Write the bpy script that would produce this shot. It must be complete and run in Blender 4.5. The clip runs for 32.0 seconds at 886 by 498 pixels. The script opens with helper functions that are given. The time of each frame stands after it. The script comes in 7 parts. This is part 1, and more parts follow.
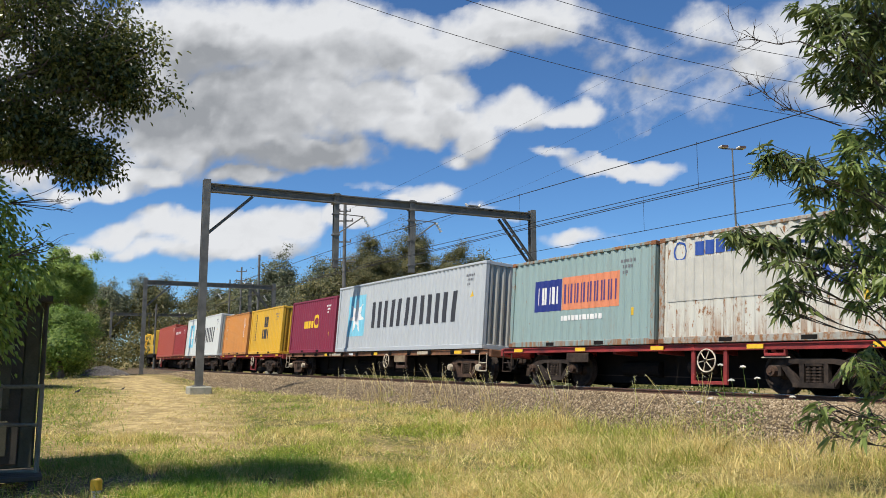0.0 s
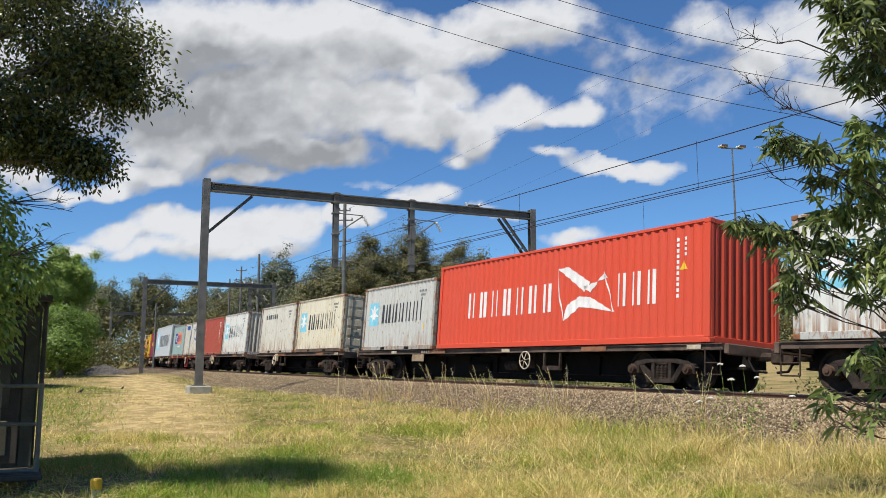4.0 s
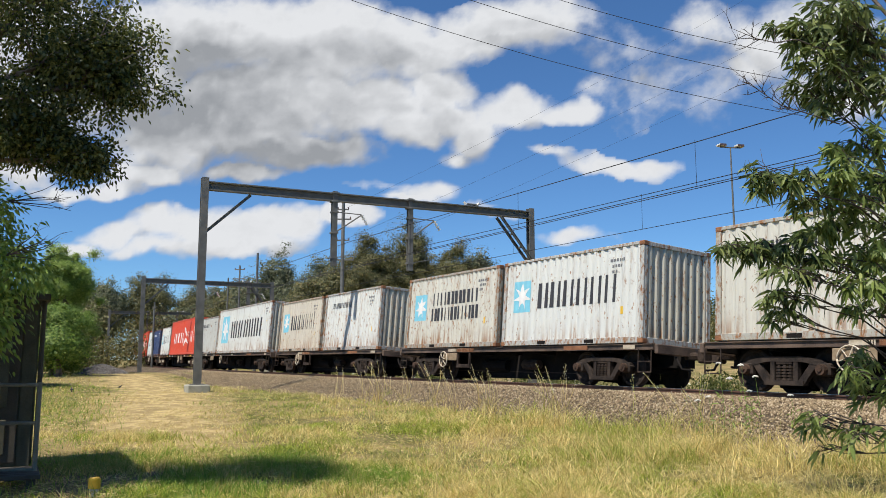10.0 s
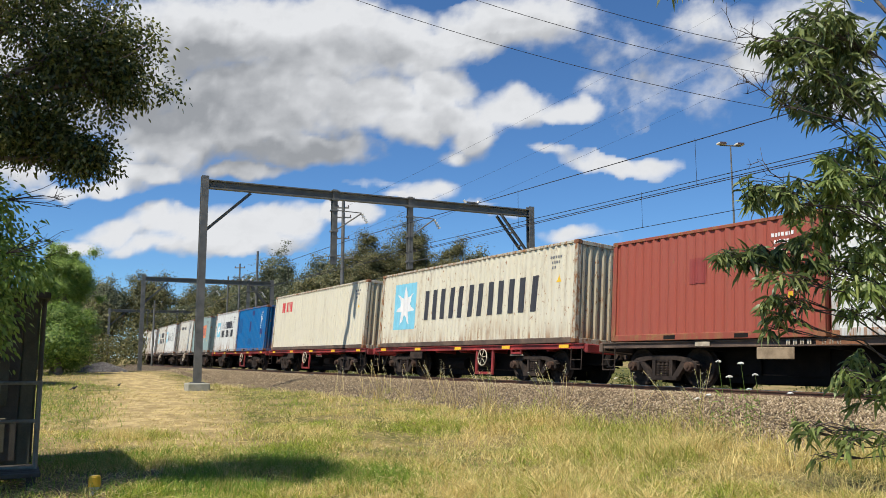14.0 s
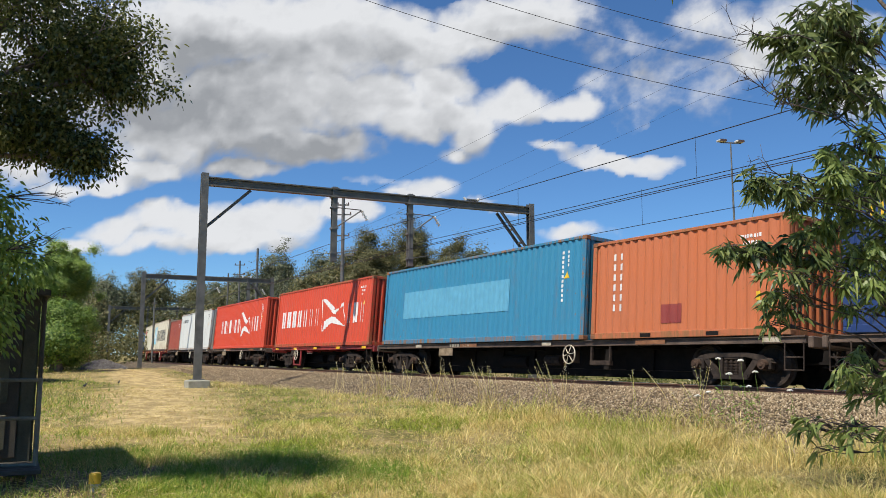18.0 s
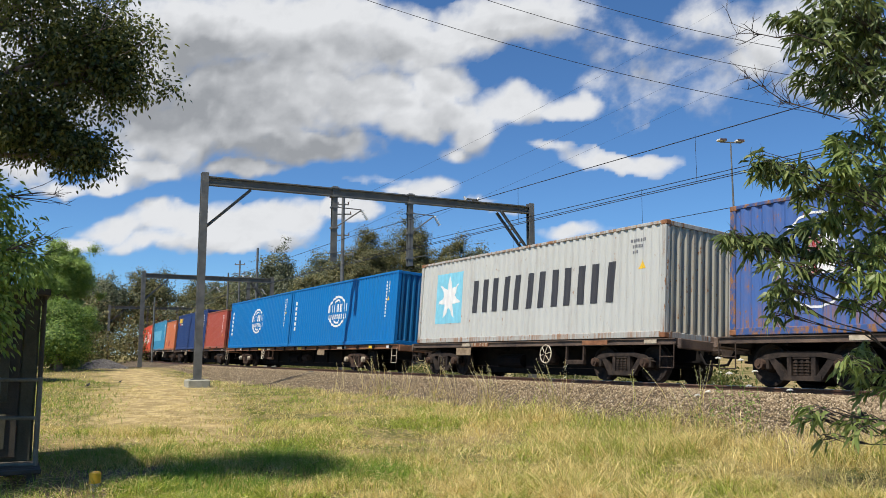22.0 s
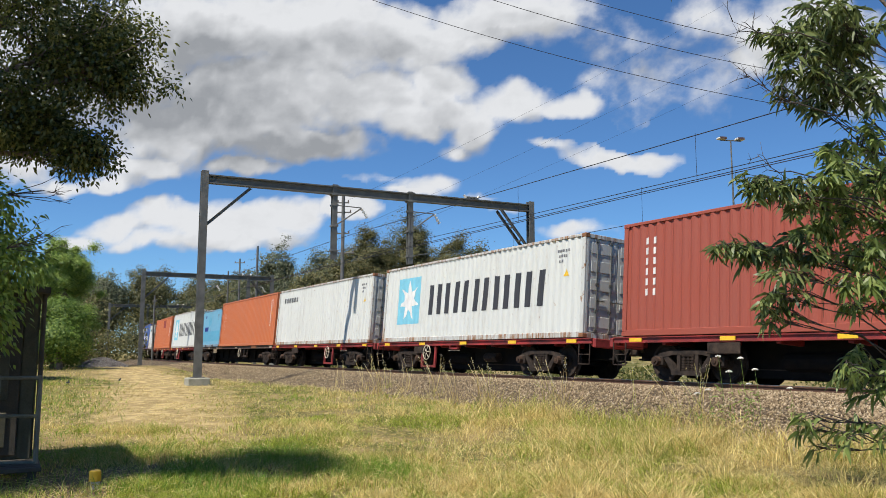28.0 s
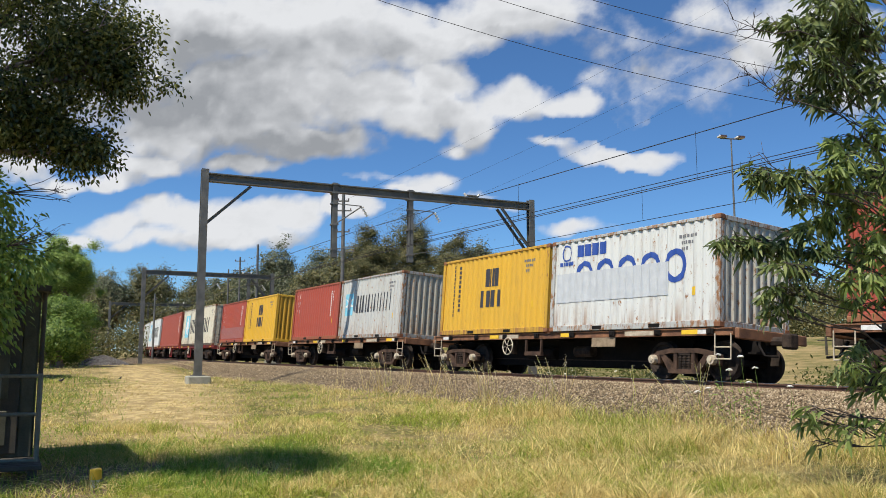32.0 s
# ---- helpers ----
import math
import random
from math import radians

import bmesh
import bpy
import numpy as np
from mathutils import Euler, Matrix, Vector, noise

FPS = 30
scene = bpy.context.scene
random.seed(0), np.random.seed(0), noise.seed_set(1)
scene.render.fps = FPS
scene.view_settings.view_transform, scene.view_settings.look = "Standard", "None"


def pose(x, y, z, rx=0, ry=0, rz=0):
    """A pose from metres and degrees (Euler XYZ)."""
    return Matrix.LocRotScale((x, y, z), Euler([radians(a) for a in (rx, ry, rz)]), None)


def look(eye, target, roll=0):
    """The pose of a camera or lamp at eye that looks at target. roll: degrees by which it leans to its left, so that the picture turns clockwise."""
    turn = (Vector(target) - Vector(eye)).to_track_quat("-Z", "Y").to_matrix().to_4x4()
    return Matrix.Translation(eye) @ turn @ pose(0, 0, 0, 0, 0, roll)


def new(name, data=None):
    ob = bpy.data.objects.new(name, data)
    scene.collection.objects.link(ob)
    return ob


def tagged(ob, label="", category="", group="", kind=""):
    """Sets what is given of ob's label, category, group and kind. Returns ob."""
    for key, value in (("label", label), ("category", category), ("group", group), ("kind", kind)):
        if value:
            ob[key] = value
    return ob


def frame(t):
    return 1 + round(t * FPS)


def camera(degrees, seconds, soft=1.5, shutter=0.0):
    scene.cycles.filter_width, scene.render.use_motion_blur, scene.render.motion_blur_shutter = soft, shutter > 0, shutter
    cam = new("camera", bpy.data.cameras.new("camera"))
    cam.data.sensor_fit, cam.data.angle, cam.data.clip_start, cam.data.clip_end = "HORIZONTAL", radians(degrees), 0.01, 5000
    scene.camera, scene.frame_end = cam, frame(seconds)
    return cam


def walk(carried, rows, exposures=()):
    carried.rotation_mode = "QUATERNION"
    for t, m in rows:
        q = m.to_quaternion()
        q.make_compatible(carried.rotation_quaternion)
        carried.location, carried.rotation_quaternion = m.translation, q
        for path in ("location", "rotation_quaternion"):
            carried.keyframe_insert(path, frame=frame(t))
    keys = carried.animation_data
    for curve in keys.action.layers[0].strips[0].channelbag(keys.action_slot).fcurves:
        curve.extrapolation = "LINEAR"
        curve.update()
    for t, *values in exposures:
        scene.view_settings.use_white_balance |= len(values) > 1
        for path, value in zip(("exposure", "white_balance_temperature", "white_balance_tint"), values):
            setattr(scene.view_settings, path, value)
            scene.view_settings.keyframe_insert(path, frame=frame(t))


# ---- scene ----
# ---- camera ----
cam = camera(57.17, 32.0, soft=0.5)
EYE = (0.0, 0.0, 1.6)
# seconds, tilt above level and turn to the left, in degrees: held by hand, sinking slowly
HELD = [(0, 7.861, 0.119), (1, 7.821, 0.119), (2, 7.821, 0.119), (3, 7.821, 0.119), (6, 7.662, 0.04), (7, 7.543, 0.02),
        (8, 7.543, 0.04), (9, 7.622, 0.0), (10, 7.742, 0.0), (11, 7.674, 0.0), (12, 7.662, 0.0), (13, 7.662, 0.0), (14, 7.622, 0.0),
        (17, 7.423, 0.0), (20, 7.423, 0.0), (21, 7.383, 0.0), (23, 7.403, 0.0), (25, 7.367, 0.0), (28, 7.264, 0.0),
        (29, 7.244, 0.0), (30, 7.196, 0.0), (31, 7.184, 0.0), (32, 7.144, 0.016)]
walk(cam, [(t, pose(*EYE, 90 + tilt, 0, turn)) for t, tilt, turn in HELD])

# ---- light ----
SUN_UP, SUN_FROM = 60.0, (-0.70, -0.714)
world = bpy.data.worlds.new("sky")
scene.world = world
world.use_nodes = True
wn = world.node_tree
wn.nodes.clear()
sky = wn.nodes.new("ShaderNodeTexSky")
sky.sky_type = "NISHITA"
sky.sun_disc = False
sky.sun_elevation = radians(SUN_UP)
sky.sun_rotation = math.atan2(SUN_FROM[0], SUN_FROM[1])
sky.altitude, sky.air_density, sky.dust_density, sky.ozone_density = 1200, 1.0, 0.0, 6.0
bg = wn.nodes.new("ShaderNodeBackground")
bg.inputs["Strength"].default_value = 0.09
wo = wn.nodes.new("ShaderNodeOutputWorld")
tint = wn.nodes.new("ShaderNodeMix")
tint.data_type, tint.blend_type = "RGBA", "MULTIPLY"
tint.inputs[0].default_value = 1.0
tint.inputs[7].default_value = (0.70, 0.96, 1.14, 1)
wn.links.new(sky.outputs[0], tint.inputs[6])
wn.links.new(tint.outputs[2], bg.inputs[0])
wn.links.new(bg.outputs[0], wo.inputs[0])
sun_data = bpy.data.lights.new("sun", "SUN")
sun_data.energy, sun_data.angle, sun_data.color = 5.0, radians(0.55), (1.0, 0.95, 0.87)
sun = new("sun", sun_data)
k = math.cos(radians(SUN_UP))
sun.matrix_world = look((SUN_FROM[0] * k * 200, SUN_FROM[1] * k * 200, math.sin(radians(SUN_UP)) * 200), (0, 0, 0))
scene.view_settings.exposure = 0.28


# ---- materials ----
class Nodes:
    """A short hand for shader nodes; a value may be a socket."""

    def __init__(self, name):
        self.mat = bpy.data.materials.new(name)
        self.mat.use_nodes = True
        self.tree = self.mat.node_tree
        self.tree.nodes.clear()

    def put(self, node, pairs):
        for key, value in pairs:
            if isinstance(value, bpy.types.NodeSocket):
                self.tree.links.new(value, node.inputs[key])
            elif value is not None:
                node.inputs[key].default_value = value
        return node

    def coord(self, which="Object"):
        return self.tree.nodes.new("ShaderNodeTexCoord").outputs[which]

    def place(self):
        return self.tree.nodes.new("ShaderNodeNewGeometry").outputs["Position"]

    def island(self):
        return self.tree.nodes.new("ShaderNodeNewGeometry").outputs["Random Per Island"]

    def chance(self):
        return self.tree.nodes.new("ShaderNodeObjectInfo").outputs["Random"]

    def attribute(self, name):
        node = self.tree.nodes.new("ShaderNodeAttribute")
        node.attribute_name = name
        return node.outputs["Fac"]

    def mapped(self, vec, scale, shift=None):
        node = self.put(self.tree.nodes.new("ShaderNodeMapping"), [("Vector", vec), ("Scale", scale)])
        if shift is not None:
            self.tree.links.new(shift, node.inputs["Location"])
        return node.outputs[0]

    def noise(self, vec, scale, detail=4.0, rough=0.55):
        node = self.tree.nodes.new("ShaderNodeTexNoise")
        return self.put(node, [("Vector", vec), ("Scale", scale), ("Detail", detail), ("Roughness", rough)]).outputs["Fac"]

    def cells(self, vec, scale):
        node = self.tree.nodes.new("ShaderNodeTexVoronoi")
        self.put(node, [("Vector", vec), ("Scale", scale)])
        return node.outputs["Distance"], node.outputs["Color"]

    def math(self, op, a, b=None):
        node = self.tree.nodes.new("ShaderNodeMath")
        node.operation = op
        return self.put(node, [(0, a), (1, b)]).outputs[0]

    def ramp(self, fac, low, high, a=0.0, b=1.0):
        node = self.tree.nodes.new("ShaderNodeMapRange")
        return self.put(node, [("Value", fac), ("From Min", low), ("From Max", high), ("To Min", a), ("To Max", b)]).outputs[0]

    def mix(self, fac, a, b):
        node = self.tree.nodes.new("ShaderNodeMix")
        node.data_type = "RGBA"
        pairs = [(0, fac), (6, a if isinstance(a, bpy.types.NodeSocket) else (*a, 1)), (7, b if isinstance(b, bpy.types.NodeSocket) else (*b, 1))]
        return self.put(node, pairs).outputs[2]

    def bump(self, height, strength, distance):
        return self.put(self.tree.nodes.new("ShaderNodeBump"), [("Height", height), ("Strength", strength), ("Distance", distance)]).outputs[0]

    def surface(self, colour, rough=0.6, metal=0.0, normal=None, specular=0.4):
        col = colour if isinstance(colour, bpy.types.NodeSocket) else (*colour, 1)
        node = self.tree.nodes.new("ShaderNodeBsdfPrincipled")
        self.put(node, [("Base Color", col), ("Roughness", rough), ("Metallic", metal), ("Normal", normal), ("Specular IOR Level", specular)])
        return self.done(node.outputs[0])

    def done(self, shader):
        out = self.tree.nodes.new("ShaderNodeOutputMaterial")
        self.tree.links.new(shader, out.inputs["Surface"])
        return self.mat

    def sheet(self, colour, rough=0.5, through_light=0.35, gloss=0.35):
        """A leaf or blade: part of the light goes through."""
        a = self.tree.nodes.new("ShaderNodeBsdfPrincipled")
        self.put(a, [("Base Color", colour), ("Roughness", rough), ("Specular IOR Level", gloss)])
        b = self.tree.nodes.new("ShaderNodeBsdfTranslucent")
        self.put(b, [("Color", colour)])
        m = self.tree.nodes.new("ShaderNodeMixShader")
        self.put(m, [(0, through_light), (1, a.outputs[0]), (2, b.outputs[0])])
        return self.done(m.outputs[0])


def mottled(name, a, b, scale=6.0, rough=0.7, metal=0.0, bump=0.3, fine=60.0, specular=0.4):
    """Two tones at a coarse and a fine scale, with relief."""
    g = Nodes(name)
    v = g.coord()
    v = g.mapped(v, (1, 1, 1), g.chance())
    coarse, grain = g.noise(v, scale, 5), g.noise(v, fine, 3)
    fac = g.ramp(g.math("ADD", g.math("MULTIPLY", coarse, 0.7), g.math("MULTIPLY", grain, 0.3)), 0.35, 0.65)
    return g.surface(g.mix(fac, a, b), g.ramp(coarse, 0.3, 0.7, rough - 0.1, min(1, rough + 0.1)), metal, g.bump(grain, bump, 0.01), specular)


PAINTS = {}


def paint(rgb, rust=1):
    """Container paint: faded in broad patches, scuffed, with rust spots and runs. rust 0 to 3."""
    key = (rgb, rust)
    if key in PAINTS:
        return PAINTS[key]
    g = Nodes("container_paint")
    v = g.mapped(g.coord(), (1, 1, 1), g.math("MULTIPLY", g.chance(), 40.0))
    broad = g.noise(v, 0.55, 5)
    streak = g.noise(g.mapped(v, (5.0, 5.0, 0.35)), 1.0, 5, 0.6)
    spots = g.noise(g.mapped(v, (1.3, 1.3, 0.6)), 8.0, 7, 0.68)
    fine = g.noise(v, 40, 3)
    pale = tuple(min(1, c * 0.92 + 0.12 * min(rgb) + 0.008) for c in rgb)
    dirt = tuple(c * 0.62 + 0.02 for c in rgb)
    col = g.mix(g.ramp(broad, 0.35, 0.75), rgb, pale)
    col = g.mix(g.ramp(streak, 0.50, 0.80, 0.0, 0.38 if rust else 0.22), col, dirt)
    limits = {0: (0.72, 0.78), 1: (0.645, 0.70), 2: (0.60, 0.66), 3: (0.565, 0.64), 4: (0.47, 0.60)}[rust]
    runs = g.math("MULTIPLY", g.ramp(streak, 0.52, 0.66), g.ramp(spots, 0.42, 0.62))
    mask = g.math("MAXIMUM", g.ramp(spots, *limits), g.math("MULTIPLY", runs, (0.0, 0.18, 0.45, 0.8, 1.0)[rust]))
    if rust in (2, 3):
        xyz = g.put(g.tree.nodes.new("ShaderNodeSeparateXYZ"), [(0, g.coord())])
        drips = g.ramp(g.noise(g.mapped(v, (9.0, 9.0, 0.3)), 1.0, 5, 0.65), 0.45, 0.57)
        drips = g.math("MULTIPLY", drips, g.ramp(g.math("ADD", xyz.outputs[2], g.math("MULTIPLY", broad, 0.9)), 1.25, 0.6, 0.0, 0.6 + 0.12 * rust))
        drips = g.math("MULTIPLY", drips, g.ramp(g.noise(v, 0.9, 3), 0.36, 0.56, 0.15, 1.0))
        mask = g.math("MAXIMUM", mask, drips)
    brown = g.mix(fine, (0.15, 0.062, 0.025), (0.38, 0.19, 0.08))
    col = g.mix(mask, col, brown)
    PAINTS[key] = g.surface(col, g.ramp(mask, 0, 1, 0.52, 0.85), 0.0, g.bump(g.math("ADD", spots, g.math("MULTIPLY", fine, 0.3)), 0.12, 0.01), 0.35)
    return PAINTS[key]


def leaf_paint(name, tones, rough=0.45, light=0.35, gloss=0.35):
    g = Nodes(name)
    r = g.island()
    col = g.mix(g.ramp(r, 0.0, 0.45), tones[0], tones[1])
    col = g.mix(g.ramp(r, 0.5, 1.0), col, tones[2])
    return g.sheet(col, rough, light, gloss)


RUST = mottled("rusty_steel", (0.16, 0.065, 0.03), (0.33, 0.15, 0.07), 5, 0.85, 0.1)
# Grimy steel taken near black, with the wagons' deep underside shade in the colour.
SHADED_GRIME = mottled("shaded_grimy_steel", (0.006, 0.0055, 0.005), (0.020, 0.016, 0.014), 4, 0.9, 0.0, 0.3, 60.0, 0.15)
GREASE = mottled("brown_dusty_iron", (0.014, 0.010, 0.008), (0.075, 0.052, 0.038), 6, 0.85, 0.0, 0.3, 60.0, 0.2)
BROWN_IRON = mottled("rusty_brown_iron", (0.03, 0.019, 0.013), (0.11, 0.066, 0.044), 5, 0.85, 0.0, 0.3, 60.0, 0.2)
IRON = mottled("black_oily_iron", (0.010, 0.008, 0.007), (0.062, 0.045, 0.034), 5, 0.85, 0.0, 0.3, 60.0, 0.2)
RED_SILL = mottled("red_wagon_paint", (0.09, 0.022, 0.018), (0.44, 0.045, 0.04), 1.6, 0.6, 0.0, 0.15)
BROWN_SILL = mottled("brown_wagon_paint", (0.10, 0.045, 0.025), (0.30, 0.14, 0.065), 3, 0.75, 0.0, 0.15)
DARK_SILL = mottled("dark_brown_wagon_paint", (0.04, 0.027, 0.021), (0.17, 0.115, 0.08), 2.2, 0.75, 0.0, 0.15)
CREAM = mottled("cream_enamel", (0.34, 0.27, 0.18), (0.58, 0.50, 0.37), 8, 0.5, 0.0, 0.05)
BOARD = mottled("stained_board", (0.16, 0.11, 0.06), (0.36, 0.27, 0.17), 5, 0.7, 0.0, 0.05)
BRAKE_PAINT = mottled("worn_cream_wheel_paint", (0.42, 0.34, 0.23), (0.74, 0.65, 0.50), 8, 0.5, 0.0, 0.05)
YELLOW_TAPE = mottled("yellow_reflector", (0.75, 0.45, 0.02), (0.85, 0.55, 0.04), 8, 0.4, 0.0, 0.02)
WHITE_PATCH = mottled("white_stencil_paint", (0.55, 0.53, 0.48), (0.75, 0.73, 0.68), 12, 0.6, 0.0, 0.05)
RAIL_STEEL = mottled("rail_steel", (0.10, 0.05, 0.03), (0.20, 0.11, 0.07), 9, 0.6, 0.5)
RAIL_TOP = mottled("polished_rail_head", (0.35, 0.34, 0.33), (0.5, 0.49, 0.48), 9, 0.25, 1.0, 0.03)
SLEEPER = mottled("grey_concrete", (0.25, 0.23, 0.20), (0.38, 0.35, 0.31), 5, 0.9)
CONCRETE = mottled("weathered_concrete", (0.22, 0.22, 0.16), (0.40, 0.38, 0.31), 3, 0.9)
GALV = mottled("galvanised_steel", (0.115, 0.112, 0.098), (0.21, 0.20, 0.178), 3, 0.55, 0.35, 0.1)
DARK_GALV = mottled("weathered_galvanised_steel", (0.10, 0.098, 0.088), (0.19, 0.185, 0.165), 2.5, 0.65, 0.25, 0.15)
WIRE = mottled("dark_copper_wire", (0.02, 0.02, 0.02), (0.05, 0.045, 0.04), 9, 0.6, 0.5)
PORCELAIN = mottled("brown_porcelain", (0.06, 0.035, 0.03), (0.16, 0.10, 0.08), 9, 0.25, 0.0, 0.02)
BARK = mottled("grey_bark", (0.10, 0.075, 0.055), (0.24, 0.19, 0.15), 7, 0.9, 0.0, 0.8)
DARK_BARK = mottled("dark_twig_bark", (0.04, 0.03, 0.025), (0.11, 0.085, 0.07), 9, 0.9, 0.0, 0.4)
HUT_GREEN = mottled("dull_green_paint", (0.078, 0.074, 0.050), (0.145, 0.136, 0.094), 3, 0.85, 0.0, 0.2, 60.0, 0.15)
HUT_RAIL = mottled("dull_grey_green_steel", (0.13, 0.13, 0.10), (0.24, 0.235, 0.185), 6, 0.6, 0.0, 0.2)
HUT_DARK = mottled("dark_timber", (0.042, 0.038, 0.028), (0.10, 0.085, 0.062), 4, 0.85, 0.0, 0.3)
YELLOW_CAP = mottled("yellow_plastic", (0.75, 0.42, 0.02), (0.85, 0.52, 0.05), 9, 0.5, 0.0, 0.05)
WHITE_POST = mottled("dirty_white_paint", (0.55, 0.52, 0.45), (0.75, 0.72, 0.65), 9, 0.7, 0.0, 0.1)
ROOF_RED = mottled("brown_roof_tiles", (0.20, 0.075, 0.05), (0.33, 0.14, 0.09), 4, 0.85, 0.0, 0.5)
WALL_BRICK = mottled("pale_brick", (0.35, 0.27, 0.2), (0.5, 0.4, 0.3), 5, 0.9)
GLASS = mottled("dark_window_glass", (0.02, 0.025, 0.03), (0.05, 0.055, 0.06), 2, 0.1, 0.0, 0.0, 60, 0.6)
FEATHER = mottled("black_feathers", (0.008, 0.008, 0.01), (0.03, 0.03, 0.035), 20, 0.6, 0.0, 0.2)
LOCO_YELLOW = mottled("yellow_locomotive_paint", (0.62, 0.36, 0.03), (0.78, 0.50, 0.06), 2, 0.45, 0.0, 0.05)


def ground_paint():
    g = Nodes("grassy_soil")
    v = g.place()
    wide, mid, fine = g.noise(v, 0.16, 4), g.noise(v, 0.9, 5), g.noise(v, 14, 5, 0.7)
    green = g.mix(fine, (0.05, 0.06, 0.016), (0.18, 0.17, 0.045))
    straw = g.mix(fine, (0.17, 0.115, 0.05), (0.52, 0.39, 0.18))
    soil = g.mix(g.noise(v, 30, 4), (0.13, 0.085, 0.05), (0.26, 0.19, 0.12))
    col = g.mix(g.ramp(g.math("ADD", g.math("MULTIPLY", wide, 0.5), g.math("MULTIPLY", mid, 0.5)), 0.42, 0.58), green, straw)
    worn = g.ramp(g.math("ADD", g.attribute("worn"), g.math("MULTIPLY", g.math("SUBTRACT", mid, 0.5), 1.1)), 0.25, 0.75)
    col = g.mix(worn, col, g.mix(g.ramp(g.noise(v, 2.2, 5), 0.42, 0.62), straw, g.mix(g.noise(v, 5.0, 5, 0.7), (0.38, 0.275, 0.125), (0.78, 0.60, 0.28))))
    bare = g.ramp(g.math("ADD", g.attribute("bare"), g.math("MULTIPLY", g.math("SUBTRACT", mid, 0.5), 0.8)), 0.45, 0.7)
    col = g.mix(bare, col, soil)
    return g.surface(col, 0.95, 0.0, g.bump(g.math("ADD", fine, g.noise(v, 60, 3)), 0.7, 0.05), 0.15)


def ballast_paint(name, a, b, c):
    g = Nodes(name)
    v = g.place()
    dist, colour = g.cells(v, 16.0)
    pick = g.tree.nodes.new("ShaderNodeSeparateColor")
    g.put(pick, [(0, colour)])
    col = g.mix(pick.outputs[0], a, b)
    col = g.mix(g.ramp(pick.outputs[1], 0.7, 1.0), col, c)
    col = g.mix(g.ramp(g.noise(v, 0.7, 4), 0.45, 0.7), col, g.mix(0.5, col, (0.14, 0.06, 0.035)))
    # Cell edges painted dark, standing in for the shade in gaps between stones.
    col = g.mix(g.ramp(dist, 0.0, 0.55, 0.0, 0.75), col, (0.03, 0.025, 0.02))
    return g.surface(col, 0.95, 0.0, g.bump(g.math("SUBTRACT", 1.0, dist), 1.0, 0.05), 0.2)


def stone_paint(name, a, b, c):
    g = Nodes(name)
    r = g.island()
    col = g.mix(g.ramp(r, 0, 0.6), a, b)
    col = g.mix(g.ramp(r, 0.75, 1.0), col, c)
    fine = g.noise(g.place(), 70, 3)
    return g.surface(g.mix(g.ramp(fine, 0.3, 0.7, 0, 0.5), col, (0.08, 0.05, 0.035)), 0.95, 0.0, g.bump(fine, 0.4, 0.01), 0.2)


def grass_paint(name, greens, straws, bias):
    """Blades: green or dry by patches of the ground and blade by blade."""
    g = Nodes(name)
    r = g.island()
    patch = g.math("ADD", g.math("MULTIPLY", g.noise(g.place(), 0.5, 4), 0.6), g.math("MULTIPLY", g.noise(g.place(), 2.1, 4), 0.4))
    dry = g.ramp(g.math("ADD", g.math("MULTIPLY", g.math("SUBTRACT", patch, 0.5), 7.0), g.math("ADD", r, bias)), 0.35, 0.65)
    shade = g.math("FRACT", g.math("MULTIPLY", r, 7.31))
    return g.sheet(g.mix(dry, g.mix(shade, *greens), g.mix(shade, *straws)), 0.55, 0.45)


GROUND = ground_paint()
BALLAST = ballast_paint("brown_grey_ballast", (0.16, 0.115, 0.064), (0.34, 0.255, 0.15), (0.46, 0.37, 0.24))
STONES = stone_paint("broken_stone", (0.115, 0.082, 0.046), (0.34, 0.255, 0.148), (0.58, 0.47, 0.31))
GREY_STONES = stone_paint("blue_grey_stone", (0.06, 0.058, 0.056), (0.12, 0.117, 0.11), (0.20, 0.195, 0.185))
STRAW = leaf_paint("loose_straw", ((0.40, 0.29, 0.09), (0.58, 0.45, 0.17), (0.78, 0.64, 0.30)), 0.7, 0.2)
GRASS_SHORT = grass_paint("short_grass", ((0.17, 0.22, 0.025), (0.52, 0.57, 0.09)), ((0.48, 0.36, 0.10), (0.95, 0.80, 0.35)), 0.02)
GRASS_TALL = grass_paint("tall_dry_grass", ((0.21, 0.25, 0.035), (0.58, 0.58, 0.13)), ((0.46, 0.34, 0.10), (0.97, 0.81, 0.36)), 0.38)
GRASS_LUSH = grass_paint("lush_grass", ((0.10, 0.20, 0.018), (0.30, 0.43, 0.06)), ((0.34, 0.33, 0.07), (0.52, 0.46, 0.14)), -0.3)
LEAF_GUM = leaf_paint("gum_leaf", ((0.042, 0.065, 0.020), (0.125, 0.165, 0.045), (0.33, 0.365, 0.13)), 0.42, 0.36, 0.4)
# Lit copy of the gum leaf: sunlight put into the colour.
LEAF_GUM_LIT = leaf_paint("lit_gum_leaf", ((0.08, 0.125, 0.03), (0.20, 0.26, 0.065), (0.40, 0.45, 0.15)), 0.44, 0.42, 0.35)
LEAF_DARK = leaf_paint("dark_broad_leaf", ((0.042, 0.058, 0.016), (0.11, 0.13, 0.034), (0.25, 0.25, 0.08)), 0.27, 0.45, 0.6)
LEAF_BRIGHT = leaf_paint("bright_green_leaf", ((0.12, 0.20, 0.036), (0.25, 0.35, 0.065), (0.40, 0.50, 0.12)), 0.45, 0.4)
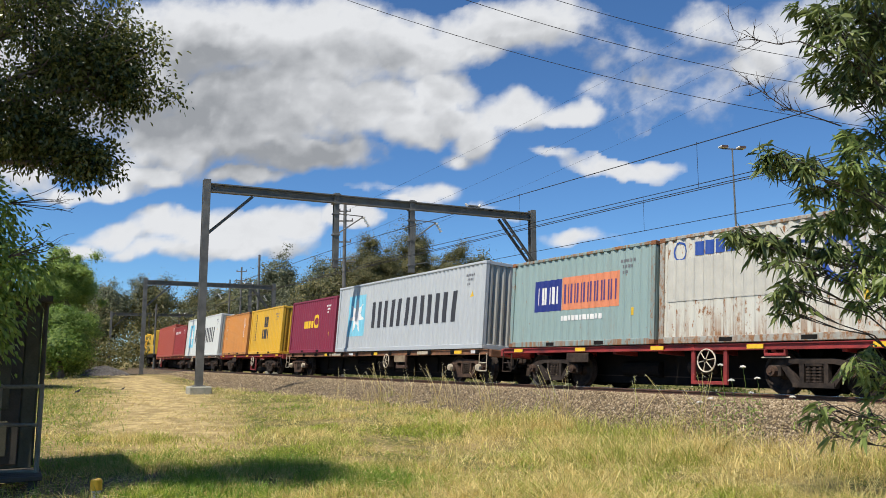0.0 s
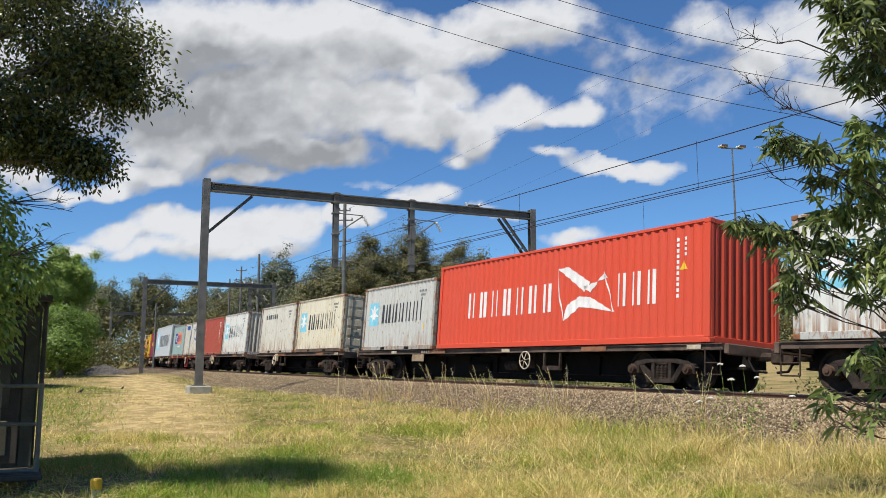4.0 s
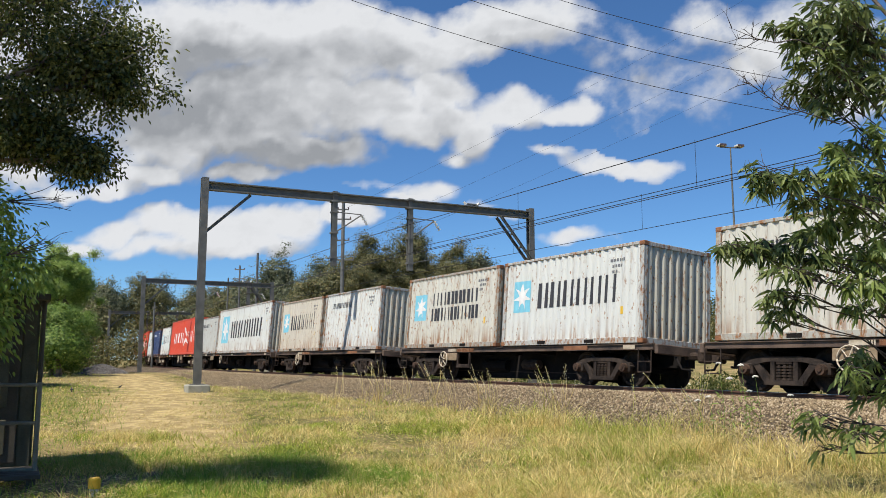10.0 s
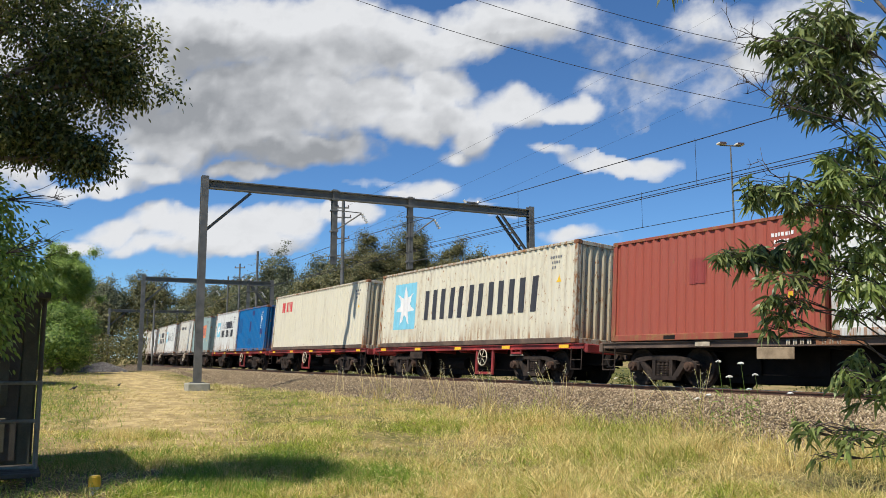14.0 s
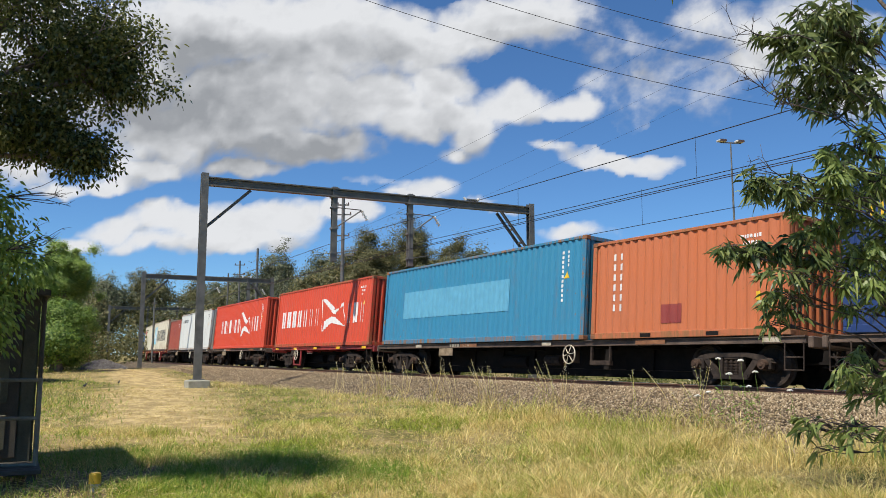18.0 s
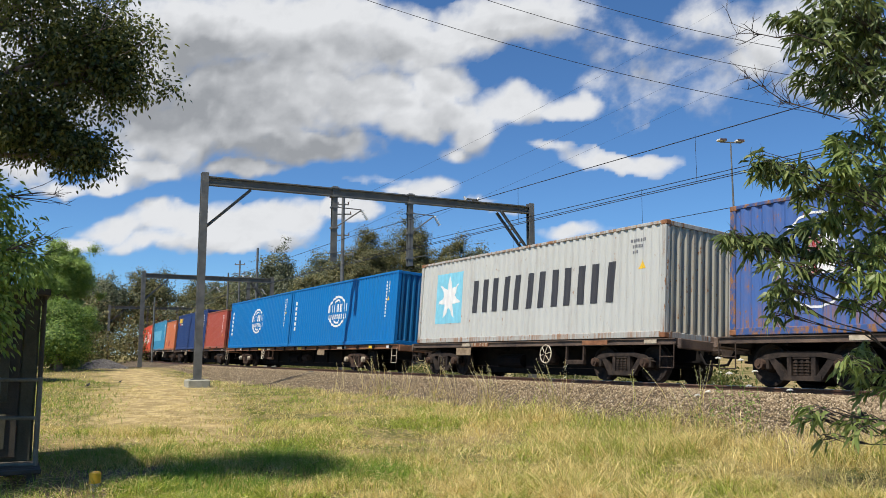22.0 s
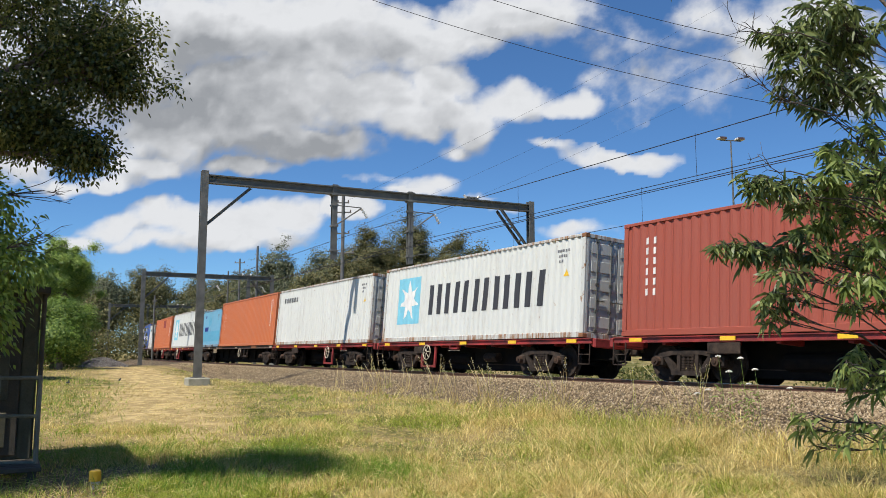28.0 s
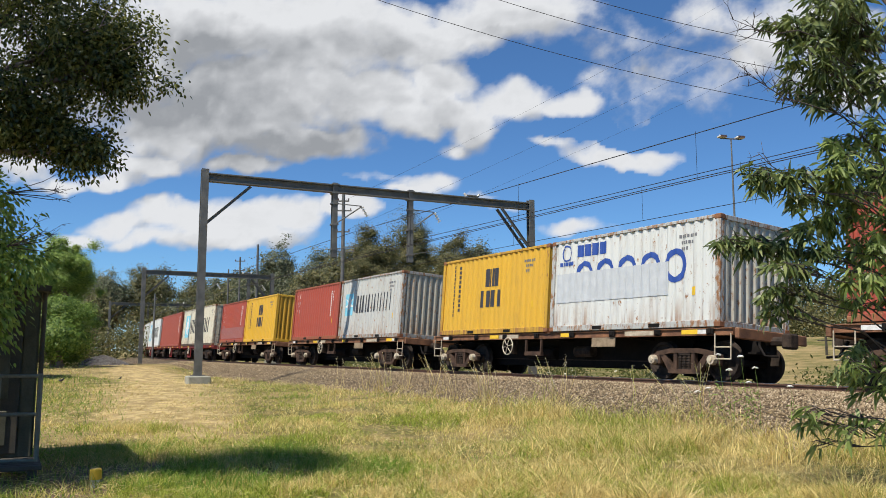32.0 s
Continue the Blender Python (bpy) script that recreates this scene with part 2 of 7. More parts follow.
LEAF_ROUND = leaf_paint("mid_green_leaf", ((0.055, 0.11, 0.016), (0.125, 0.21, 0.03), (0.25, 0.33, 0.06)), 0.5, 0.35)
LEAF_OLIVE = leaf_paint("olive_leaf", ((0.06, 0.067, 0.026), (0.145, 0.142, 0.052), (0.265, 0.228, 0.09)), 0.5, 0.35)
LEAF_GREY = leaf_paint("grey_green_leaf", ((0.065, 0.08, 0.042), (0.14, 0.155, 0.08), (0.24, 0.24, 0.135)), 0.5, 0.35)
SEED = leaf_paint("pale_seed_heads", ((0.45, 0.42, 0.28), (0.62, 0.58, 0.42), (0.78, 0.76, 0.66)), 0.7, 0.3)


# ---- the line of the railway ----
FACE_Z, CANT = 2.013, 4.29      # foot of the load's near side; the track leans away from the path
CURVE_STEP = 2.0


def heading(s):
    """Degrees to the left of straight ahead, s metres along the line from beside the camera."""
    u = min(max(s, -60.0), 130.0) / 50.0
    a = 31.851 - 3.275 * u - 0.0599 * u * u - 0.3147 * u ** 3
    if s > 130:
        a -= (s - 130.0) * 0.17
    if s < -60:
        a += (-60.0 - s) * 0.065
    return radians(a)


LINE = {0: (9.951, 12.0)}
for i in range(1, 330):
    h = heading((i - 0.5) * CURVE_STEP)
    x, y = LINE[i - 1]
    LINE[i] = (x - math.sin(h) * CURVE_STEP, y + math.cos(h) * CURVE_STEP)
for i in range(-1, -290, -1):
    h = heading((i + 0.5) * CURVE_STEP)
    x, y = LINE[i + 1]
    LINE[i] = (x + math.sin(h) * CURVE_STEP, y - math.cos(h) * CURVE_STEP)


def on_line(s):
    f = s / CURVE_STEP
    i = math.floor(f)
    (x0, y0), (x1, y1) = LINE[i], LINE[i + 1]
    f -= i
    return x0 + (x1 - x0) * f, y0 + (y1 - y0) * f


def beside(s, off, z=0.0):
    """A place off metres beyond the load's near side."""
    x, y = on_line(s)
    h = heading(s)
    return Vector((x + off * math.cos(h), y + off * math.sin(h), z))


def canted(s, side, up):
    """A place in the leaning track's own frame: side metres beyond the near side, up above the load's foot."""
    x, y = on_line(s)
    m = pose(x, y, FACE_Z, CANT, 0, 90 + math.degrees(heading(s)))
    return m @ Vector((0, -side, up))


def ride(front, rear, up=0.0, side=1.219):
    """The pose of a thing that rides with its ends at front and rear."""
    a, b = Vector((*on_line(front), 0)), Vector((*on_line(rear), 0))
    mid = (a + b) / 2
    turn = math.degrees(math.atan2(a.y - b.y, a.x - b.x))
    m = pose(mid.x, mid.y, FACE_Z, CANT, 0, turn)
    return m @ Matrix.Translation((0, -side, up))


LINE_PTS = np.array([LINE[i] for i in range(-30, 120)])
LINE_S = np.arange(-30, 120) * CURVE_STEP


def line_offset(x, y):
    """For arrays of places: metres along the line and beyond the near side (negative towards the path)."""
    out_s, out_o = np.zeros_like(x), np.zeros_like(x)
    for a in range(0, len(x), 20000):
        xs, ys = x[a:a + 20000], y[a:a + 20000]
        d = (xs[:, None] - LINE_PTS[None, :, 0]) ** 2 + (ys[:, None] - LINE_PTS[None, :, 1]) ** 2
        k = d.argmin(1)
        h = np.array([heading(v) for v in LINE_S])[k]
        dx, dy = xs - LINE_PTS[k, 0], ys - LINE_PTS[k, 1]
        out_s[a:a + 20000] = LINE_S[k] - dx * np.sin(h) + dy * np.cos(h)
        out_o[a:a + 20000] = dx * np.cos(h) + dy * np.sin(h)
    return out_s, out_o


def smooth(a, b, v):
    t = np.clip((v - a) / (b - a), 0, 1)
    return t * t * (3 - 2 * t)


def ground_height(x, y):
    x, y = np.asarray(x, float), np.asarray(y, float)
    s, off = line_offset(x.ravel(), y.ravel())
    s, off = s.reshape(x.shape), off.reshape(x.shape)
    z = 0.34 * smooth(11, 29, y)
    z = z + 0.45 * smooth(-11, -17, x) * smooth(28, 42, y) * (1 - smooth(52, 62, y))
    z = z + 0.24 * smooth(-7.5, -2.0, off) * (1 - smooth(16, 30, y))
    z = np.where(off > -1.0, np.maximum(z, 0.42) * (1 - smooth(-1, 1, off)) + 0.42 * smooth(-1, 1, off), z)
    z = z + 2.3 * smooth(11, 45, off) + 5.0 * smooth(60, 180, off)
    z = z + 0.04 * np.sin(x * 1.3 + 0.7 * y) * np.sin(0.9 * y) * smooth(3, 8, -off)
    return z


# ---- helpers for building ----
def link_mesh(name, mesh, mat, parent, label="", m=None):
    ob = new(name, mesh)
    if mat is not None:
        if not mesh.materials:
            mesh.materials.append(mat)
        if mesh.materials[0] != mat:
            ob.material_slots[0].link = "OBJECT"
            ob.material_slots[0].material = mat
    ob.parent = parent
    if m is not None:
        ob.matrix_basis = m
    if label:
        ob["label"] = label
    return ob


def finish(bm, name):
    mesh = bpy.data.meshes.new(name)
    bm.normal_update()
    bm.to_mesh(mesh)
    bm.free()
    return mesh


def part(name, bm, material, parent, label="", m=None):
    return link_mesh(name, finish(bm, name), material, parent, label, m)


def empty(name, m=None):
    ob = new(name)
    ob.empty_display_size = 0.3
    if m is not None:
        ob.matrix_basis = m
    return ob


def box(bm, x0, x1, y0, y1, z0, z1, bevel=0.0):
    made = bmesh.ops.create_cube(bm, size=1.0)
    for v in made["verts"]:
        v.co = Vector(((x0 + x1) / 2 + v.co.x * (x1 - x0), (y0 + y1) / 2 + v.co.y * (y1 - y0), (z0 + z1) / 2 + v.co.z * (z1 - z0)))
    if bevel:
        edges = list({e for v in made["verts"] for e in v.link_edges})
        bmesh.ops.bevel(bm, geom=edges, offset=bevel, segments=1, affect="EDGES")
    return bm


def boxed(*args, bevel=0.0):
    return box(bmesh.new(), *args, bevel=bevel)


def rod(bm, a, b, r0, r1=None, sides=8):
    """A round bar from a to b."""
    a, b = Vector(a), Vector(b)
    r1 = r0 if r1 is None else r1
    d = b - a
    made = bmesh.ops.create_cone(bm, cap_ends=True, segments=sides, radius1=r0, radius2=r1, depth=d.length)
    m = Matrix.Translation((a + b) / 2) @ d.to_track_quat("Z", "Y").to_matrix().to_4x4()
    bmesh.ops.transform(bm, matrix=m, verts=made["verts"])
    return bm


def beam(bm, a, b, w, h, up=(0, 0, 1), web=0.02):
    """An I-shaped beam from a to b, one closed profile."""
    a, b = Vector(a), Vector(b)
    d = (b - a).normalized()
    side = d.cross(Vector(up)).normalized()
    u = side.cross(d)
    t, k, f = h / 2, web / 2, min(h * 0.16, 0.05)
    prof = [(-w / 2, -t), (w / 2, -t), (w / 2, -t + f), (k, -t + f), (k, t - f), (w / 2, t - f), (w / 2, t), (-w / 2, t), (-w / 2, t - f), (-k, t - f), (-k, -t + f), (-w / 2, -t + f)]
    ends = [[bm.verts.new(p + side * x + u * z) for x, z in prof] for p in (a, b)]
    for j in range(12):
        bm.faces.new((ends[0][j], ends[0][(j + 1) % 12], ends[1][(j + 1) % 12], ends[1][j]))
    made = [bm.faces.new(ends[0][::-1]), bm.faces.new(ends[1])]
    bmesh.ops.triangulate(bm, faces=made)
    bmesh.ops.recalc_face_normals(bm, faces=bm.faces)
    return bm


def tube(bm, pts, radii, sides=6):
    """A tapered tube along points."""
    rings = []
    n = len(pts)
    for i, p in enumerate(pts):
        d = Vector(pts[min(i + 1, n - 1)]) - Vector(pts[max(i - 1, 0)])
        q = d.to_track_quat("Z", "Y")
        rings.append([bm.verts.new(Vector(p) + q @ Vector((math.cos(a) * radii[i], math.sin(a) * radii[i], 0)))
                      for a in (2 * math.pi * j / sides for j in range(sides))])
    for r0, r1 in zip(rings, rings[1:]):
        for j in range(sides):
            bm.faces.new((r0[j], r0[(j + 1) % sides], r1[(j + 1) % sides], r1[j])).smooth = True
    bm.faces.new(rings[-1])
    bm.faces.new(rings[0][::-1])
    return bm


def mesh_arrays(name, verts, faces_flat, sizes):
    """A mesh from arrays: places, corner indices and corners per face."""
    mesh = bpy.data.meshes.new(name)
    mesh.vertices.add(len(verts))
    mesh.vertices.foreach_set("co", np.asarray(verts, np.float32).ravel())
    mesh.loops.add(len(faces_flat))
    mesh.loops.foreach_set("vertex_index", np.asarray(faces_flat, np.int32))
    mesh.polygons.add(len(sizes))
    starts = np.concatenate([[0], np.cumsum(sizes)[:-1]])
    mesh.polygons.foreach_set("loop_start", starts.astype(np.int32))
    mesh.polygons.foreach_set("loop_total", np.asarray(sizes, np.int32))
    mesh.update(calc_edges=True)
    return mesh


rng = np.random.default_rng(7)


def unit(v):
    return v / np.maximum(np.linalg.norm(v, axis=-1, keepdims=True), 1e-9)


def leaf_mesh(name, roots, dirs, length, width, curl=0.25):
    """Lance-shaped leaves: roots, directions, lengths and widths as arrays; each leaf is six points in a bent strip."""
    n = len(roots)
    d = unit(dirs)
    side = unit(np.cross(d, unit(rng.normal(size=(n, 3)))))
    nor = np.cross(side, d)
    L, W = np.asarray(length)[:, None] * np.ones((n, 1)), np.asarray(width)[:, None] * np.ones((n, 1))
    down = np.array([0, 0, -1.0])
    mid1 = roots + d * L * 0.33 + nor * L * 0.05
    mid2 = roots + d * L * 0.70 + down * L * curl * 0.35
    tip = roots + d * L * 0.96 + down * L * curl
    v = np.stack([roots, mid1 - side * W * 0.5, mid1 + side * W * 0.5, mid2 - side * W * 0.38, mid2 + side * W * 0.38, tip], 1)
    base = (np.arange(n) * 6)[:, None]
    f = (base + np.array([[0, 2, 1, 1, 2, 4, 3, 3, 4, 5]])).ravel()
    return mesh_arrays(name, v.reshape(-1, 3), f, np.tile([3, 4, 3], n))


def quad_leaf_mesh(name, roots, dirs, length, width, facing=None):
    """Small far leaves: one pointed four-corner face each."""
    n = len(roots)
    d = unit(dirs)
    if facing is not None:
        d = unit(np.cross(unit(facing), d))
    side = unit(np.cross(d, unit(rng.normal(size=(n, 3))) if facing is None else facing))
    L, W = np.asarray(length)[:, None] * np.ones((n, 1)), np.asarray(width)[:, None] * np.ones((n, 1))
    v = np.stack([roots, roots + d * L * 0.45 - side * W * 0.5, roots + d * L, roots + d * L * 0.45 + side * W * 0.5], 1)
    return mesh_arrays(name, v.reshape(-1, 3), np.arange(n * 4), np.full(n, 4))


def blade_mesh(name, roots, height, width, lean):
    """Grass blades: a tapering, bending strip of two faces each."""
    n = len(roots)
    a = rng.uniform(0, 2 * math.pi, n)
    side = np.stack([np.cos(a), np.sin(a), np.zeros(n)], 1)
    b = rng.uniform(0, 2 * math.pi, n)
    push = np.stack([np.cos(b), np.sin(b), np.zeros(n)], 1) * (np.asarray(lean) * height)[:, None]
    h, w = np.asarray(height)[:, None], np.asarray(width)[:, None]
    up = np.array([0, 0, 1.0])
    m = roots + up * h * 0.55 + push * 0.35
    tip = roots + up * h * 0.95 + push
    v = np.stack([roots - side * w / 2, roots + side * w / 2, m + side * w * 0.4, m - side * w * 0.4, tip], 1)
    base = (np.arange(n) * 5)[:, None]
    f = (base + np.array([[0, 1, 2, 3, 3, 2, 4]])).ravel()
    return mesh_arrays(name, v.reshape(-1, 3), f, np.tile([4, 3], n))


# ---- sky: a far sheet of cloud ----
def value_noise(u, v, cell, seed):
    g = np.random.default_rng(seed).random((400, 400))
    a, b = u / cell + 150, v / cell + 150
    i, j = np.floor(a).astype(int) % 399, np.floor(b).astype(int) % 399
    fa, fb = a - np.floor(a), b - np.floor(b)
    fa, fb = fa * fa * (3 - 2 * fa), fb * fb * (3 - 2 * fb)
    return (g[i, j] * (1 - fa) + g[i + 1, j] * fa) * (1 - fb) + (g[i, j + 1] * (1 - fa) + g[i + 1, j + 1] * fa) * fb


def fractal(u, v, cell, seed, octaves=5, fall=0.55):
    total, amp, out = 0.0, 1.0, 0.0
    for k in range(octaves):
        out = out + amp * value_noise(u, v, cell / 2 ** k, seed + k)
        total += amp
        amp *= fall
    return out / total


def cloud_sheet():
    """Cumulus on a far curved sheet. Places are in thousandths of the view's depth: right of and above the level line ahead."""
    du = 3.4
    us, vs = np.arange(-1150, 1150, du), np.arange(-40, 900, du)
    U, V = np.meshgrid(us, vs)
    warp = 34
    wu = U + warp * (fractal(U, V, 90, 11) - 0.5) * 2
    wv = V + warp * 0.8 * (fractal(U, V, 90, 31) - 0.5) * 2
    field = np.zeros_like(U)

    def puff(cu, cv, ru, rv, top=1.0):
        r2 = ((wu - cu) / ru) ** 2 + ((wv - cv) / rv) ** 2
        np.maximum(field, top * (1.15 - r2), out=field)

    # the great bank overhead, and the lobes to the right of it
    for cu, cv, ru, rv in ((-315, 413, 160, 76), (-156, 399, 132, 73), (-253, 309, 139, 76), (-100, 323, 104, 66), (-336, 267, 104, 56), (-156, 257, 104, 29), (-427, 358, 125, 104), (-44, 399, 90, 52), (-371, 226, 63, 18), (-253, 233, 63, 15), (-520, 400, 110, 90), (-530, 300, 70, 60), (-10, 337, 49, 42), (4, 305, 49, 31), (-38, 292, 49, 31)):
        puff(cu, cv, ru, rv)
    for cu, cv, ru, rv in ((81, 305, 83, 33), (35, 278, 52, 40), (157, 305, 56, 21), (101, 427, 104, 43), (25, 413, 76, 42), (11, 253, 31, 19)):
        puff(cu, cv, ru, rv, 0.95)
    # small streaks, low clouds, the white bank at the top and thin veils
    for cu, cv, ru, rv in ((220, 243, 80, 14), (275, 250, 40, 12), (143, 250, 36, 8), (39, 191, 36, 6), (171, 153, 56, 13), (74, 180, 28, 7)):
        puff(cu, cv, ru, rv, 0.6)
    for cu, cv, ru, rv in ((-107, 173, 42, 17), (-14, 205, 44, 21), (-30, 197, 36, 10), (-190, 163, 63, 28), (-267, 146, 118, 28), (-315, 163, 97, 29), (-406, 153, 63, 22), (-454, 135, 49, 15), (-218, 160, 76, 21), (-170, 170, 35, 11), (-489, 208, 42, 14), (-413, 212, 63, 13), (-336, 132, 118, 19), (-517, 233, 49, 28)):
        puff(cu, cv, ru, rv, 0.92)
    for cu, cv, ru, rv in ((331, 427, 63, 35), (407, 399, 63, 56), (484, 420, 97, 63), (379, 365, 42, 28), (498, 337, 83, 42)):
        puff(cu, cv, ru, rv, 0.78)
    for cu, cv, ru, rv in ((275, 358, 104, 49), (206, 392, 83, 42), (240, 350, 60, 60), (352, 337, 49, 42), (192, 337, 42, 18), (290, 400, 80, 30), (-65, 212, 56, 8)):
        puff(cu, cv, ru, rv, 0.40)
    # beyond the view the same sky goes on
    more = np.random.default_rng(5)
    for _ in range(60):
        cu, cv = more.uniform(-1200, 1200), more.uniform(60, 900)
        if abs(cu) > 620 or cv > 520:
            puff(cu, cv, more.uniform(60, 200), more.uniform(25, 80))
    fold = 1 - np.abs(2 * fractal(wu, wv * 1.2, 95, 51, 6, 0.6) - 1) * 1.6
    lumps = fractal(wu + 60, wv * 1.2, 150, 67, 6, 0.62)
    dens = 1.38 * field - 0.25 + (lumps - 0.5) * 1.15 + (fold - 0.62) * 0.55
    dens = np.maximum(dens, (field - 0.6) * 2.4)
    dens = np.where(field <= 0.02, -0.4, dens)
    dense = np.clip(dens, 0, 1)
    # grey where the cloud is deep; white on the lit tops
    above = np.zeros_like(dense)
    n = 0
    for k in range(2, 22, 2):
        above += np.roll(dense, -k, axis=0)
        n += 1
    above /= n
    body = fractal(wu, wv, 62, 77, 6, 0.6)
    deep = np.zeros_like(dense)
    for cu, cv, ru, rv, amount in ((-267, 372, 104, 38, 0.75), (-315, 309, 118, 49, 0.55), (-156, 253, 97, 22, 0.6), (-371, 413, 111, 63, 0.45), (-86, 399, 83, 28, 0.35), (53, 420, 104, 28, 0.4), (-253, 246, 104, 28, 0.5), (25, 253, 42, 21, 0.3), (275, 365, 83, 42, 0.35)):
        deep = np.maximum(deep, amount * np.exp(-((wu - cu) / ru) ** 2 - ((wv - cv) / rv) ** 2))
    # rounded lumps: lit from above, shaded below
    puffs = sum(a * (1 - np.abs(2 * fractal(wu * 1.0, wv * 1.25, c, sd, 3, 0.5) - 1) * 2.2) for c, a, sd in ((120, 1.0, 201), (60, 0.6, 221), (30, 0.3, 241)))
    high = 1.3 * np.sqrt(dense) + 0.42 * puffs
    relief = np.zeros_like(high)
    for k, a in ((3, 0.35), (7, 0.5), (14, 0.6)):
        relief += a * (high - np.roll(np.roll(high, -k, axis=0), k // 2, axis=1))
    grey = np.clip(deep * 1.15 + 0.24 * above * smooth(0.1, 0.8, dense) + (body - 0.5) * 0.45 + 0.12 - 0.58 * np.clip(relief, -0.8, 0.9), 0, 1)
    R = 2600.0
    d = np.stack([U / 1000, np.ones_like(U), V / 1000], -1)
    d = unit(d) * R
    verts = d.reshape(-1, 3) + np.array([0, 0, 1.6])
    ny, nx = U.shape
    i = np.arange(ny * nx).reshape(ny, nx)
    f = np.stack([i[:-1, :-1], i[:-1, 1:], i[1:, 1:], i[1:, :-1]], -1).reshape(-1)
    mesh = mesh_arrays("sky_backdrop", verts, f, np.full((ny - 1) * (nx - 1), 4))
    for name, val in (("cover", dens), ("grey", grey)):
        mesh.attributes.new(name, "FLOAT", "POINT").data.foreach_set("value", val.astype(np.float32).ravel())
    mesh.polygons.foreach_set("use_smooth", np.ones(len(mesh.polygons), bool))
    g = Nodes("cumulus_cloud")
    v = g.mapped(g.place(), (0.012, 0.012, 0.016))
    fine = g.noise(v, 1.0, 7, 0.62)
    dn = g.math("ADD", g.attribute("cover"), g.math("MULTIPLY", g.math("SUBTRACT", fine, 0.5), 1.0))
    alpha = g.ramp(dn, -0.15, 0.98)
    alpha = g.math("MULTIPLY", g.math("MULTIPLY", alpha, alpha), g.math("SUBTRACT", 3.0, g.math("MULTIPLY", alpha, 2.0)))
    tone = g.ramp(g.math("ADD", g.attribute("grey"), g.math("MULTIPLY", g.math("SUBTRACT", fine, 0.5), 0.5)), 0.0, 1.0)
    col = g.mix(tone, (0.64, 0.652, 0.672), (0.27, 0.284, 0.306))
    em = g.put(g.tree.nodes.new("ShaderNodeEmission"), [("Color", col), ("Strength", 1.0)])
    clear = g.tree.nodes.new("ShaderNodeBsdfTransparent")
    mixed = g.tree.nodes.new("ShaderNodeMixShader")
    g.put(mixed, [(0, alpha), (1, clear.outputs[0]), (2, em.outputs[0])])
    ob = link_mesh("backdrop", mesh, g.done(mixed.outputs[0]), None)
    tagged(ob, "white and grey cumulus clouds in a blue sky", "sky", kind="structure")


cloud_sheet()


# ---- ground ----
def lattice(lo, hi, near, grow):
    """Lines that are dense near zero and widen outwards."""
    vals, x, step = [0.0], 0.0, near
    while x < hi:
        x += step
        vals.append(x)
        if x > 40:
            step *= grow
    neg, x, step = [], 0.0, near
    while x > lo:
        x -= step
        neg.append(x)
        if x < -40:
            step *= grow
    return np.array(neg[::-1] + vals)


PATH_LINE = ((-2.6, 7.0), (-4.2, 14.0), (-6.6, 19.0), (-8.6, 25.0), (-11.5, 33.0), (-16.5, 44.0))


def path_distance(x, y):
    best = np.full(x.shape, 1e9)
    for (x0, y0), (x1, y1) in zip(PATH_LINE, PATH_LINE[1:]):
        t = np.clip(((x - x0) * (x1 - x0) + (y - y0) * (y1 - y0)) / ((x1 - x0) ** 2 + (y1 - y0) ** 2), 0, 1)
        best = np.minimum(best, np.hypot(x - x0 - t * (x1 - x0), y - y0 - t * (y1 - y0)))
    return best


def make_ground():
    xs, ys = lattice(-2200, 2200, 0.5, 1.25), lattice(-2200, 2600, 0.5, 1.25)
    X, Y = np.meshgrid(xs, ys)
    Z = ground_height(X, Y)
    ny, nx = X.shape
    i = np.arange(ny * nx).reshape(ny, nx)
    f = np.stack([i[:-1, :-1], i[:-1, 1:], i[1:, 1:], i[1:, :-1]], -1).reshape(-1)
    mesh = mesh_arrays("ground", np.stack([X, Y, Z], -1).reshape(-1, 3), f, np.full((ny - 1) * (nx - 1), 4))
    d = path_distance(X, Y)
    worn = np.clip(1.15 - d / np.interp(Y, [8, 16, 26, 34], [1.0, 1.9, 2.9, 2.6]), 0, 1) * smooth(13, 17, Y)
    bare = smooth(-3.3, -4.0, X) * smooth(12.8, 11.6, Y) * smooth(6.0, 7.5, Y) * smooth(-9, -8, X) * 0.9
    for name, val in (("worn", worn), ("bare", bare)):
        mesh.attributes.new(name, "FLOAT", "POINT").data.foreach_set("value", val.astype(np.float32).ravel())
    mesh.polygons.foreach_set("use_smooth", np.ones(len(mesh.polygons), bool))
    ob = link_mesh("ground", mesh, GROUND, None)
    tagged(ob, "dry grassy ground with a worn straw-coloured path", "ground", kind="structure")


make_ground()


# ---- track ----
def swept(profile, s0, s1, step, frame_of, closed=True):
    """A profile of (side, up) swept along the line."""
    bm = bmesh.new()
    rings = []
    s = s0
    while s <= s1 + 1e-6:
        rings.append([bm.verts.new(frame_of(s, a, b)) for a, b in profile])
        s += step
    n = len(profile)
    for r0, r1 in zip(rings, rings[1:]):
        for j in range(n if closed else n - 1):
            bm.faces.new((r0[j], r1[j], r1[(j + 1) % n], r0[(j + 1) % n]))
    if closed:
        bm.faces.new(rings[0])
        bm.faces.new(rings[-1][::-1])
    bmesh.ops.recalc_face_normals(bm, faces=bm.faces)
    return bm


RAIL_UP = -1.07
TRACKS = (1.219, 5.35)


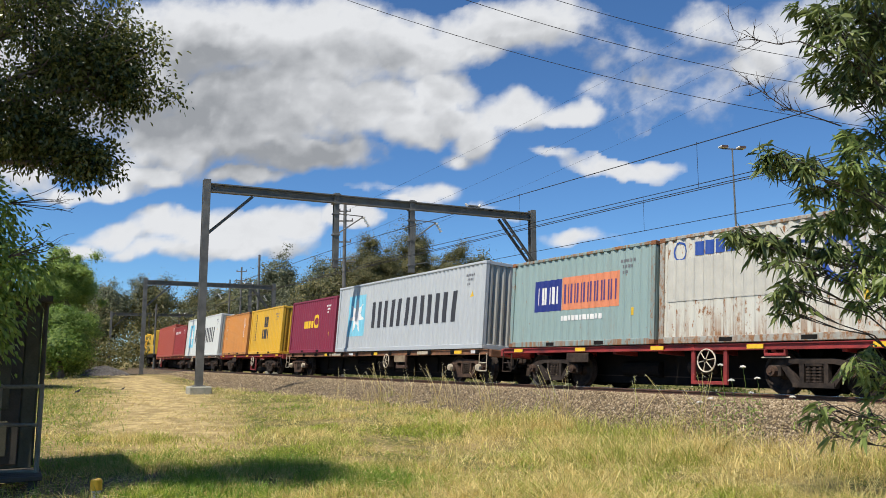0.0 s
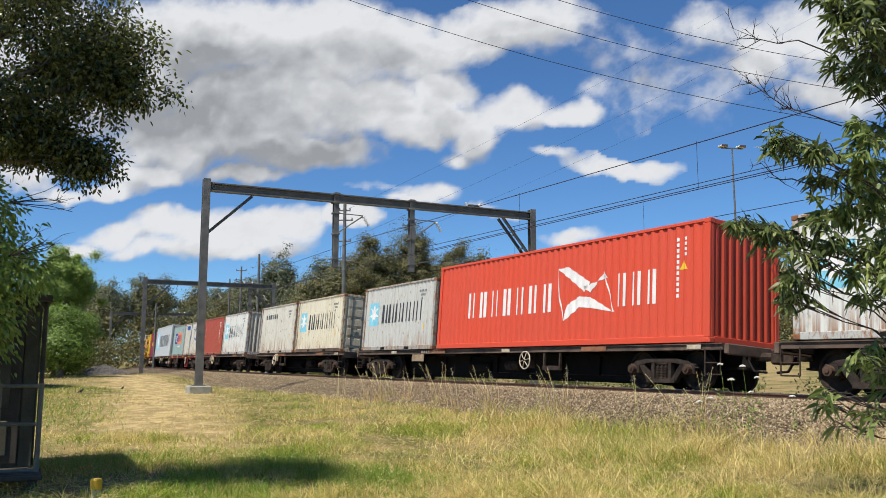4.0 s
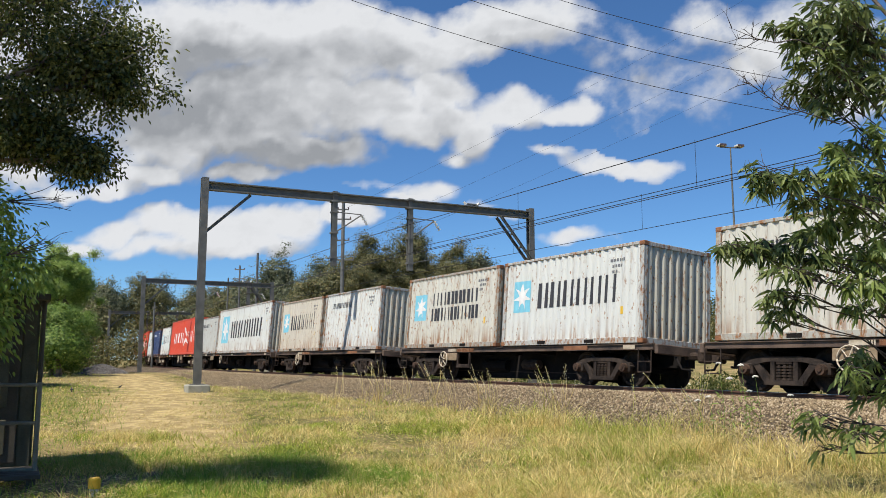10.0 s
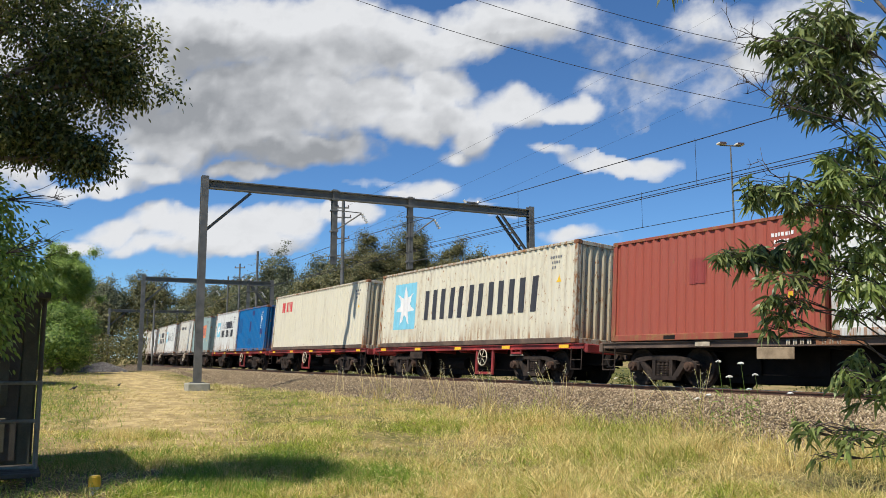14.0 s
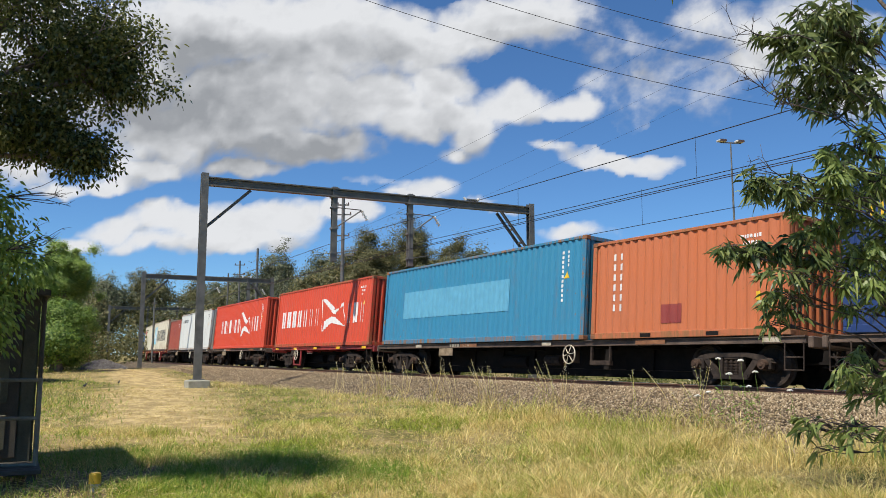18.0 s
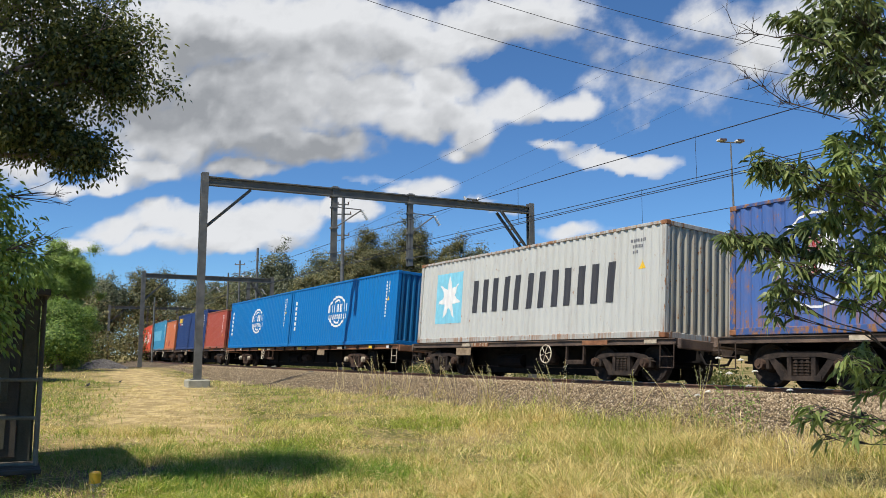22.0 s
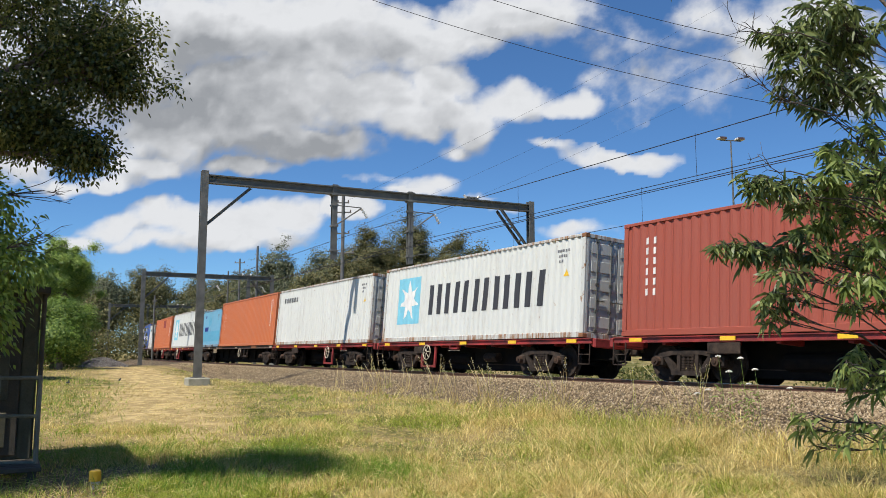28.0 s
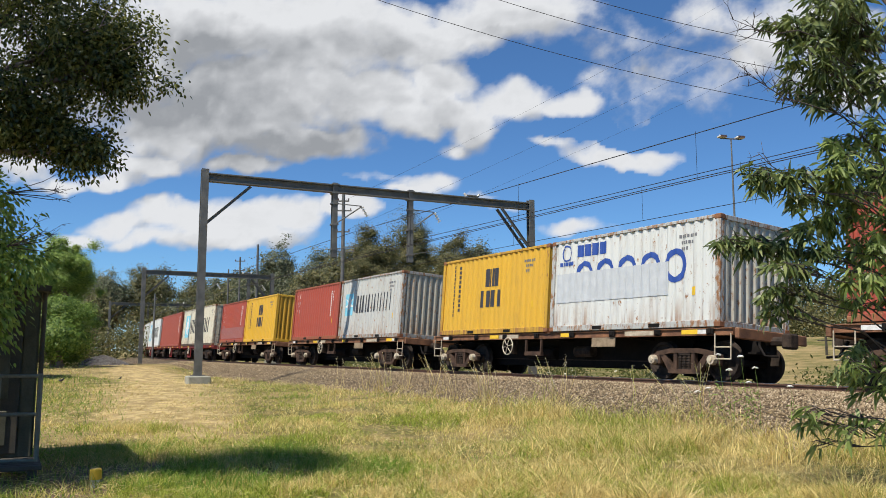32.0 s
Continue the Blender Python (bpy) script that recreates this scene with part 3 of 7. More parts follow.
def make_track():
    bed = empty("railway_track")
    tagged(bed, "double railway track on brown-grey stone ballast", "railway track", kind="structure")

    def bed_frame(s, a, b):
        p = canted(s, a, b)
        if a < -2.2 or a > 9:
            q = beside(s, a)
            p = Vector((q.x, q.y, float(ground_height(np.array([q.x]), np.array([q.y]))[0]) + b))
        return p

    prof = [(-4.5, -0.09), (-4.0, -0.02), (-3.2, 0.035), (-2.1, -1.56), (-1.25, -1.33), (-0.62, RAIL_UP - 0.17), (-0.2, RAIL_UP - 0.15), (2.9, RAIL_UP - 0.17), (4.2, RAIL_UP - 0.2),
            (7.2, RAIL_UP - 0.2), (8.4, -1.5), (9.4, -0.06)]
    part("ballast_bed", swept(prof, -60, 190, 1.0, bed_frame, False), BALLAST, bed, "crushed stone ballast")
    g = 0.7525
    for c in TRACKS:
        for side in (-g, g):
            o = c + side
            foot = [(o - 0.07, RAIL_UP - 0.155), (o + 0.07, RAIL_UP - 0.155), (o + 0.07, RAIL_UP - 0.14), (o + 0.012, RAIL_UP - 0.12), (o + 0.012, RAIL_UP - 0.045),
                    (o + 0.035, RAIL_UP - 0.035), (o + 0.035, RAIL_UP - 0.004), (o - 0.035, RAIL_UP - 0.004), (o - 0.035, RAIL_UP - 0.035), (o - 0.012, RAIL_UP - 0.045),
                    (o - 0.012, RAIL_UP - 0.12), (o - 0.07, RAIL_UP - 0.14)]
            rail = part("rail", swept(foot, -60, 190, 2.0, canted), RAIL_STEEL, bed, "brown weathered steel rail")
            part("rail_head", swept([(o - 0.03, RAIL_UP - 0.004), (o + 0.03, RAIL_UP - 0.004), (o + 0.03, RAIL_UP), (o - 0.03, RAIL_UP)], -60, 190, 2.0, canted), RAIL_TOP, rail, "polished running surface")
    mesh = finish(box(bmesh.new(), -0.125, 0.125, -1.25, 1.25, -0.12, 0.0, 0.02), "sleeper")
    clip = finish(box(bmesh.new(), -0.05, 0.05, -0.045, 0.045, 0, 0.05, 0.015), "rail_clip")
    for c in TRACKS:
        s = 1.0
        while s < (48 if c < 2 else 30):
            x, y = on_line(s)
            m = pose(x, y, FACE_Z, CANT, 0, 90 + math.degrees(heading(s))) @ Matrix.Translation((0, -c, RAIL_UP - 0.156))
            sl = link_mesh("sleeper", mesh, SLEEPER, bed, "", m)
            if c < 2 and s < 26:
                for side in (g + 0.11, g - 0.11):
                    link_mesh("rail_clip", clip, RUST, sl, "", Matrix.Translation((0, side, 0)))
            s += 0.68
    # loose stones on the shoulder
    n = 52000
    s = 2.0 + 56 * rng.random(n) ** 1.7
    side = -4.3 + 4.45 * rng.random(n) ** 0.85
    knots = [k[0] for k in prof[:8]]
    cols = np.array([[bed_frame(float(a), *k) for k in prof[:8]] for a in np.arange(2.0, 59.5, 0.5)])
    row = np.clip(((s - 2.0) / 0.5).astype(int), 0, len(cols) - 2)
    part_row = ((s - 2.0) / 0.5 - row)[:, None]
    j = np.clip(np.searchsorted(knots, side) - 1, 0, 6)
    f = ((side - np.array(knots)[j]) / (np.array(knots)[j + 1] - np.array(knots)[j]))[:, None]
    pts = (cols[row, j] * (1 - f) + cols[row, j + 1] * f) * (1 - part_row) + (cols[row + 1, j] * (1 - f) + cols[row + 1, j + 1] * f) * part_row
    pts[:, 2] += 0.004
    stone_field(bed, pts, 0.021, 0.045, STONES, "ballast_stones", "loose angular ballast stones")


def stone_field(parent, pts, r0, r1, mat, name, label):
    n = len(pts)
    corners = np.array([[1, 0, 0], [0, 1, 0], [-1, 0, 0], [0, -1, 0], [0, 0, 1], [0, 0, -0.6]], float)
    rad = rng.uniform(r0, r1, n)[:, None, None]
    v = corners[None] * rng.uniform(0.55, 1.15, (n, 6, 1)) * rad
    a = rng.uniform(0, 6.283, n)
    c, s_ = np.cos(a)[:, None], np.sin(a)[:, None]
    v = np.stack([v[..., 0] * c - v[..., 1] * s_, v[..., 0] * s_ + v[..., 1] * c, v[..., 2] + 0.35 * v[..., 0] * (rng.random((n, 1)) - 0.5)], -1)
    v = v + pts[:, None, :]
    tri = np.array([0, 1, 4, 1, 2, 4, 2, 3, 4, 3, 0, 4, 1, 0, 5, 2, 1, 5, 3, 2, 5, 0, 3, 5])
    f = ((np.arange(n) * 6)[:, None] + tri[None]).ravel()
    ob = link_mesh(name, mesh_arrays(name, v.reshape(-1, 3), f, np.full(n * 8, 3)), mat, parent, label)
    ob["kind"] = "stuff"
    return ob


make_track()


# ---- overhead line ----
def at_angle(x, y, turn, z=0.0):
    return pose(x, y, z, 0, 0, turn)


def portal(p0, p1, base0, base1, top, drops, label, scale=1.0):
    """A steel gantry across the tracks: two posts on footings, a beam, knee braces and hanging arms that carry the wires."""
    a, b = Vector((*p0, 0)), Vector((*p1, 0))
    d = (b - a)
    span = d.length
    root = empty("catenary_portal", pose(a.x, a.y, 0, 0, 0, math.degrees(math.atan2(d.y, d.x))))
    tagged(root, label, "gantry", group="railway gantries")
    for x, base in ((0.0, base0), (span, base1)):
        post = part("post", beam(bmesh.new(), (x, 0, base + 0.2), (x, 0, top + 0.12), 0.28, 0.30, (0, 1, 0), 0.014), GALV, root, "tall weathered steel post")
        part("footing", boxed(x - 0.42, x + 0.42, -0.5, 0.42, base - 0.5, base + 0.30, bevel=0.04), CONCRETE, post, "mossy concrete footing block")
        part("base_plate", boxed(x - 0.25, x + 0.25, -0.24, 0.24, base + 0.30, base + 0.33, bevel=0.005), DARK_GALV, post)
    part("beam", beam(bmesh.new(), (-0.1, 0, top - 0.2), (span + 0.1, 0, top - 0.2), 0.26, 0.36, (0, 0, 1), 0.014), DARK_GALV, root, "long grey steel beam")
    part("knee_brace", beam(bmesh.new(), (0.12, 0, top - 2.05), (1.85, 0, top - 0.42), 0.1, 0.12), DARK_GALV, root)
    for y in (-0.22, 0.22):
        part("knee_brace", beam(bmesh.new(), (span - 0.1, y, top - 2.4), (span - 1.75, y, top - 0.42), 0.08, 0.12), DARK_GALV, root)
    for f in (0.3, 0.6):
        part("brace_tie", boxed(span - 0.1 - 1.65 * f - 0.04, span - 0.1 - 1.65 * f + 0.04, -0.22, 0.22, top - 2.4 + 1.98 * f - 0.04, top - 2.4 + 1.98 * f + 0.04), DARK_GALV, root)
    x = span * 0.79
    clamp = part("feeder_clamp", boxed(x - 0.28, x + 0.28, -0.06, 0.06, top + 0.02, top + 0.10, bevel=0.02), GALV, root, "insulated wire clamp on the beam")
    for sx in (-0.3, 0.3):
        part("clamp_insulator", rod(bmesh.new(), (x + sx, 0, top + 0.02), (x + sx * 1.3, 0, top + 0.16), 0.07, 0.05, 8), WHITE_POST, clamp)
    for x, low, reach in drops:
        arm = part("drop_post", beam(bmesh.new(), (x, 0, low), (x, 0, top + 0.05), 0.22, 0.24, (0, 1, 0), 0.012), DARK_GALV, root, "steel drop post hung from the beam")
        for z in (top - 0.02, top - 0.40):
            part("clamp", boxed(x - 0.17, x + 0.17, -0.17, 0.17, z - 0.03, z + 0.03, bevel=0.005), GALV, arm)
        bm = rod(bmesh.new(), (x, -0.1, top - 0.85), (x + reach, -0.1, top - 0.88), 0.022)
        part("top_tube", bm, GALV, arm)
        part("cantilever_tube", rod(bmesh.new(), (x, -0.1, top - 1.75), (x + reach, -0.1, top - 0.9), 0.03), GALV, arm)
        part("steady_arm", rod(bmesh.new(), (x, -0.1, low + 0.35), (x + reach * 0.9, -0.1, low + 0.55), 0.018), GALV, arm)
        bm = bmesh.new()
        for k in range(7):
            f = k / 6
            rod(bm, (x + reach + 0.02 + 0.22 * f, -0.1, top - 0.92 - 0.34 * f), (x + reach + 0.05 + 0.22 * f, -0.1, top - 0.965 - 0.34 * f), 0.075 if k % 2 == 0 else 0.035)
        part("insulator", bm, WHITE_POST, arm, "white ribbed porcelain insulator")
        for z in (top - 0.85, top - 1.75, low + 0.35):
            part("bracket", boxed(x - 0.15, x + 0.15, -0.15, 0.15, z - 0.035, z + 0.035), GALV, arm)
    return root


portal((-9.56, 32.0), (4.22, 38.78), 0.335, 0.05, 8.72, ((5.45, 5.55, 1.2), (9.0, 5.5, 1.15)), "tall grey steel railway gantry on a concrete footing")
portal((-23.28, 63.0), (-14.3, 67.8), 0.10, 0.5, 7.9, ((4.4, 5.2, 1.2), (8.2, 5.2, 1.1)), "grey steel railway gantry farther down the line")
portal((-42.6, 104.0), (-32.6, 108.5), 0.35, 0.5, 7.8, ((4.6, 5.2, 1.2), (8.3, 5.2, 1.1)), "distant steel railway gantry")


def sagging(bm, a, b, sag, r, n=14):
    a, b = Vector(a), Vector(b)
    pts = [a.lerp(b, i / n) - Vector((0, 0, 4 * sag * (i / n) * (1 - i / n))) for i in range(n + 1)]
    return tube(bm, pts, [r] * (n + 1), 5)


def overhead_wires():
    for off, top, low in ((1.25, 7.2, 5.91), (5.3, 7.28, 6.0)):
        cat = empty("catenary")
        tagged(cat, "pair of dark overhead railway wires with droppers over the track", "overhead wire", group="overhead wires")
        stations = (-45, -12, 30, 68, 110, 150)
        bm = bmesh.new()
        for z, r in ((top, 0.013),):
            for s0, s1 in zip(stations, stations[1:]):
                n = 12
                pts = [beside(s0 + (s1 - s0) * i / n, off, z - 0.12 * 4 * (i / n) * (1 - i / n)) for i in range(n + 1)]
                tube(bm, pts, [r] * (n + 1), 5)
        part("messenger_wire", bm, WIRE, cat)
        for dx in (-0.09, 0.09) if off < 2 else (0.0,):
            pts = [beside(-45 + i * 3.0, off + dx, low) for i in range(66)]
            part("contact_wire", tube(bmesh.new(), pts, [0.011] * 66, 5), WIRE, cat)
        s = -6.4 if off < 2 else -8.0
        while s < 90:
            part("dropper", rod(bmesh.new(), beside(s, off, low), beside(s, off, top - 0.06), 0.006, None, 5), WIRE, cat)
            s += 7.6


overhead_wires()


def power_line(a, b, sag, r):
    ob = empty("power_line")
    tagged(ob, "thin dark power line high across the sky", "cable", group="power lines")
    part("conductor", sagging(bmesh.new(), a, b, sag, r, 40), WIRE, ob)


def ray_place(u, v, depth):
    """A place that lies u thousandths right and v thousandths above the level line, depth metres ahead."""
    return Vector((u * depth / 1000, depth, 1.6 + v * depth / 1000))


for u0, v0, u1, v1, sag in ((-330, 545, 640, 280, 1.6), (-180, 545, 640, 325, 1.4), (-60, 540, 640, 360, 1.2)):
    power_line(ray_place(u0, v0, 42), ray_place(u1, v1, 42), sag, 0.016)
for z0, u1, v1 in ((10.7, 420, 480), (8.8, 520, 463), (7.6, 560, 438)):
    power_line(Vector((-6.1, 49.0, z0)), ray_place(u1, v1, 60), 0.5, 0.006)


def slim_pole(x, y, top, r, arms, label):
    z = float(ground_height(np.array([x]), np.array([y]))[0])
    ob = empty("power_pole", pose(x, y, z))
    tagged(ob, label, "pole", group="poles beyond the track")
    part("shaft", rod(bmesh.new(), (0, 0, -0.3), (0, 0, top - z), r, r * 0.7, 10), GALV, ob)
    for h, w in arms:
        part("cross_arm", boxed(-w, w, -0.04, 0.04, top - z - h - 0.04, top - z - h + 0.04, bevel=0.01), GALV, ob)
        for sx in (-w * 0.9, w * 0.9):
            part("insulator", rod(bmesh.new(), (sx, 0, top - z - h + 0.04), (sx, 0, top - z - h + 0.16), 0.045, 0.03, 6), PORCELAIN, ob)


slim_pole(-6.1, 49.0, 11.2, 0.14, ((0.5, 0.35), (1.1, 0.5), (2.4, 0.4), (3.6, 0.7)), "tall grey pole with short cross arms")
slim_pole(26.88, 42.0, 17.0, 0.14, ((0.28, 0.5), (1.75, 0.5), (3.64, 0.5)), "tall grey pole that carries the power lines")
slim_pole(-19.6, 78.0, 10.6, 0.11, ((0.4, 0.5), (1.3, 0.5)), "slim grey pole with two cross arms")
slim_pole(-24.4, 92.0, 10.8, 0.12, ((0.5, 0.6),), "slim grey pole among the trees")
slim_pole(-19.3, 84.0, 12.6, 0.16, ((0.6, 0.1),), "stout grey pole among the trees")
slim_pole(-30.5, 86.0, 7.6, 0.12, ((0.6, 0.2),), "slim grey pole beside the far track")


def floodlight_mast():
    x, y = 25.4, 70.0
    z = float(ground_height(np.array([x]), np.array([y]))[0])
    ob = empty("floodlight_mast", pose(x, y, z, 0, 0, 10))
    tagged(ob, "tall thin grey mast with two floodlights on a cross arm", "light mast")
    h = 20.2 - z
    part("shaft", rod(bmesh.new(), (0, 0, -0.3), (0, 0, h), 0.14, 0.06, 10), GALV, ob)
    part("cross_arm", boxed(-1.0, 1.0, -0.05, 0.05, h - 0.08, h + 0.02, bevel=0.01), GALV, ob)
    for sx in (-0.85, 0.85):
        lamp = part("floodlight", boxed(sx - 0.38, sx + 0.38, -0.3, 0.25, h + 0.02, h + 0.20, bevel=0.05), WHITE_POST, ob, "pale grey floodlight housing")
        part("lens", boxed(sx - 0.3, sx + 0.3, -0.325, -0.302, h + 0.03, h + 0.22), PORCELAIN, lamp)


floodlight_mast()


# ---- the train ----
WIDE, SHORT, LONG = 2.438, 6.058, 12.192
LOW_BOX, HIGH_BOX = 2.591, 2.896
MESHES = {}


def shared(key, build):
    if key not in MESHES:
        MESHES[key] = finish(build(), key[0])
    return MESHES[key]


def wave(x, half, pitch=0.278, deep=0.036):
    """How far the corrugated side lies in from the rails at x."""
    p = ((x + half) / pitch) % 1.0
    if p < 0.26:
        return 0.0
    if p < 0.5:
        return deep * (p - 0.26) / 0.24
    if p < 0.76:
        return deep
    return deep * (1.0 - (p - 0.76) / 0.24)


def breaks(half, pitch=0.278):
    out, k = [], 0
    while True:
        for f in (0.0, 0.26, 0.5, 0.76):
            x = -half + (k + f) * pitch
            if x >= half:
                return out + [half]
            out.append(x)
        k += 1


def side_panel(L, H):
    bm = bmesh.new()
    half = L / 2 - 0.14
    rows = [[bm.verts.new((x, WIDE / 2 - 0.012 - wave(x, half), z)) for x in breaks(half)] for z in (0.15, H - 0.09)]
    for i in range(len(rows[0]) - 1):
        bm.faces.new((rows[0][i + 1], rows[0][i], rows[1][i], rows[1][i + 1]))
    return bm


def roof_panel(L, H):
    bm = bmesh.new()
    half = L / 2 - 0.1
    xs = breaks(half, 0.42)
    rows = [[bm.verts.new((x, y, H - 0.012 - 0.5 * wave(x, half, 0.42))) for x in xs] for y in (-WIDE / 2 + 0.05, WIDE / 2 - 0.05)]
    for i in range(len(xs) - 1):
        bm.faces.new((rows[0][i], rows[0][i + 1], rows[1][i + 1], rows[1][i]))
    return bm


def end_panel(H):
    """A corrugated end wall at x = 0 facing -x."""
    bm = bmesh.new()
    half = WIDE / 2 - 0.14
    ys = breaks(half, 0.25)
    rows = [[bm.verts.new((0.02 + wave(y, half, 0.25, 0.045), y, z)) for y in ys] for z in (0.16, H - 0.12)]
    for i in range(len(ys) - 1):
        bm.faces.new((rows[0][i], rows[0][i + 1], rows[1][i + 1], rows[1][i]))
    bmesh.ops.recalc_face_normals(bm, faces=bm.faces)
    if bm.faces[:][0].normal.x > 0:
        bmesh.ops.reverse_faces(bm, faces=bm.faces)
    return bm


def door_leaf(H):
    bm = box(bmesh.new(), 0.03, 0.07, 0.015, WIDE / 2 - 0.15, 0.17, H - 0.13, 0.008)
    for k in range(5):
        z = 0.30 + (H - 0.85) / 4 * k
        box(bm, 0.012, 0.032, 0.10, WIDE / 2 - 0.24, z, z + 0.30, 0.008)
    return bm


def door_rods(H):
    bm = bmesh.new()
    for y in (0.28, 0.78):
        rod(bm, (0.0, y, 0.16), (0.0, y, H - 0.12), 0.019, None, 6)
        for z in (0.2, 0.75, 1.5, H - 0.2):
            box(bm, -0.02, 0.03, y - 0.05, y + 0.05, z - 0.03, z + 0.03)
        box(bm, -0.035, -0.01, y - 0.28, y + 0.02, 1.02, 1.05)
    return bm


def post_mesh(H):
    bm = box(bmesh.new(), -0.15, -0.005, -0.06, 0.0, 0.118, H - 0.118, 0.01)
    return box(bm, -0.06, -0.005, -0.15, -0.061, 0.118, H - 0.118, 0.01)


def casting_mesh():
    bm = box(bmesh.new(), -0.178, 0.003, -0.162, 0.004, 0, 0.118, 0.012)
    return box(bm, -0.13, -0.05, 0.003, 0.006, 0.035, 0.083, 0.0)


def wrapped(polys, L, lift=0.005):
    """Flat shapes laid on the corrugated side. Each is a list of (u, z): u metres from the front end, z above the foot."""
    bm = bmesh.new()
    half = L / 2 - 0.14
    for poly in polys:
        bm.faces.new([bm.verts.new((L / 2 - u, 0, z)) for u, z in poly])
    xs = [v.co.x for v in bm.verts]
    for x in breaks(half):
        if min(xs) < x < max(xs):
            geom = bm.verts[:] + bm.edges[:] + bm.faces[:]
            bmesh.ops.bisect_plane(bm, geom=geom, plane_co=(x, 0, 0), plane_no=(1, 0, 0), dist=1e-5)
    for v in bm.verts:
        v.co.y = WIDE / 2 - 0.012 - wave(v.co.x + 1e-6, half) + lift
    bm.normal_update()
    flip = [f for f in bm.faces if f.normal.y < 0]
    bmesh.ops.reverse_faces(bm, faces=flip)
    return bm


def rect(u0, u1, z0, z1, lean=0.0):
    return [(u0, z0), (u1, z0), (u1 + lean, z1), (u0 + lean, z1)]


def bars(u0, u1, z0, z1, n, stroke=0.30, lean=0.0):
    """A word as plain bars, one for each place."""
    w = (u1 - u0) / n
    gap = max(0.07, 0.5 - stroke * 1.32)
    return [rect(u0 + w * (k + gap), u0 + w * (k + 1 - gap), z0, z1, lean) for k in range(n)]


def strokes(shape):
    """One place of a word as two plain upright bars."""
    if len(shape) != 4:
        return [shape]
    (a0, a1), (b0, b1), (c0, c1), (d0, d1) = shape
    if min(math.hypot(b0 - a0, b1 - a1), math.hypot(d0 - a0, d1 - a1)) < 0.16:
        return [shape]

    def cell(s0, s1, t0, t1):
        return [((a0 * (1 - s) + b0 * s) * (1 - t) + (d0 * (1 - s) + c0 * s) * t, (a1 * (1 - s) + b1 * s) * (1 - t) + (d1 * (1 - s) + c1 * s) * t)
                for s, t in ((s0, t0), (s1, t0), (s1, t1), (s0, t1))]
    return [cell(0, 0.31, 0, 1), cell(0.69, 1, 0, 1)]


def stack(u0, u1, z0, z1, n):
    """A word set downwards, as plain bars."""
    h = (z1 - z0) / n
    out = []
    for k in range(n):
        z = z0 + h * k
        out.append(rect(u0, u1, z + h * 0.2, z + h * 0.85))
    return out


def star(u, z, r, points=7):
    out = []
    for k in range(points):
        a = math.pi / 2 + 2 * math.pi * k / points
        b0, b1 = a - math.pi / points, a + math.pi / points
        q = r * 0.43
        out.append([(u, z), (u - q * math.cos(b0), z + q * math.sin(b0)), (u - r * math.cos(a), z + r * math.sin(a)), (u - q * math.cos(b1), z + q * math.sin(b1))])
    return out


def ring(u, z, ru, rz, thick, a0=0.0, a1=360.0, n=22):
    out = []
    for k in range(n):
        p, q = radians(a0 + (a1 - a0) * k / n), radians(a0 + (a1 - a0) * (k + 1) / n)
        out.append([(u + ru * math.cos(p), z + rz * math.sin(p)), (u + ru * math.cos(q), z + rz * math.sin(q)),
                    (u + (ru - thick) * math.cos(q), z + (rz - thick) * math.sin(q)), (u + (ru - thick) * math.cos(p), z + (rz - thick) * math.sin(p))])
    return out


def stroke_path(pts, w):
    out = []
    for (u0, z0), (u1, z1) in zip(pts, pts[1:]):
        d = math.hypot(u1 - u0, z1 - z0)
        du, dz = -(z1 - z0) / d * w / 2, (u1 - u0) / d * w / 2
        out.append([(u0 + du, z0 + dz), (u0 - du, z0 - dz), (u1 - du, z1 - dz), (u1 + du, z1 + dz)])
    return out


def flat_paint(name, rgb):
    return mottled(name, tuple(c * 0.85 for c in rgb), rgb, 4, 0.55, 0.0, 0.03)


INK = {"faded": flat_paint("worn_grey_lettering", (0.17, 0.17, 0.175)), "black": flat_paint("faded_black_lettering", (0.045, 0.045, 0.05)), "white": flat_paint("white_lettering", (0.78, 0.76, 0.72)),
       "sky": flat_paint("pale_blue_panel", (0.22, 0.56, 0.68)), "navy": flat_paint("navy_panel", (0.02, 0.035, 0.20)), "orange": flat_paint("orange_panel", (0.72, 0.25, 0.12)),
       "red": flat_paint("red_lettering", (0.62, 0.06, 0.06)), "blue": flat_paint("blue_lettering", (0.03, 0.08, 0.32)), "yellow": flat_paint("yellow_lettering", (0.8, 0.5, 0.03)),
       "grey": flat_paint("grey_blue_overpaint", (0.54, 0.56, 0.56)), "dark_red": flat_paint("dark_red_overpaint", (0.28, 0.05, 0.04)), "pale": flat_paint("pale_blue_overpaint", (0.12, 0.37, 0.52)),
       "navy_patch": flat_paint("dark_blue_overpaint", (0.035, 0.045, 0.16)), "dull_blue": flat_paint("dull_blue_overpaint", (0.01, 0.10, 0.27)), "brick": flat_paint("pinkish_overpaint", (0.34, 0.13, 0.11)), "beige": flat_paint("beige_overpaint", (0.54, 0.515, 0.44)), "indigo": flat_paint("faded_purple_lettering", (0.10, 0.05, 0.16))}


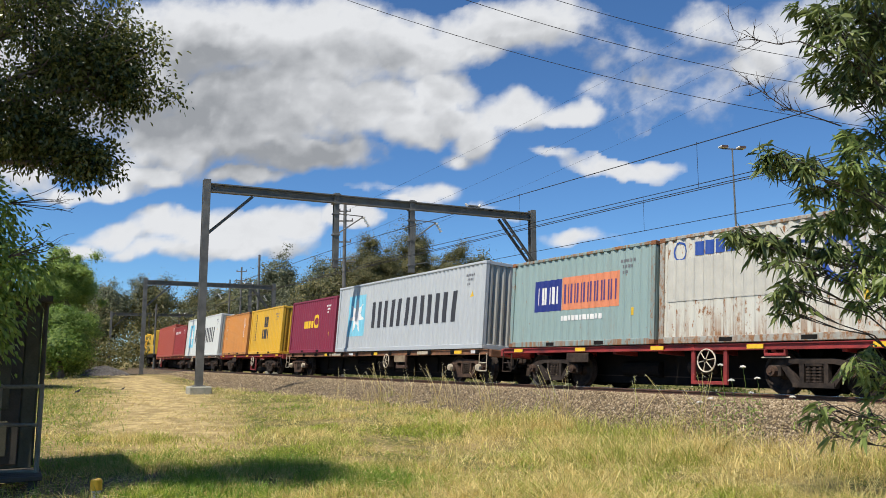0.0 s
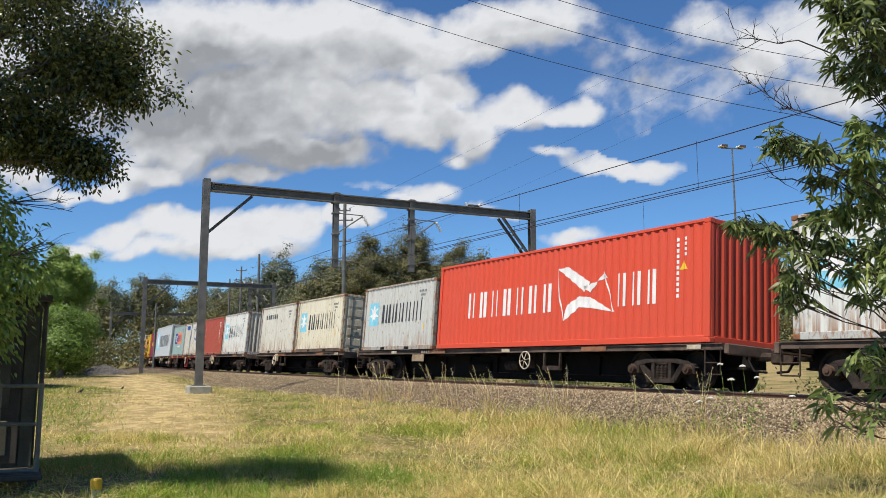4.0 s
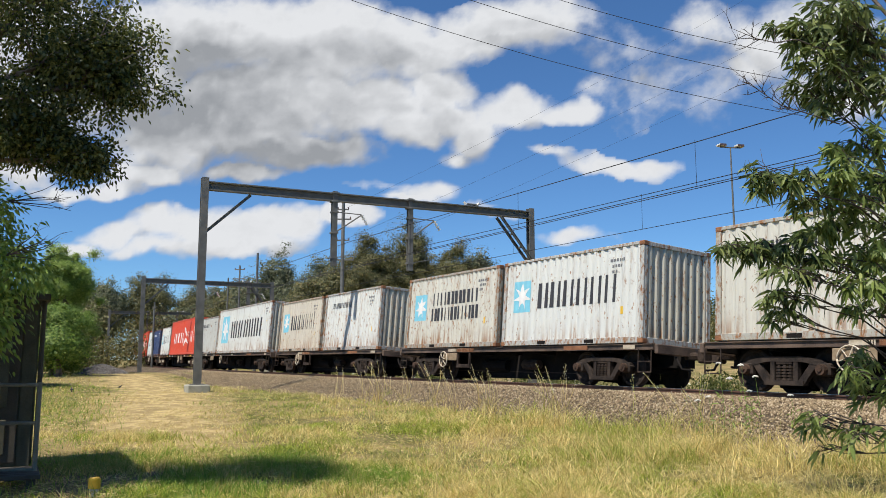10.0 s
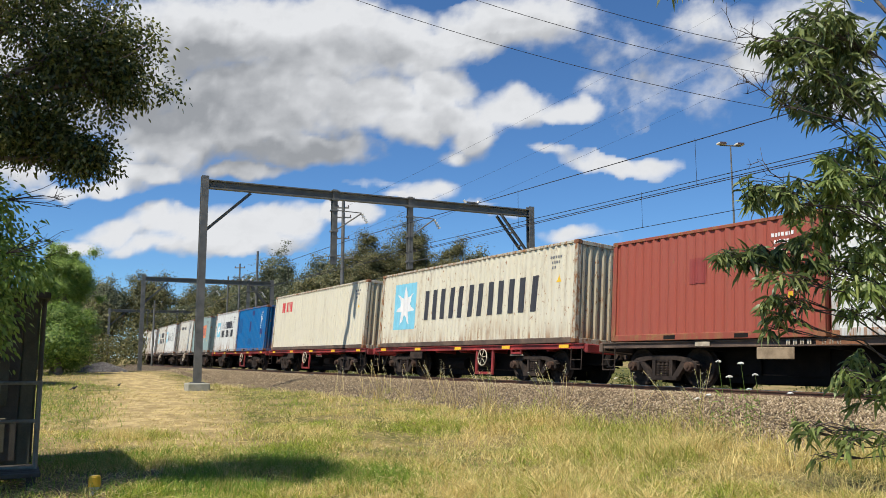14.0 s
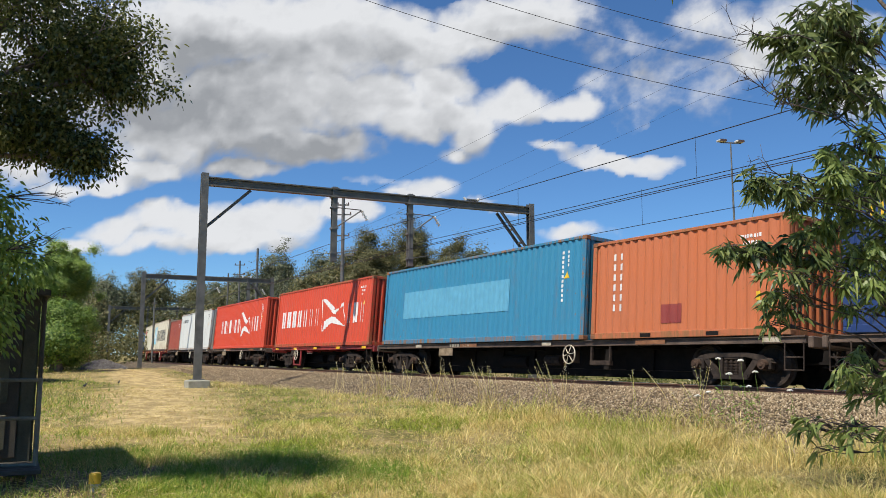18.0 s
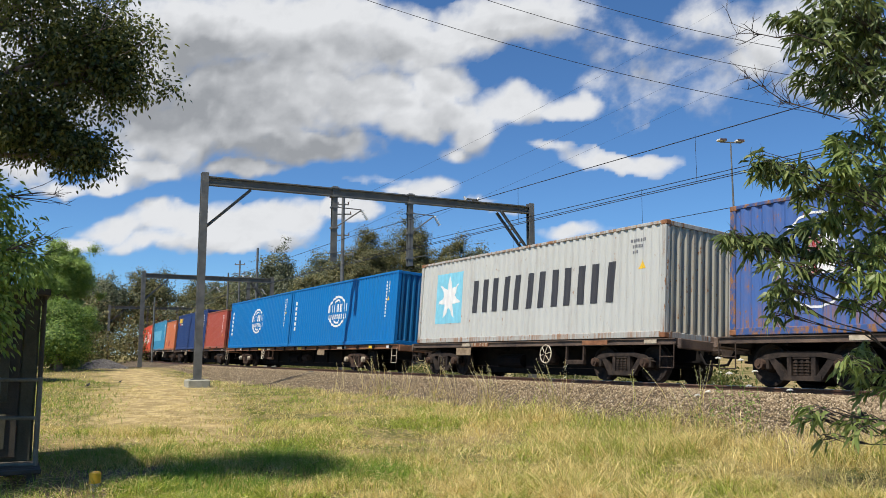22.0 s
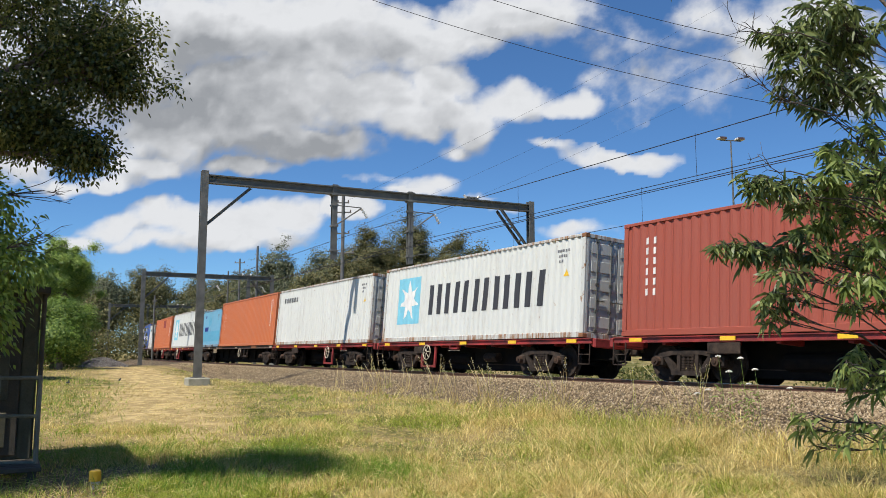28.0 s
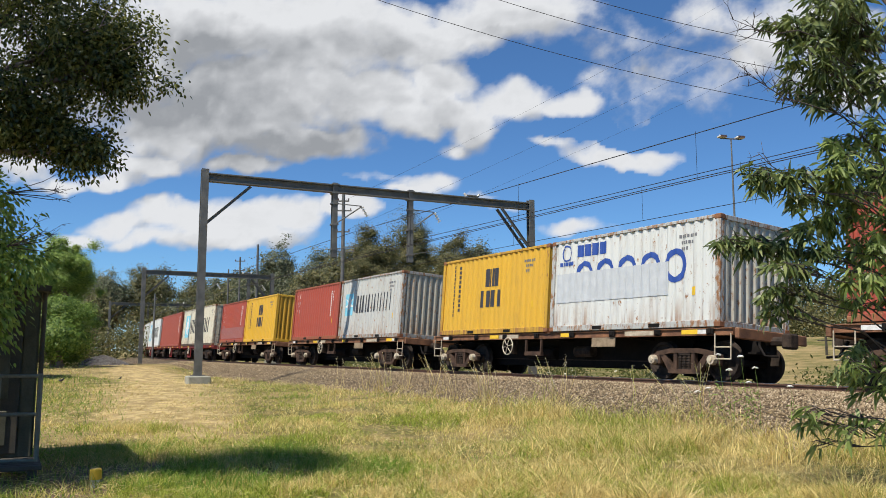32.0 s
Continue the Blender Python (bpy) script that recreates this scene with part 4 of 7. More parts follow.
def livery(kind, L, H):
    """Rows of (part name, ink, shapes)."""
    up = H - LOW_BOX
    if kind == "star_long":
        return [("logo_panel", "sky", [rect(1.2, 2.9, 0.66, 2.42)]), ("logo_star", "white", star(2.05, 1.54, 0.78)), ("name_marking", "black", bars(3.4, 10.5, 0.95, 2.02, 6, 0.29, 0.06))]
    if kind == "star_short":
        return [("logo_panel", "sky", [rect(0.55, 1.38, 1.0, 1.95)]), ("logo_star", "white", star(0.96, 1.47, 0.42)), ("name_marking", "black", bars(1.68, 5.1, 1.08, 1.82, 6, 0.3, 0.03))]
    if kind == "star_two_rows":
        return [("logo_panel", "sky", [rect(0.55, 1.45, 1.0, 1.95)]), ("logo_star", "white", star(1.0, 1.47, 0.42)),
                ("name_marking", "black", bars(1.8, 4.87, 1.5, 1.95, 6) + bars(1.75, 4.9, 0.95, 1.4, 7))]
    if kind == "small_line":
        return [("name_marking", "black", bars(0.93, 2.96, 1.88 + up, 2.12 + up, 10))]
    if kind == "small_line_star":
        return [("logo_panel", "sky", [rect(0.3, 0.75, 1.8, 2.2)]), ("logo_star", "white", star(0.52, 2.0, 0.18)), ("name_marking", "black", bars(0.93, 2.8, 1.9, 2.12, 10))]
    if kind == "two_panels":
        return [("logo_panel", "navy", [rect(1.2, 2.4, 1.02, 1.93)]), ("logo_panel", "orange", [rect(2.42, 4.8, 1.02, 1.95)]), ("name_marking", "white", bars(1.3, 2.32, 1.22, 1.72, 3)),
                ("name_marking", "indigo", bars(2.52, 4.7, 1.2, 1.75, 8, 0.26)), ("small_marking", "white", bars(2.4, 4.15, 0.72, 0.86, 11))]
    if kind in ("flag_a", "flag_b"):
        a, b, c, d = (1.8, 6.5, 8.9, 10.6) if kind == "flag_a" else (0.75, 6.35, 9.4, 11.6)
        f0, f1 = b + 0.15, c + 0.1
        m = (f0 + f1) / 2
        flag = [[(f0, 2.2), (f0 + 0.45, 2.22), (m + 0.2, 1.72), (m, 1.45), (m - 0.25, 1.62)], [(m - 0.1, 1.6), (m + 0.25, 1.42), (f1 - 0.4, 1.95), (f1 - 0.25, 1.78)],
                [(f0 + 0.3, 0.68), (f0 + 0.45, 1.15), (m - 0.2, 1.35), (m + 0.25, 1.3), (f1, 0.85), (m + 0.3, 1.0), (m - 0.2, 1.05)]]
        edge = stroke_path([(f0, 2.2), (f0 + 0.1, 1.4), (f0 + 0.3, 0.68)], 0.04) + stroke_path([(f1 - 0.4, 1.95), (f1, 0.85)], 0.04)
        return [("name_marking", "white", bars(a, b, 0.98, 1.82, 7, 0.2) + bars(c + 0.1, d, 0.98, 1.85, 3, 0.2)), ("logo_flag", "white", flag + edge)]
    if kind == "globe":
        g = ring(6.15, 1.53, 1.0, 0.72, 0.1, 25, 155) + ring(6.15, 1.53, 1.0, 0.72, 0.1, 205, 335) + ring(6.15, 1.53, 0.5, 0.56, 0.08, 48, 132) + ring(6.15, 1.53, 0.5, 0.56, 0.08, 228, 312)
        return [("logo_globe", "white", g), ("name_marking", "white", bars(5.0, 7.3, 1.5, 1.86, 5, 0.2) + bars(5.1, 7.2, 1.18, 1.4, 8, 0.24)), ("small_marking", "white", stack(0.5, 0.72, 0.75, 2.3, 6))]
    if kind == "script":
        s = [(3.9, 0.55), (4.3, 0.42), (4.75, 0.9), (4.6, 1.4), (4.35, 1.9), (4.6, 2.4), (5.05, 2.5), (5.15, 2.2)]
        w = [(5.1, 0.9), (5.5, 1.5), (5.7, 0.95), (6.0, 1.5), (6.25, 2.5), (6.3, 0.45), (6.5, 0.9), (6.75, 1.5), (6.95, 0.95), (7.2, 1.5), (7.4, 0.95), (7.7, 1.45), (7.9, 0.95), (8.2, 1.5),
             (8.5, 1.0), (8.7, 1.5), (8.95, 0.95), (9.2, 1.45), (9.45, 1.0), (9.7, 1.15)]
        return [("logo_oval", "white", ring(2.08, 1.5, 0.87, 1.0, 0.05)), ("logo_flag", "white", [rect(1.75, 2.5, 1.2, 2.0, 0.1)]),
                ("logo_flag_cross", "red", [rect(1.76, 2.1, 1.22, 1.52, 0.0), rect(1.85, 2.2, 1.7, 1.99, 0.0)]), ("name_marking", "white", stroke_path(s, 0.16) + stroke_path(w, 0.11))]
    if kind == "block_pair":
        return [("name_marking", "black", bars(2.42, 3.72, 1.52, 2.1, 1, 0.22) + [rect(2.95, 3.2, 1.52, 2.1)] + bars(2.42, 3.65, 0.86, 1.4, 2, 0.32)), ("small_marking", "black", stack(0.74, 0.86, 0.6, 2.4, 13) + stack(1.1, 1.22, 0.75, 2.35, 10))]
    if kind == "yellow_corner":
        return [("name_marking", "yellow", bars(0.58, 2.1, 2.22, 2.6, 5, 0.34)), ("small_marking", "red", [rect(0.9, 1.35, 2.05, 2.14)]), ("small_marking", "white", bars(1.4, 2.1, 2.05, 2.14, 6)), ("patch", "white", [rect(6.3, 6.4, 1.5, 1.72)])]
    if kind == "red_corner":
        return [("name_marking", "red", bars(1.2, 2.72, 1.98, 2.5, 4, 0.36))]
    if kind == "big_rounds":
        g = []
        for k in range(5):
            g += ring(1.42 + 0.82 * k, 1.50, 0.36, 0.42, 0.14, n=16)
        return [("name_marking", "blue", g), ("overpaint_patch", "grey", [rect(0.28, 4.5, 0.80, 1.62)]), ("logo_emblem", "blue", ring(0.64, 2.2, 0.22, 0.24, 0.05, n=12) + bars(0.36, 0.95, 1.84, 1.95, 5)), ("small_marking", "blue", bars(1.1, 2.3, 2.05, 2.38, 4, 0.34))]
    if kind == "last_rounds":
        return [("name_marking", "blue", ring(4.75, 1.62, 0.42, 0.5, 0.15, n=18) + ring(3.9, 1.62, 0.36, 0.46, 0.13, 60, 300, n=14)), ("overpaint_patch", "beige", [rect(0.3, 4.2, 1.0, 2.0)]),
                ("logo_emblem", "blue", ring(0.64, 2.2, 0.22, 0.24, 0.05, n=12)), ("small_marking", "blue", bars(1.1, 2.3, 2.05, 2.38, 4, 0.34))]
    if kind == "upright_word":
        return [("name_marking", "white", stack(0.76, 1.12, 0.95, 2.5, 6))]
    if kind == "upright_word_patch":
        return [("name_marking", "white", stack(0.76, 1.12, 0.95, 2.5, 6)), ("overpaint_patch", "dark_red", [rect(6.4, 7.95, 1.95, 2.65)])]
    if kind == "upright_word_low_patch":
        return [("name_marking", "white", stack(0.8, 1.14, 0.66, 2.25, 6)), ("overpaint_patch", "dark_red", [rect(2.5, 3.15, 0.35, 0.8)])]
    if kind == "upright_three":
        return [("name_marking", "white", stack(0.46, 0.82, 1.2, 2.4, 3))]
    if kind == "upright_three_patch":
        return [("name_marking", "white", stack(0.46, 0.82, 1.2, 2.4, 3)), ("overpaint_patch", "brick", [rect(0.2, 5.85, 0.25, 0.95), rect(0.5, 1.2, 0.95, 1.1)])]
    if kind == "white_corner":
        return [("name_marking", "white", bars(0.62, 3.0, 1.92, 2.12, 7, 0.32))]
    if kind == "yellow_middle":
        return [("name_marking", "yellow", bars(1.9, 3.2, 1.2, 1.55, 4, 0.34) + ring(3.6, 1.5, 0.35, 0.35, 0.14, n=12))]
    if kind == "pale_band":
        return [("overpaint_patch", "pale", [rect(1.6, 8.6, 0.95, 1.95)])]
    if kind == "patches":
        return [("overpaint_patch", "pale", [rect(0.3, 5.8, 0.4, 1.1), rect(2.2, 3.0, 1.5, 2.1)]), ("small_marking", "navy", [rect(1.0, 1.25, 2.05, 2.25), rect(1.0, 2.1, 1.1, 1.4)])]
    if kind == "blue_patches":
        return [("overpaint_patch", "navy_patch", [rect(2.65, 3.0, 1.15, 1.75), rect(3.15, 3.5, 2.1, 2.38), rect(4.95, 5.4, 0.95, 1.25)]), ("overpaint_patch", "dull_blue", [rect(0.4, 1.1, 1.1, 2.0), rect(2.6, 3.3, 0.4, 0.75)])]
    if kind == "dark_patch":
        return [("overpaint_patch", "dark_red", [rect(2.6, 3.1, 1.3, 1.9)])]
    return []


def marks(L, H, kind):
    """Unreadable codes near the rear end, as plain bars."""
    if kind == "upright":
        out = stack(L - 1.02, L - 0.95, 1.05, H - 0.35, 11) + stack(L - 0.78, L - 0.71, H - 0.85, H - 0.35, 4)
    else:
        out = bars(L - 1.25, L - 0.68, H - 0.45, H - 0.37, 7, 0.26) + bars(L - 1.2, L - 0.82, H - 0.60, H - 0.52, 5, 0.26) + bars(L - 1.2, L - 0.95, H - 0.75, H - 0.67, 3, 0.26)
    return out


COLOURS = {"white": (0.61, 0.615, 0.565), "off_white": (0.56, 0.54, 0.455), "beige": (0.55, 0.50, 0.40), "cream": (0.63, 0.58, 0.43), "pale_grey": (0.48, 0.48, 0.435), "grey": (0.43, 0.45, 0.45),
           "grey_green": (0.26, 0.35, 0.325), "bright_red": (0.62, 0.072, 0.03), "brick_red": (0.37, 0.072, 0.042), "dark_red": (0.28, 0.035, 0.03), "rust_red": (0.33, 0.075, 0.045),
           "orange": (0.52, 0.15, 0.055), "amber": (0.60, 0.25, 0.06), "yellow": (0.66, 0.38, 0.035), "maroon": (0.22, 0.025, 0.05), "teal": (0.035, 0.22, 0.36), "navy": (0.016, 0.04, 0.135),
           "blue": (0.0, 0.15, 0.41), "mid_blue": (0.0, 0.125, 0.33), "slate_blue": (0.035, 0.055, 0.13), "violet_blue": (0.055, 0.125, 0.34), "sky_blue": (0.16, 0.38, 0.52)}
WORDS = {"star_long": "with blue star panel and black bars", "star_short": "with small blue star panel", "star_two_rows": "with two rows of black bars", "small_line": "with small dark name bars",
         "small_line_star": "with blue star", "two_panels": "with blue and orange name panel", "flag_a": "with white flag emblem", "flag_b": "with large white flag emblem", "globe": "with white globe emblem",
         "script": "with white script emblem", "block_pair": "with black block emblem", "yellow_corner": "with yellow corner name", "red_corner": "with red corner name", "big_rounds": "with overpainted blue rings",
         "upright_word": "with white upright name", "upright_word_patch": "with upright name and dark patch", "upright_word_low_patch": "with upright name and low patch", "upright_three": "with short white upright name",
         "upright_three_patch": "with pinkish overpainted band", "white_corner": "with small white name", "yellow_middle": "with yellow name", "pale_band": "with paler overpainted band",
         "patches": "with paler overpainted patches", "dark_patch": "with dark patch", "blue_patches": "with darker overpainted patches", "plain": "with plain corrugated sides", "last_rounds": "with faded blue rings"}


def container(colour, kind, L, H, rust, door, ids="level"):
    rgb = COLOURS[colour]
    body = paint(rgb, rust)
    frame_mat = body if rust == 0 else paint(tuple(c * (0.85, 0.7, 0.6)[rust - 1] for c in rgb), (3, 4, 4)[rust - 1])
    root = empty("shipping_container")
    size = "long" if L > 8 else "short"
    worn = ("clean", "worn", "rust-streaked", "heavily rusted")[rust]
    tagged(root, f"{worn} {colour.replace('_', ' ')} {size} container {WORDS[kind]}", "shipping container", group="containers on the train")
    side = shared(("side_panel", L, H), lambda: side_panel(L, H))
    wall = link_mesh("side_wall", side, body, root, "corrugated steel side wall")
    link_mesh("side_wall", side, body, root, "", pose(0, 0, 0, 0, 0, 180))
    link_mesh("roof", shared(("roof_panel", L, H), lambda: roof_panel(L, H)), body, root)
    rails = shared(("top_rail", L), lambda: boxed(-L / 2 + 0.15, L / 2 - 0.15, WIDE / 2 - 0.06, WIDE / 2, -0.09, -0.005, bevel=0.012))
    low = shared(("bottom_rail", L), lambda: boxed(-L / 2 + 0.15, L / 2 - 0.15, WIDE / 2 - 0.05, WIDE / 2 - 0.004, 0.0, 0.16, bevel=0.012))
    for turn in (0, 180):
        link_mesh("top_rail", rails, frame_mat, root, "", pose(0, 0, H, 0, 0, turn))
        link_mesh("bottom_rail", low, DARK_SILL if colour == "cream" else frame_mat, root, "", pose(0, 0, 0, 0, 0, turn))
    link_mesh("floor", shared(("floor", L), lambda: boxed(-L / 2 + 0.1, L / 2 - 0.1, -WIDE / 2 + 0.06, WIDE / 2 - 0.06, 0.06, 0.15)), SHADED_GRIME, root)
    pm, cm = shared(("corner_post", H), lambda: post_mesh(H)), shared(("corner_casting",), casting_mesh)
    for sx in (1, -1):
        for sy in (1, -1):
            turn = Matrix.Diagonal((sx, sy, 1, 1))
            at = Matrix.Translation((sx * L / 2, sy * WIDE / 2, 0)) @ turn
            link_mesh("corner_post", pm, frame_mat, root, "rusty steel corner post" if rust > 1 else "", at)
            for z in (0, H - 0.118):
                link_mesh("corner_casting", cm, RUST if rust else frame_mat, root, "", Matrix.Translation((0, 0, z)) @ at)
    for sx in (1, -1):
        link_mesh("end_sill", shared(("end_sill",), lambda: boxed(-0.09, -0.004, -WIDE / 2 + 0.16, WIDE / 2 - 0.16, 0.0, 0.15, bevel=0.01)), frame_mat, root, "", pose(sx * L / 2, 0, 0, 0, 0, 0 if sx > 0 else 180))
        link_mesh("end_header", shared(("end_header",), lambda: boxed(-0.09, -0.004, -WIDE / 2 + 0.16, WIDE / 2 - 0.16, -0.125, -0.01, bevel=0.01)), frame_mat, root, "", pose(sx * L / 2, 0, H, 0, 0, 0 if sx > 0 else 180))
    # End wall: darker for grime; its warm tint offsets blue light in the shade.
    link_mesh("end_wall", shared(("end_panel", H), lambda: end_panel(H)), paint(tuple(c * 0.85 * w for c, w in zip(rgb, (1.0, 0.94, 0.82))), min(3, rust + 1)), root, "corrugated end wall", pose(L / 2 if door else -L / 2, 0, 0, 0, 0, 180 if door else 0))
    leaf, bolts = shared(("door", H), lambda: door_leaf(H)), shared(("lock_rods", H), lambda: door_rods(H))
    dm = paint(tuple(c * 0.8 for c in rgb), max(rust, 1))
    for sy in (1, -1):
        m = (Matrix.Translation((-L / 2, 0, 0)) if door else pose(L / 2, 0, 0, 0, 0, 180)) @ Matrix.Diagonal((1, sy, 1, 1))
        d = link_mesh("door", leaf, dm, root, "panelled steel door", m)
        link_mesh("locking_gear", bolts, GALV, d, "steel locking bars")
    if L < 8:
        # Pocket openings drawn as near-black blocks, the shade inside put into the colour.
        pocket = shared(("fork_pocket",), lambda: boxed(-0.18, 0.18, WIDE / 2 - 0.05, WIDE / 2 - 0.001, 0.025, 0.12))
        for x in (-1.03, 1.03):
            link_mesh("fork_pocket", pocket, SHADED_GRIME, root, "fork pocket with its inner shade painted on", pose(x, 0, 0))
    for nm, ink, shapes in livery(kind, L, H):
        lift = {"logo_panel": 0.004, "overpaint_patch": 0.012}.get(nm, 0.008)
        if nm == "name_marking" and len(shapes) < 14:
            for n, shape in enumerate(shapes):
                link_mesh("letter_bar", shared(("letter_bar", kind, ink, L, H, n), lambda: wrapped(strokes(shape), L, lift)), INK[ink], root)
            continue
        if nm in ("overpaint_patch", "patch", "logo_flag_cross"):
            for n, shape in enumerate(shapes):
                link_mesh(nm, shared((nm, kind, ink, L, H, n), lambda: wrapped([shape], L, lift)), INK[ink], root)
            continue
        mesh = shared((nm, kind, ink, L, H, len(shapes), lift), lambda: wrapped(shapes, L, lift))
        link_mesh(nm, mesh, INK[ink], root)["kind"] = "stuff" if len(shapes) > 14 else "part"
    pale_body = sum(rgb) > 0.75 and colour not in ("orange", "amber", "bright_red")
    idm = shared(("code_marking", L, H, ids), lambda: wrapped(marks(L, H, ids), L, 0.006))
    link_mesh("code_marking", idm, INK["faded" if pale_body else "white"], root)["kind"] = "stuff"
    warn = shared(("warning_sticker", L, H), lambda: wrapped([[(L - 0.95, H - 1.15), (L - 0.68, H - 1.15), (L - 0.81, H - 0.92)]] if H > 2.7 else [rect(L - 0.85, L - 0.72, 0.75, 0.95)], L, 0.006))
    link_mesh("warning_sticker", warn, INK["yellow"], root)
    return root


# ---- wagons ----
def side_frame():
    """The cast frame of a bogie, drawn in the x-z plane with cut-outs left open."""
    bm = bmesh.new()

    def plate(pts, y0, y1):
        f = bm.faces.new([bm.verts.new((x, y0, z)) for x, z in pts])
        ext = bmesh.ops.extrude_face_region(bm, geom=[f])
        for v in ext["geom"]:
            if isinstance(v, bmesh.types.BMVert):
                v.co.y = y1
    plate([(-1.10, 0.50), (-0.84, 0.66), (-0.42, 0.73), (0.42, 0.73), (0.84, 0.66), (1.10, 0.50), (0.86, 0.53), (0.42, 0.62), (-0.42, 0.62), (-0.86, 0.53)], -0.07, 0.07)
    for s in (1, -1):
        plate([(s * 0.78, 0.60), (s * 0.62, 0.62), (s * 0.30, 0.20), (s * 0.46, 0.17)], -0.06, 0.06)
        plate([(s * 0.32, 0.68), (s * 0.22, 0.68), (s * 0.22, 0.24), (s * 0.32, 0.24)], -0.06, 0.06)
        box(bm, s * 0.90 - 0.15, s * 0.90 + 0.15, -0.09, 0.09, 0.34, 0.60, 0.03)
    plate([(-0.46, 0.14), (0.46, 0.14), (0.46, 0.24), (-0.46, 0.24)], -0.09, 0.09)
    bmesh.ops.recalc_face_normals(bm, faces=bm.faces)
    return bm


def axle_cap():
    bm = rod(bmesh.new(), (0, 0.07, 0), (0, 0.20, 0), 0.115, 0.105, 12)
    return rod(bm, (0, 0.20, 0), (0, 0.225, 0), 0.05, 0.045, 8)


def spring_nest():
    bm = bmesh.new()
    for x in (-0.13, 0.0, 0.13):
        for k in range(5):
            rod(bm, (x, 0.02, 0.25 + k * 0.062), (x, 0.02, 0.285 + k * 0.062), 0.06, 0.06, 8)
        rod(bm, (x, 0.02, 0.24), (x, 0.02, 0.56), 0.035, None, 6)
    return box(bm, -0.2, 0.2, -0.12, 0.06, 0.56, 0.66, 0.02)


def wheel_disc():
    """A flanged wheel turned from one profile of (radius, y)."""
    bm = bmesh.new()
    prof = [(0.05, 0.66), (0.40, 0.655), (0.49, 0.655), (0.487, 0.685), (0.46, 0.70), (0.45, 0.80), (0.39, 0.80), (0.36, 0.76), (0.17, 0.74), (0.14, 0.82), (0.05, 0.82)]
    n = 28
    rings = [[bm.verts.new((r * math.cos(2 * math.pi * k / n), y, r * math.sin(2 * math.pi * k / n))) for k in range(n)] for r, y in prof]
    for r0, r1 in zip(rings, rings[1:]):
        for k in range(n):
            bm.faces.new((r0[k], r0[(k + 1) % n], r1[(k + 1) % n], r1[k]))
    bmesh.ops.recalc_face_normals(bm, faces=bm.faces)
    return bm


def make_bogie(parent, x, tone, cap_tone):
    m = pose(x, 0, 0)
    bogie = link_mesh("bogie", shared(("bolster",), lambda: box(box(bmesh.new(), -0.2, 0.2, -1.0, 1.0, 0.50, 0.68, 0.03), -0.35, 0.35, -0.3, 0.3, 0.62, 0.80, 0.03)), SHADED_GRIME, parent, "dark iron bogie", m)
    for sy in (1, -1):
        f = link_mesh("side_frame", shared(("side_frame",), side_frame), tone, bogie, "cast steel bogie side frame", pose(0, sy * 1.0, 0))
        link_mesh("spring_nest", shared(("spring_nest",), spring_nest), GREASE, bogie, "coil spring nest", pose(0, sy * 1.0, 0, 0, 0, 0 if sy > 0 else 180))["kind"] = "stuff"
    # Tall near-black boxes stand for brake rigging and the shade between the wheels.
    for bx in (0.36, -0.36):
        link_mesh("brake_beam", shared(("brake_beam",), lambda: boxed(-0.07, 0.07, -0.62, 0.62, 0.10, 0.56, bevel=0.02)), SHADED_GRIME, bogie, "", pose(bx, 0, 0))
    for ax in (0.9, -0.9):
        link_mesh("axle", shared(("axle",), lambda: rod(bmesh.new(), (0, -0.95, 0), (0, 0.95, 0), 0.075, None, 10)), SHADED_GRIME, bogie, "", pose(ax, 0, 0.46))
        for sy in (1, -1):
            link_mesh("wheel", shared(("wheel",), wheel_disc), IRON, bogie, "flanged steel wheel", pose(ax, 0, 0.46, 0, 0, 0 if sy > 0 else 180))
            link_mesh("axle_cap", shared(("axle_cap",), axle_cap), cap_tone, bogie, "", pose(ax, sy * 1.0, 0.46, 0, 0, 0 if sy > 0 else 180))
    return bogie


def brake_wheel_mesh():
    bm = bmesh.new()
    R, r, n = 0.255, 0.017, 20
    pts = [Vector((R * math.cos(2 * math.pi * k / n), 0, R * math.sin(2 * math.pi * k / n))) for k in range(n + 1)]
    tube(bm, pts, [r] * (n + 1), 6)
    return bm


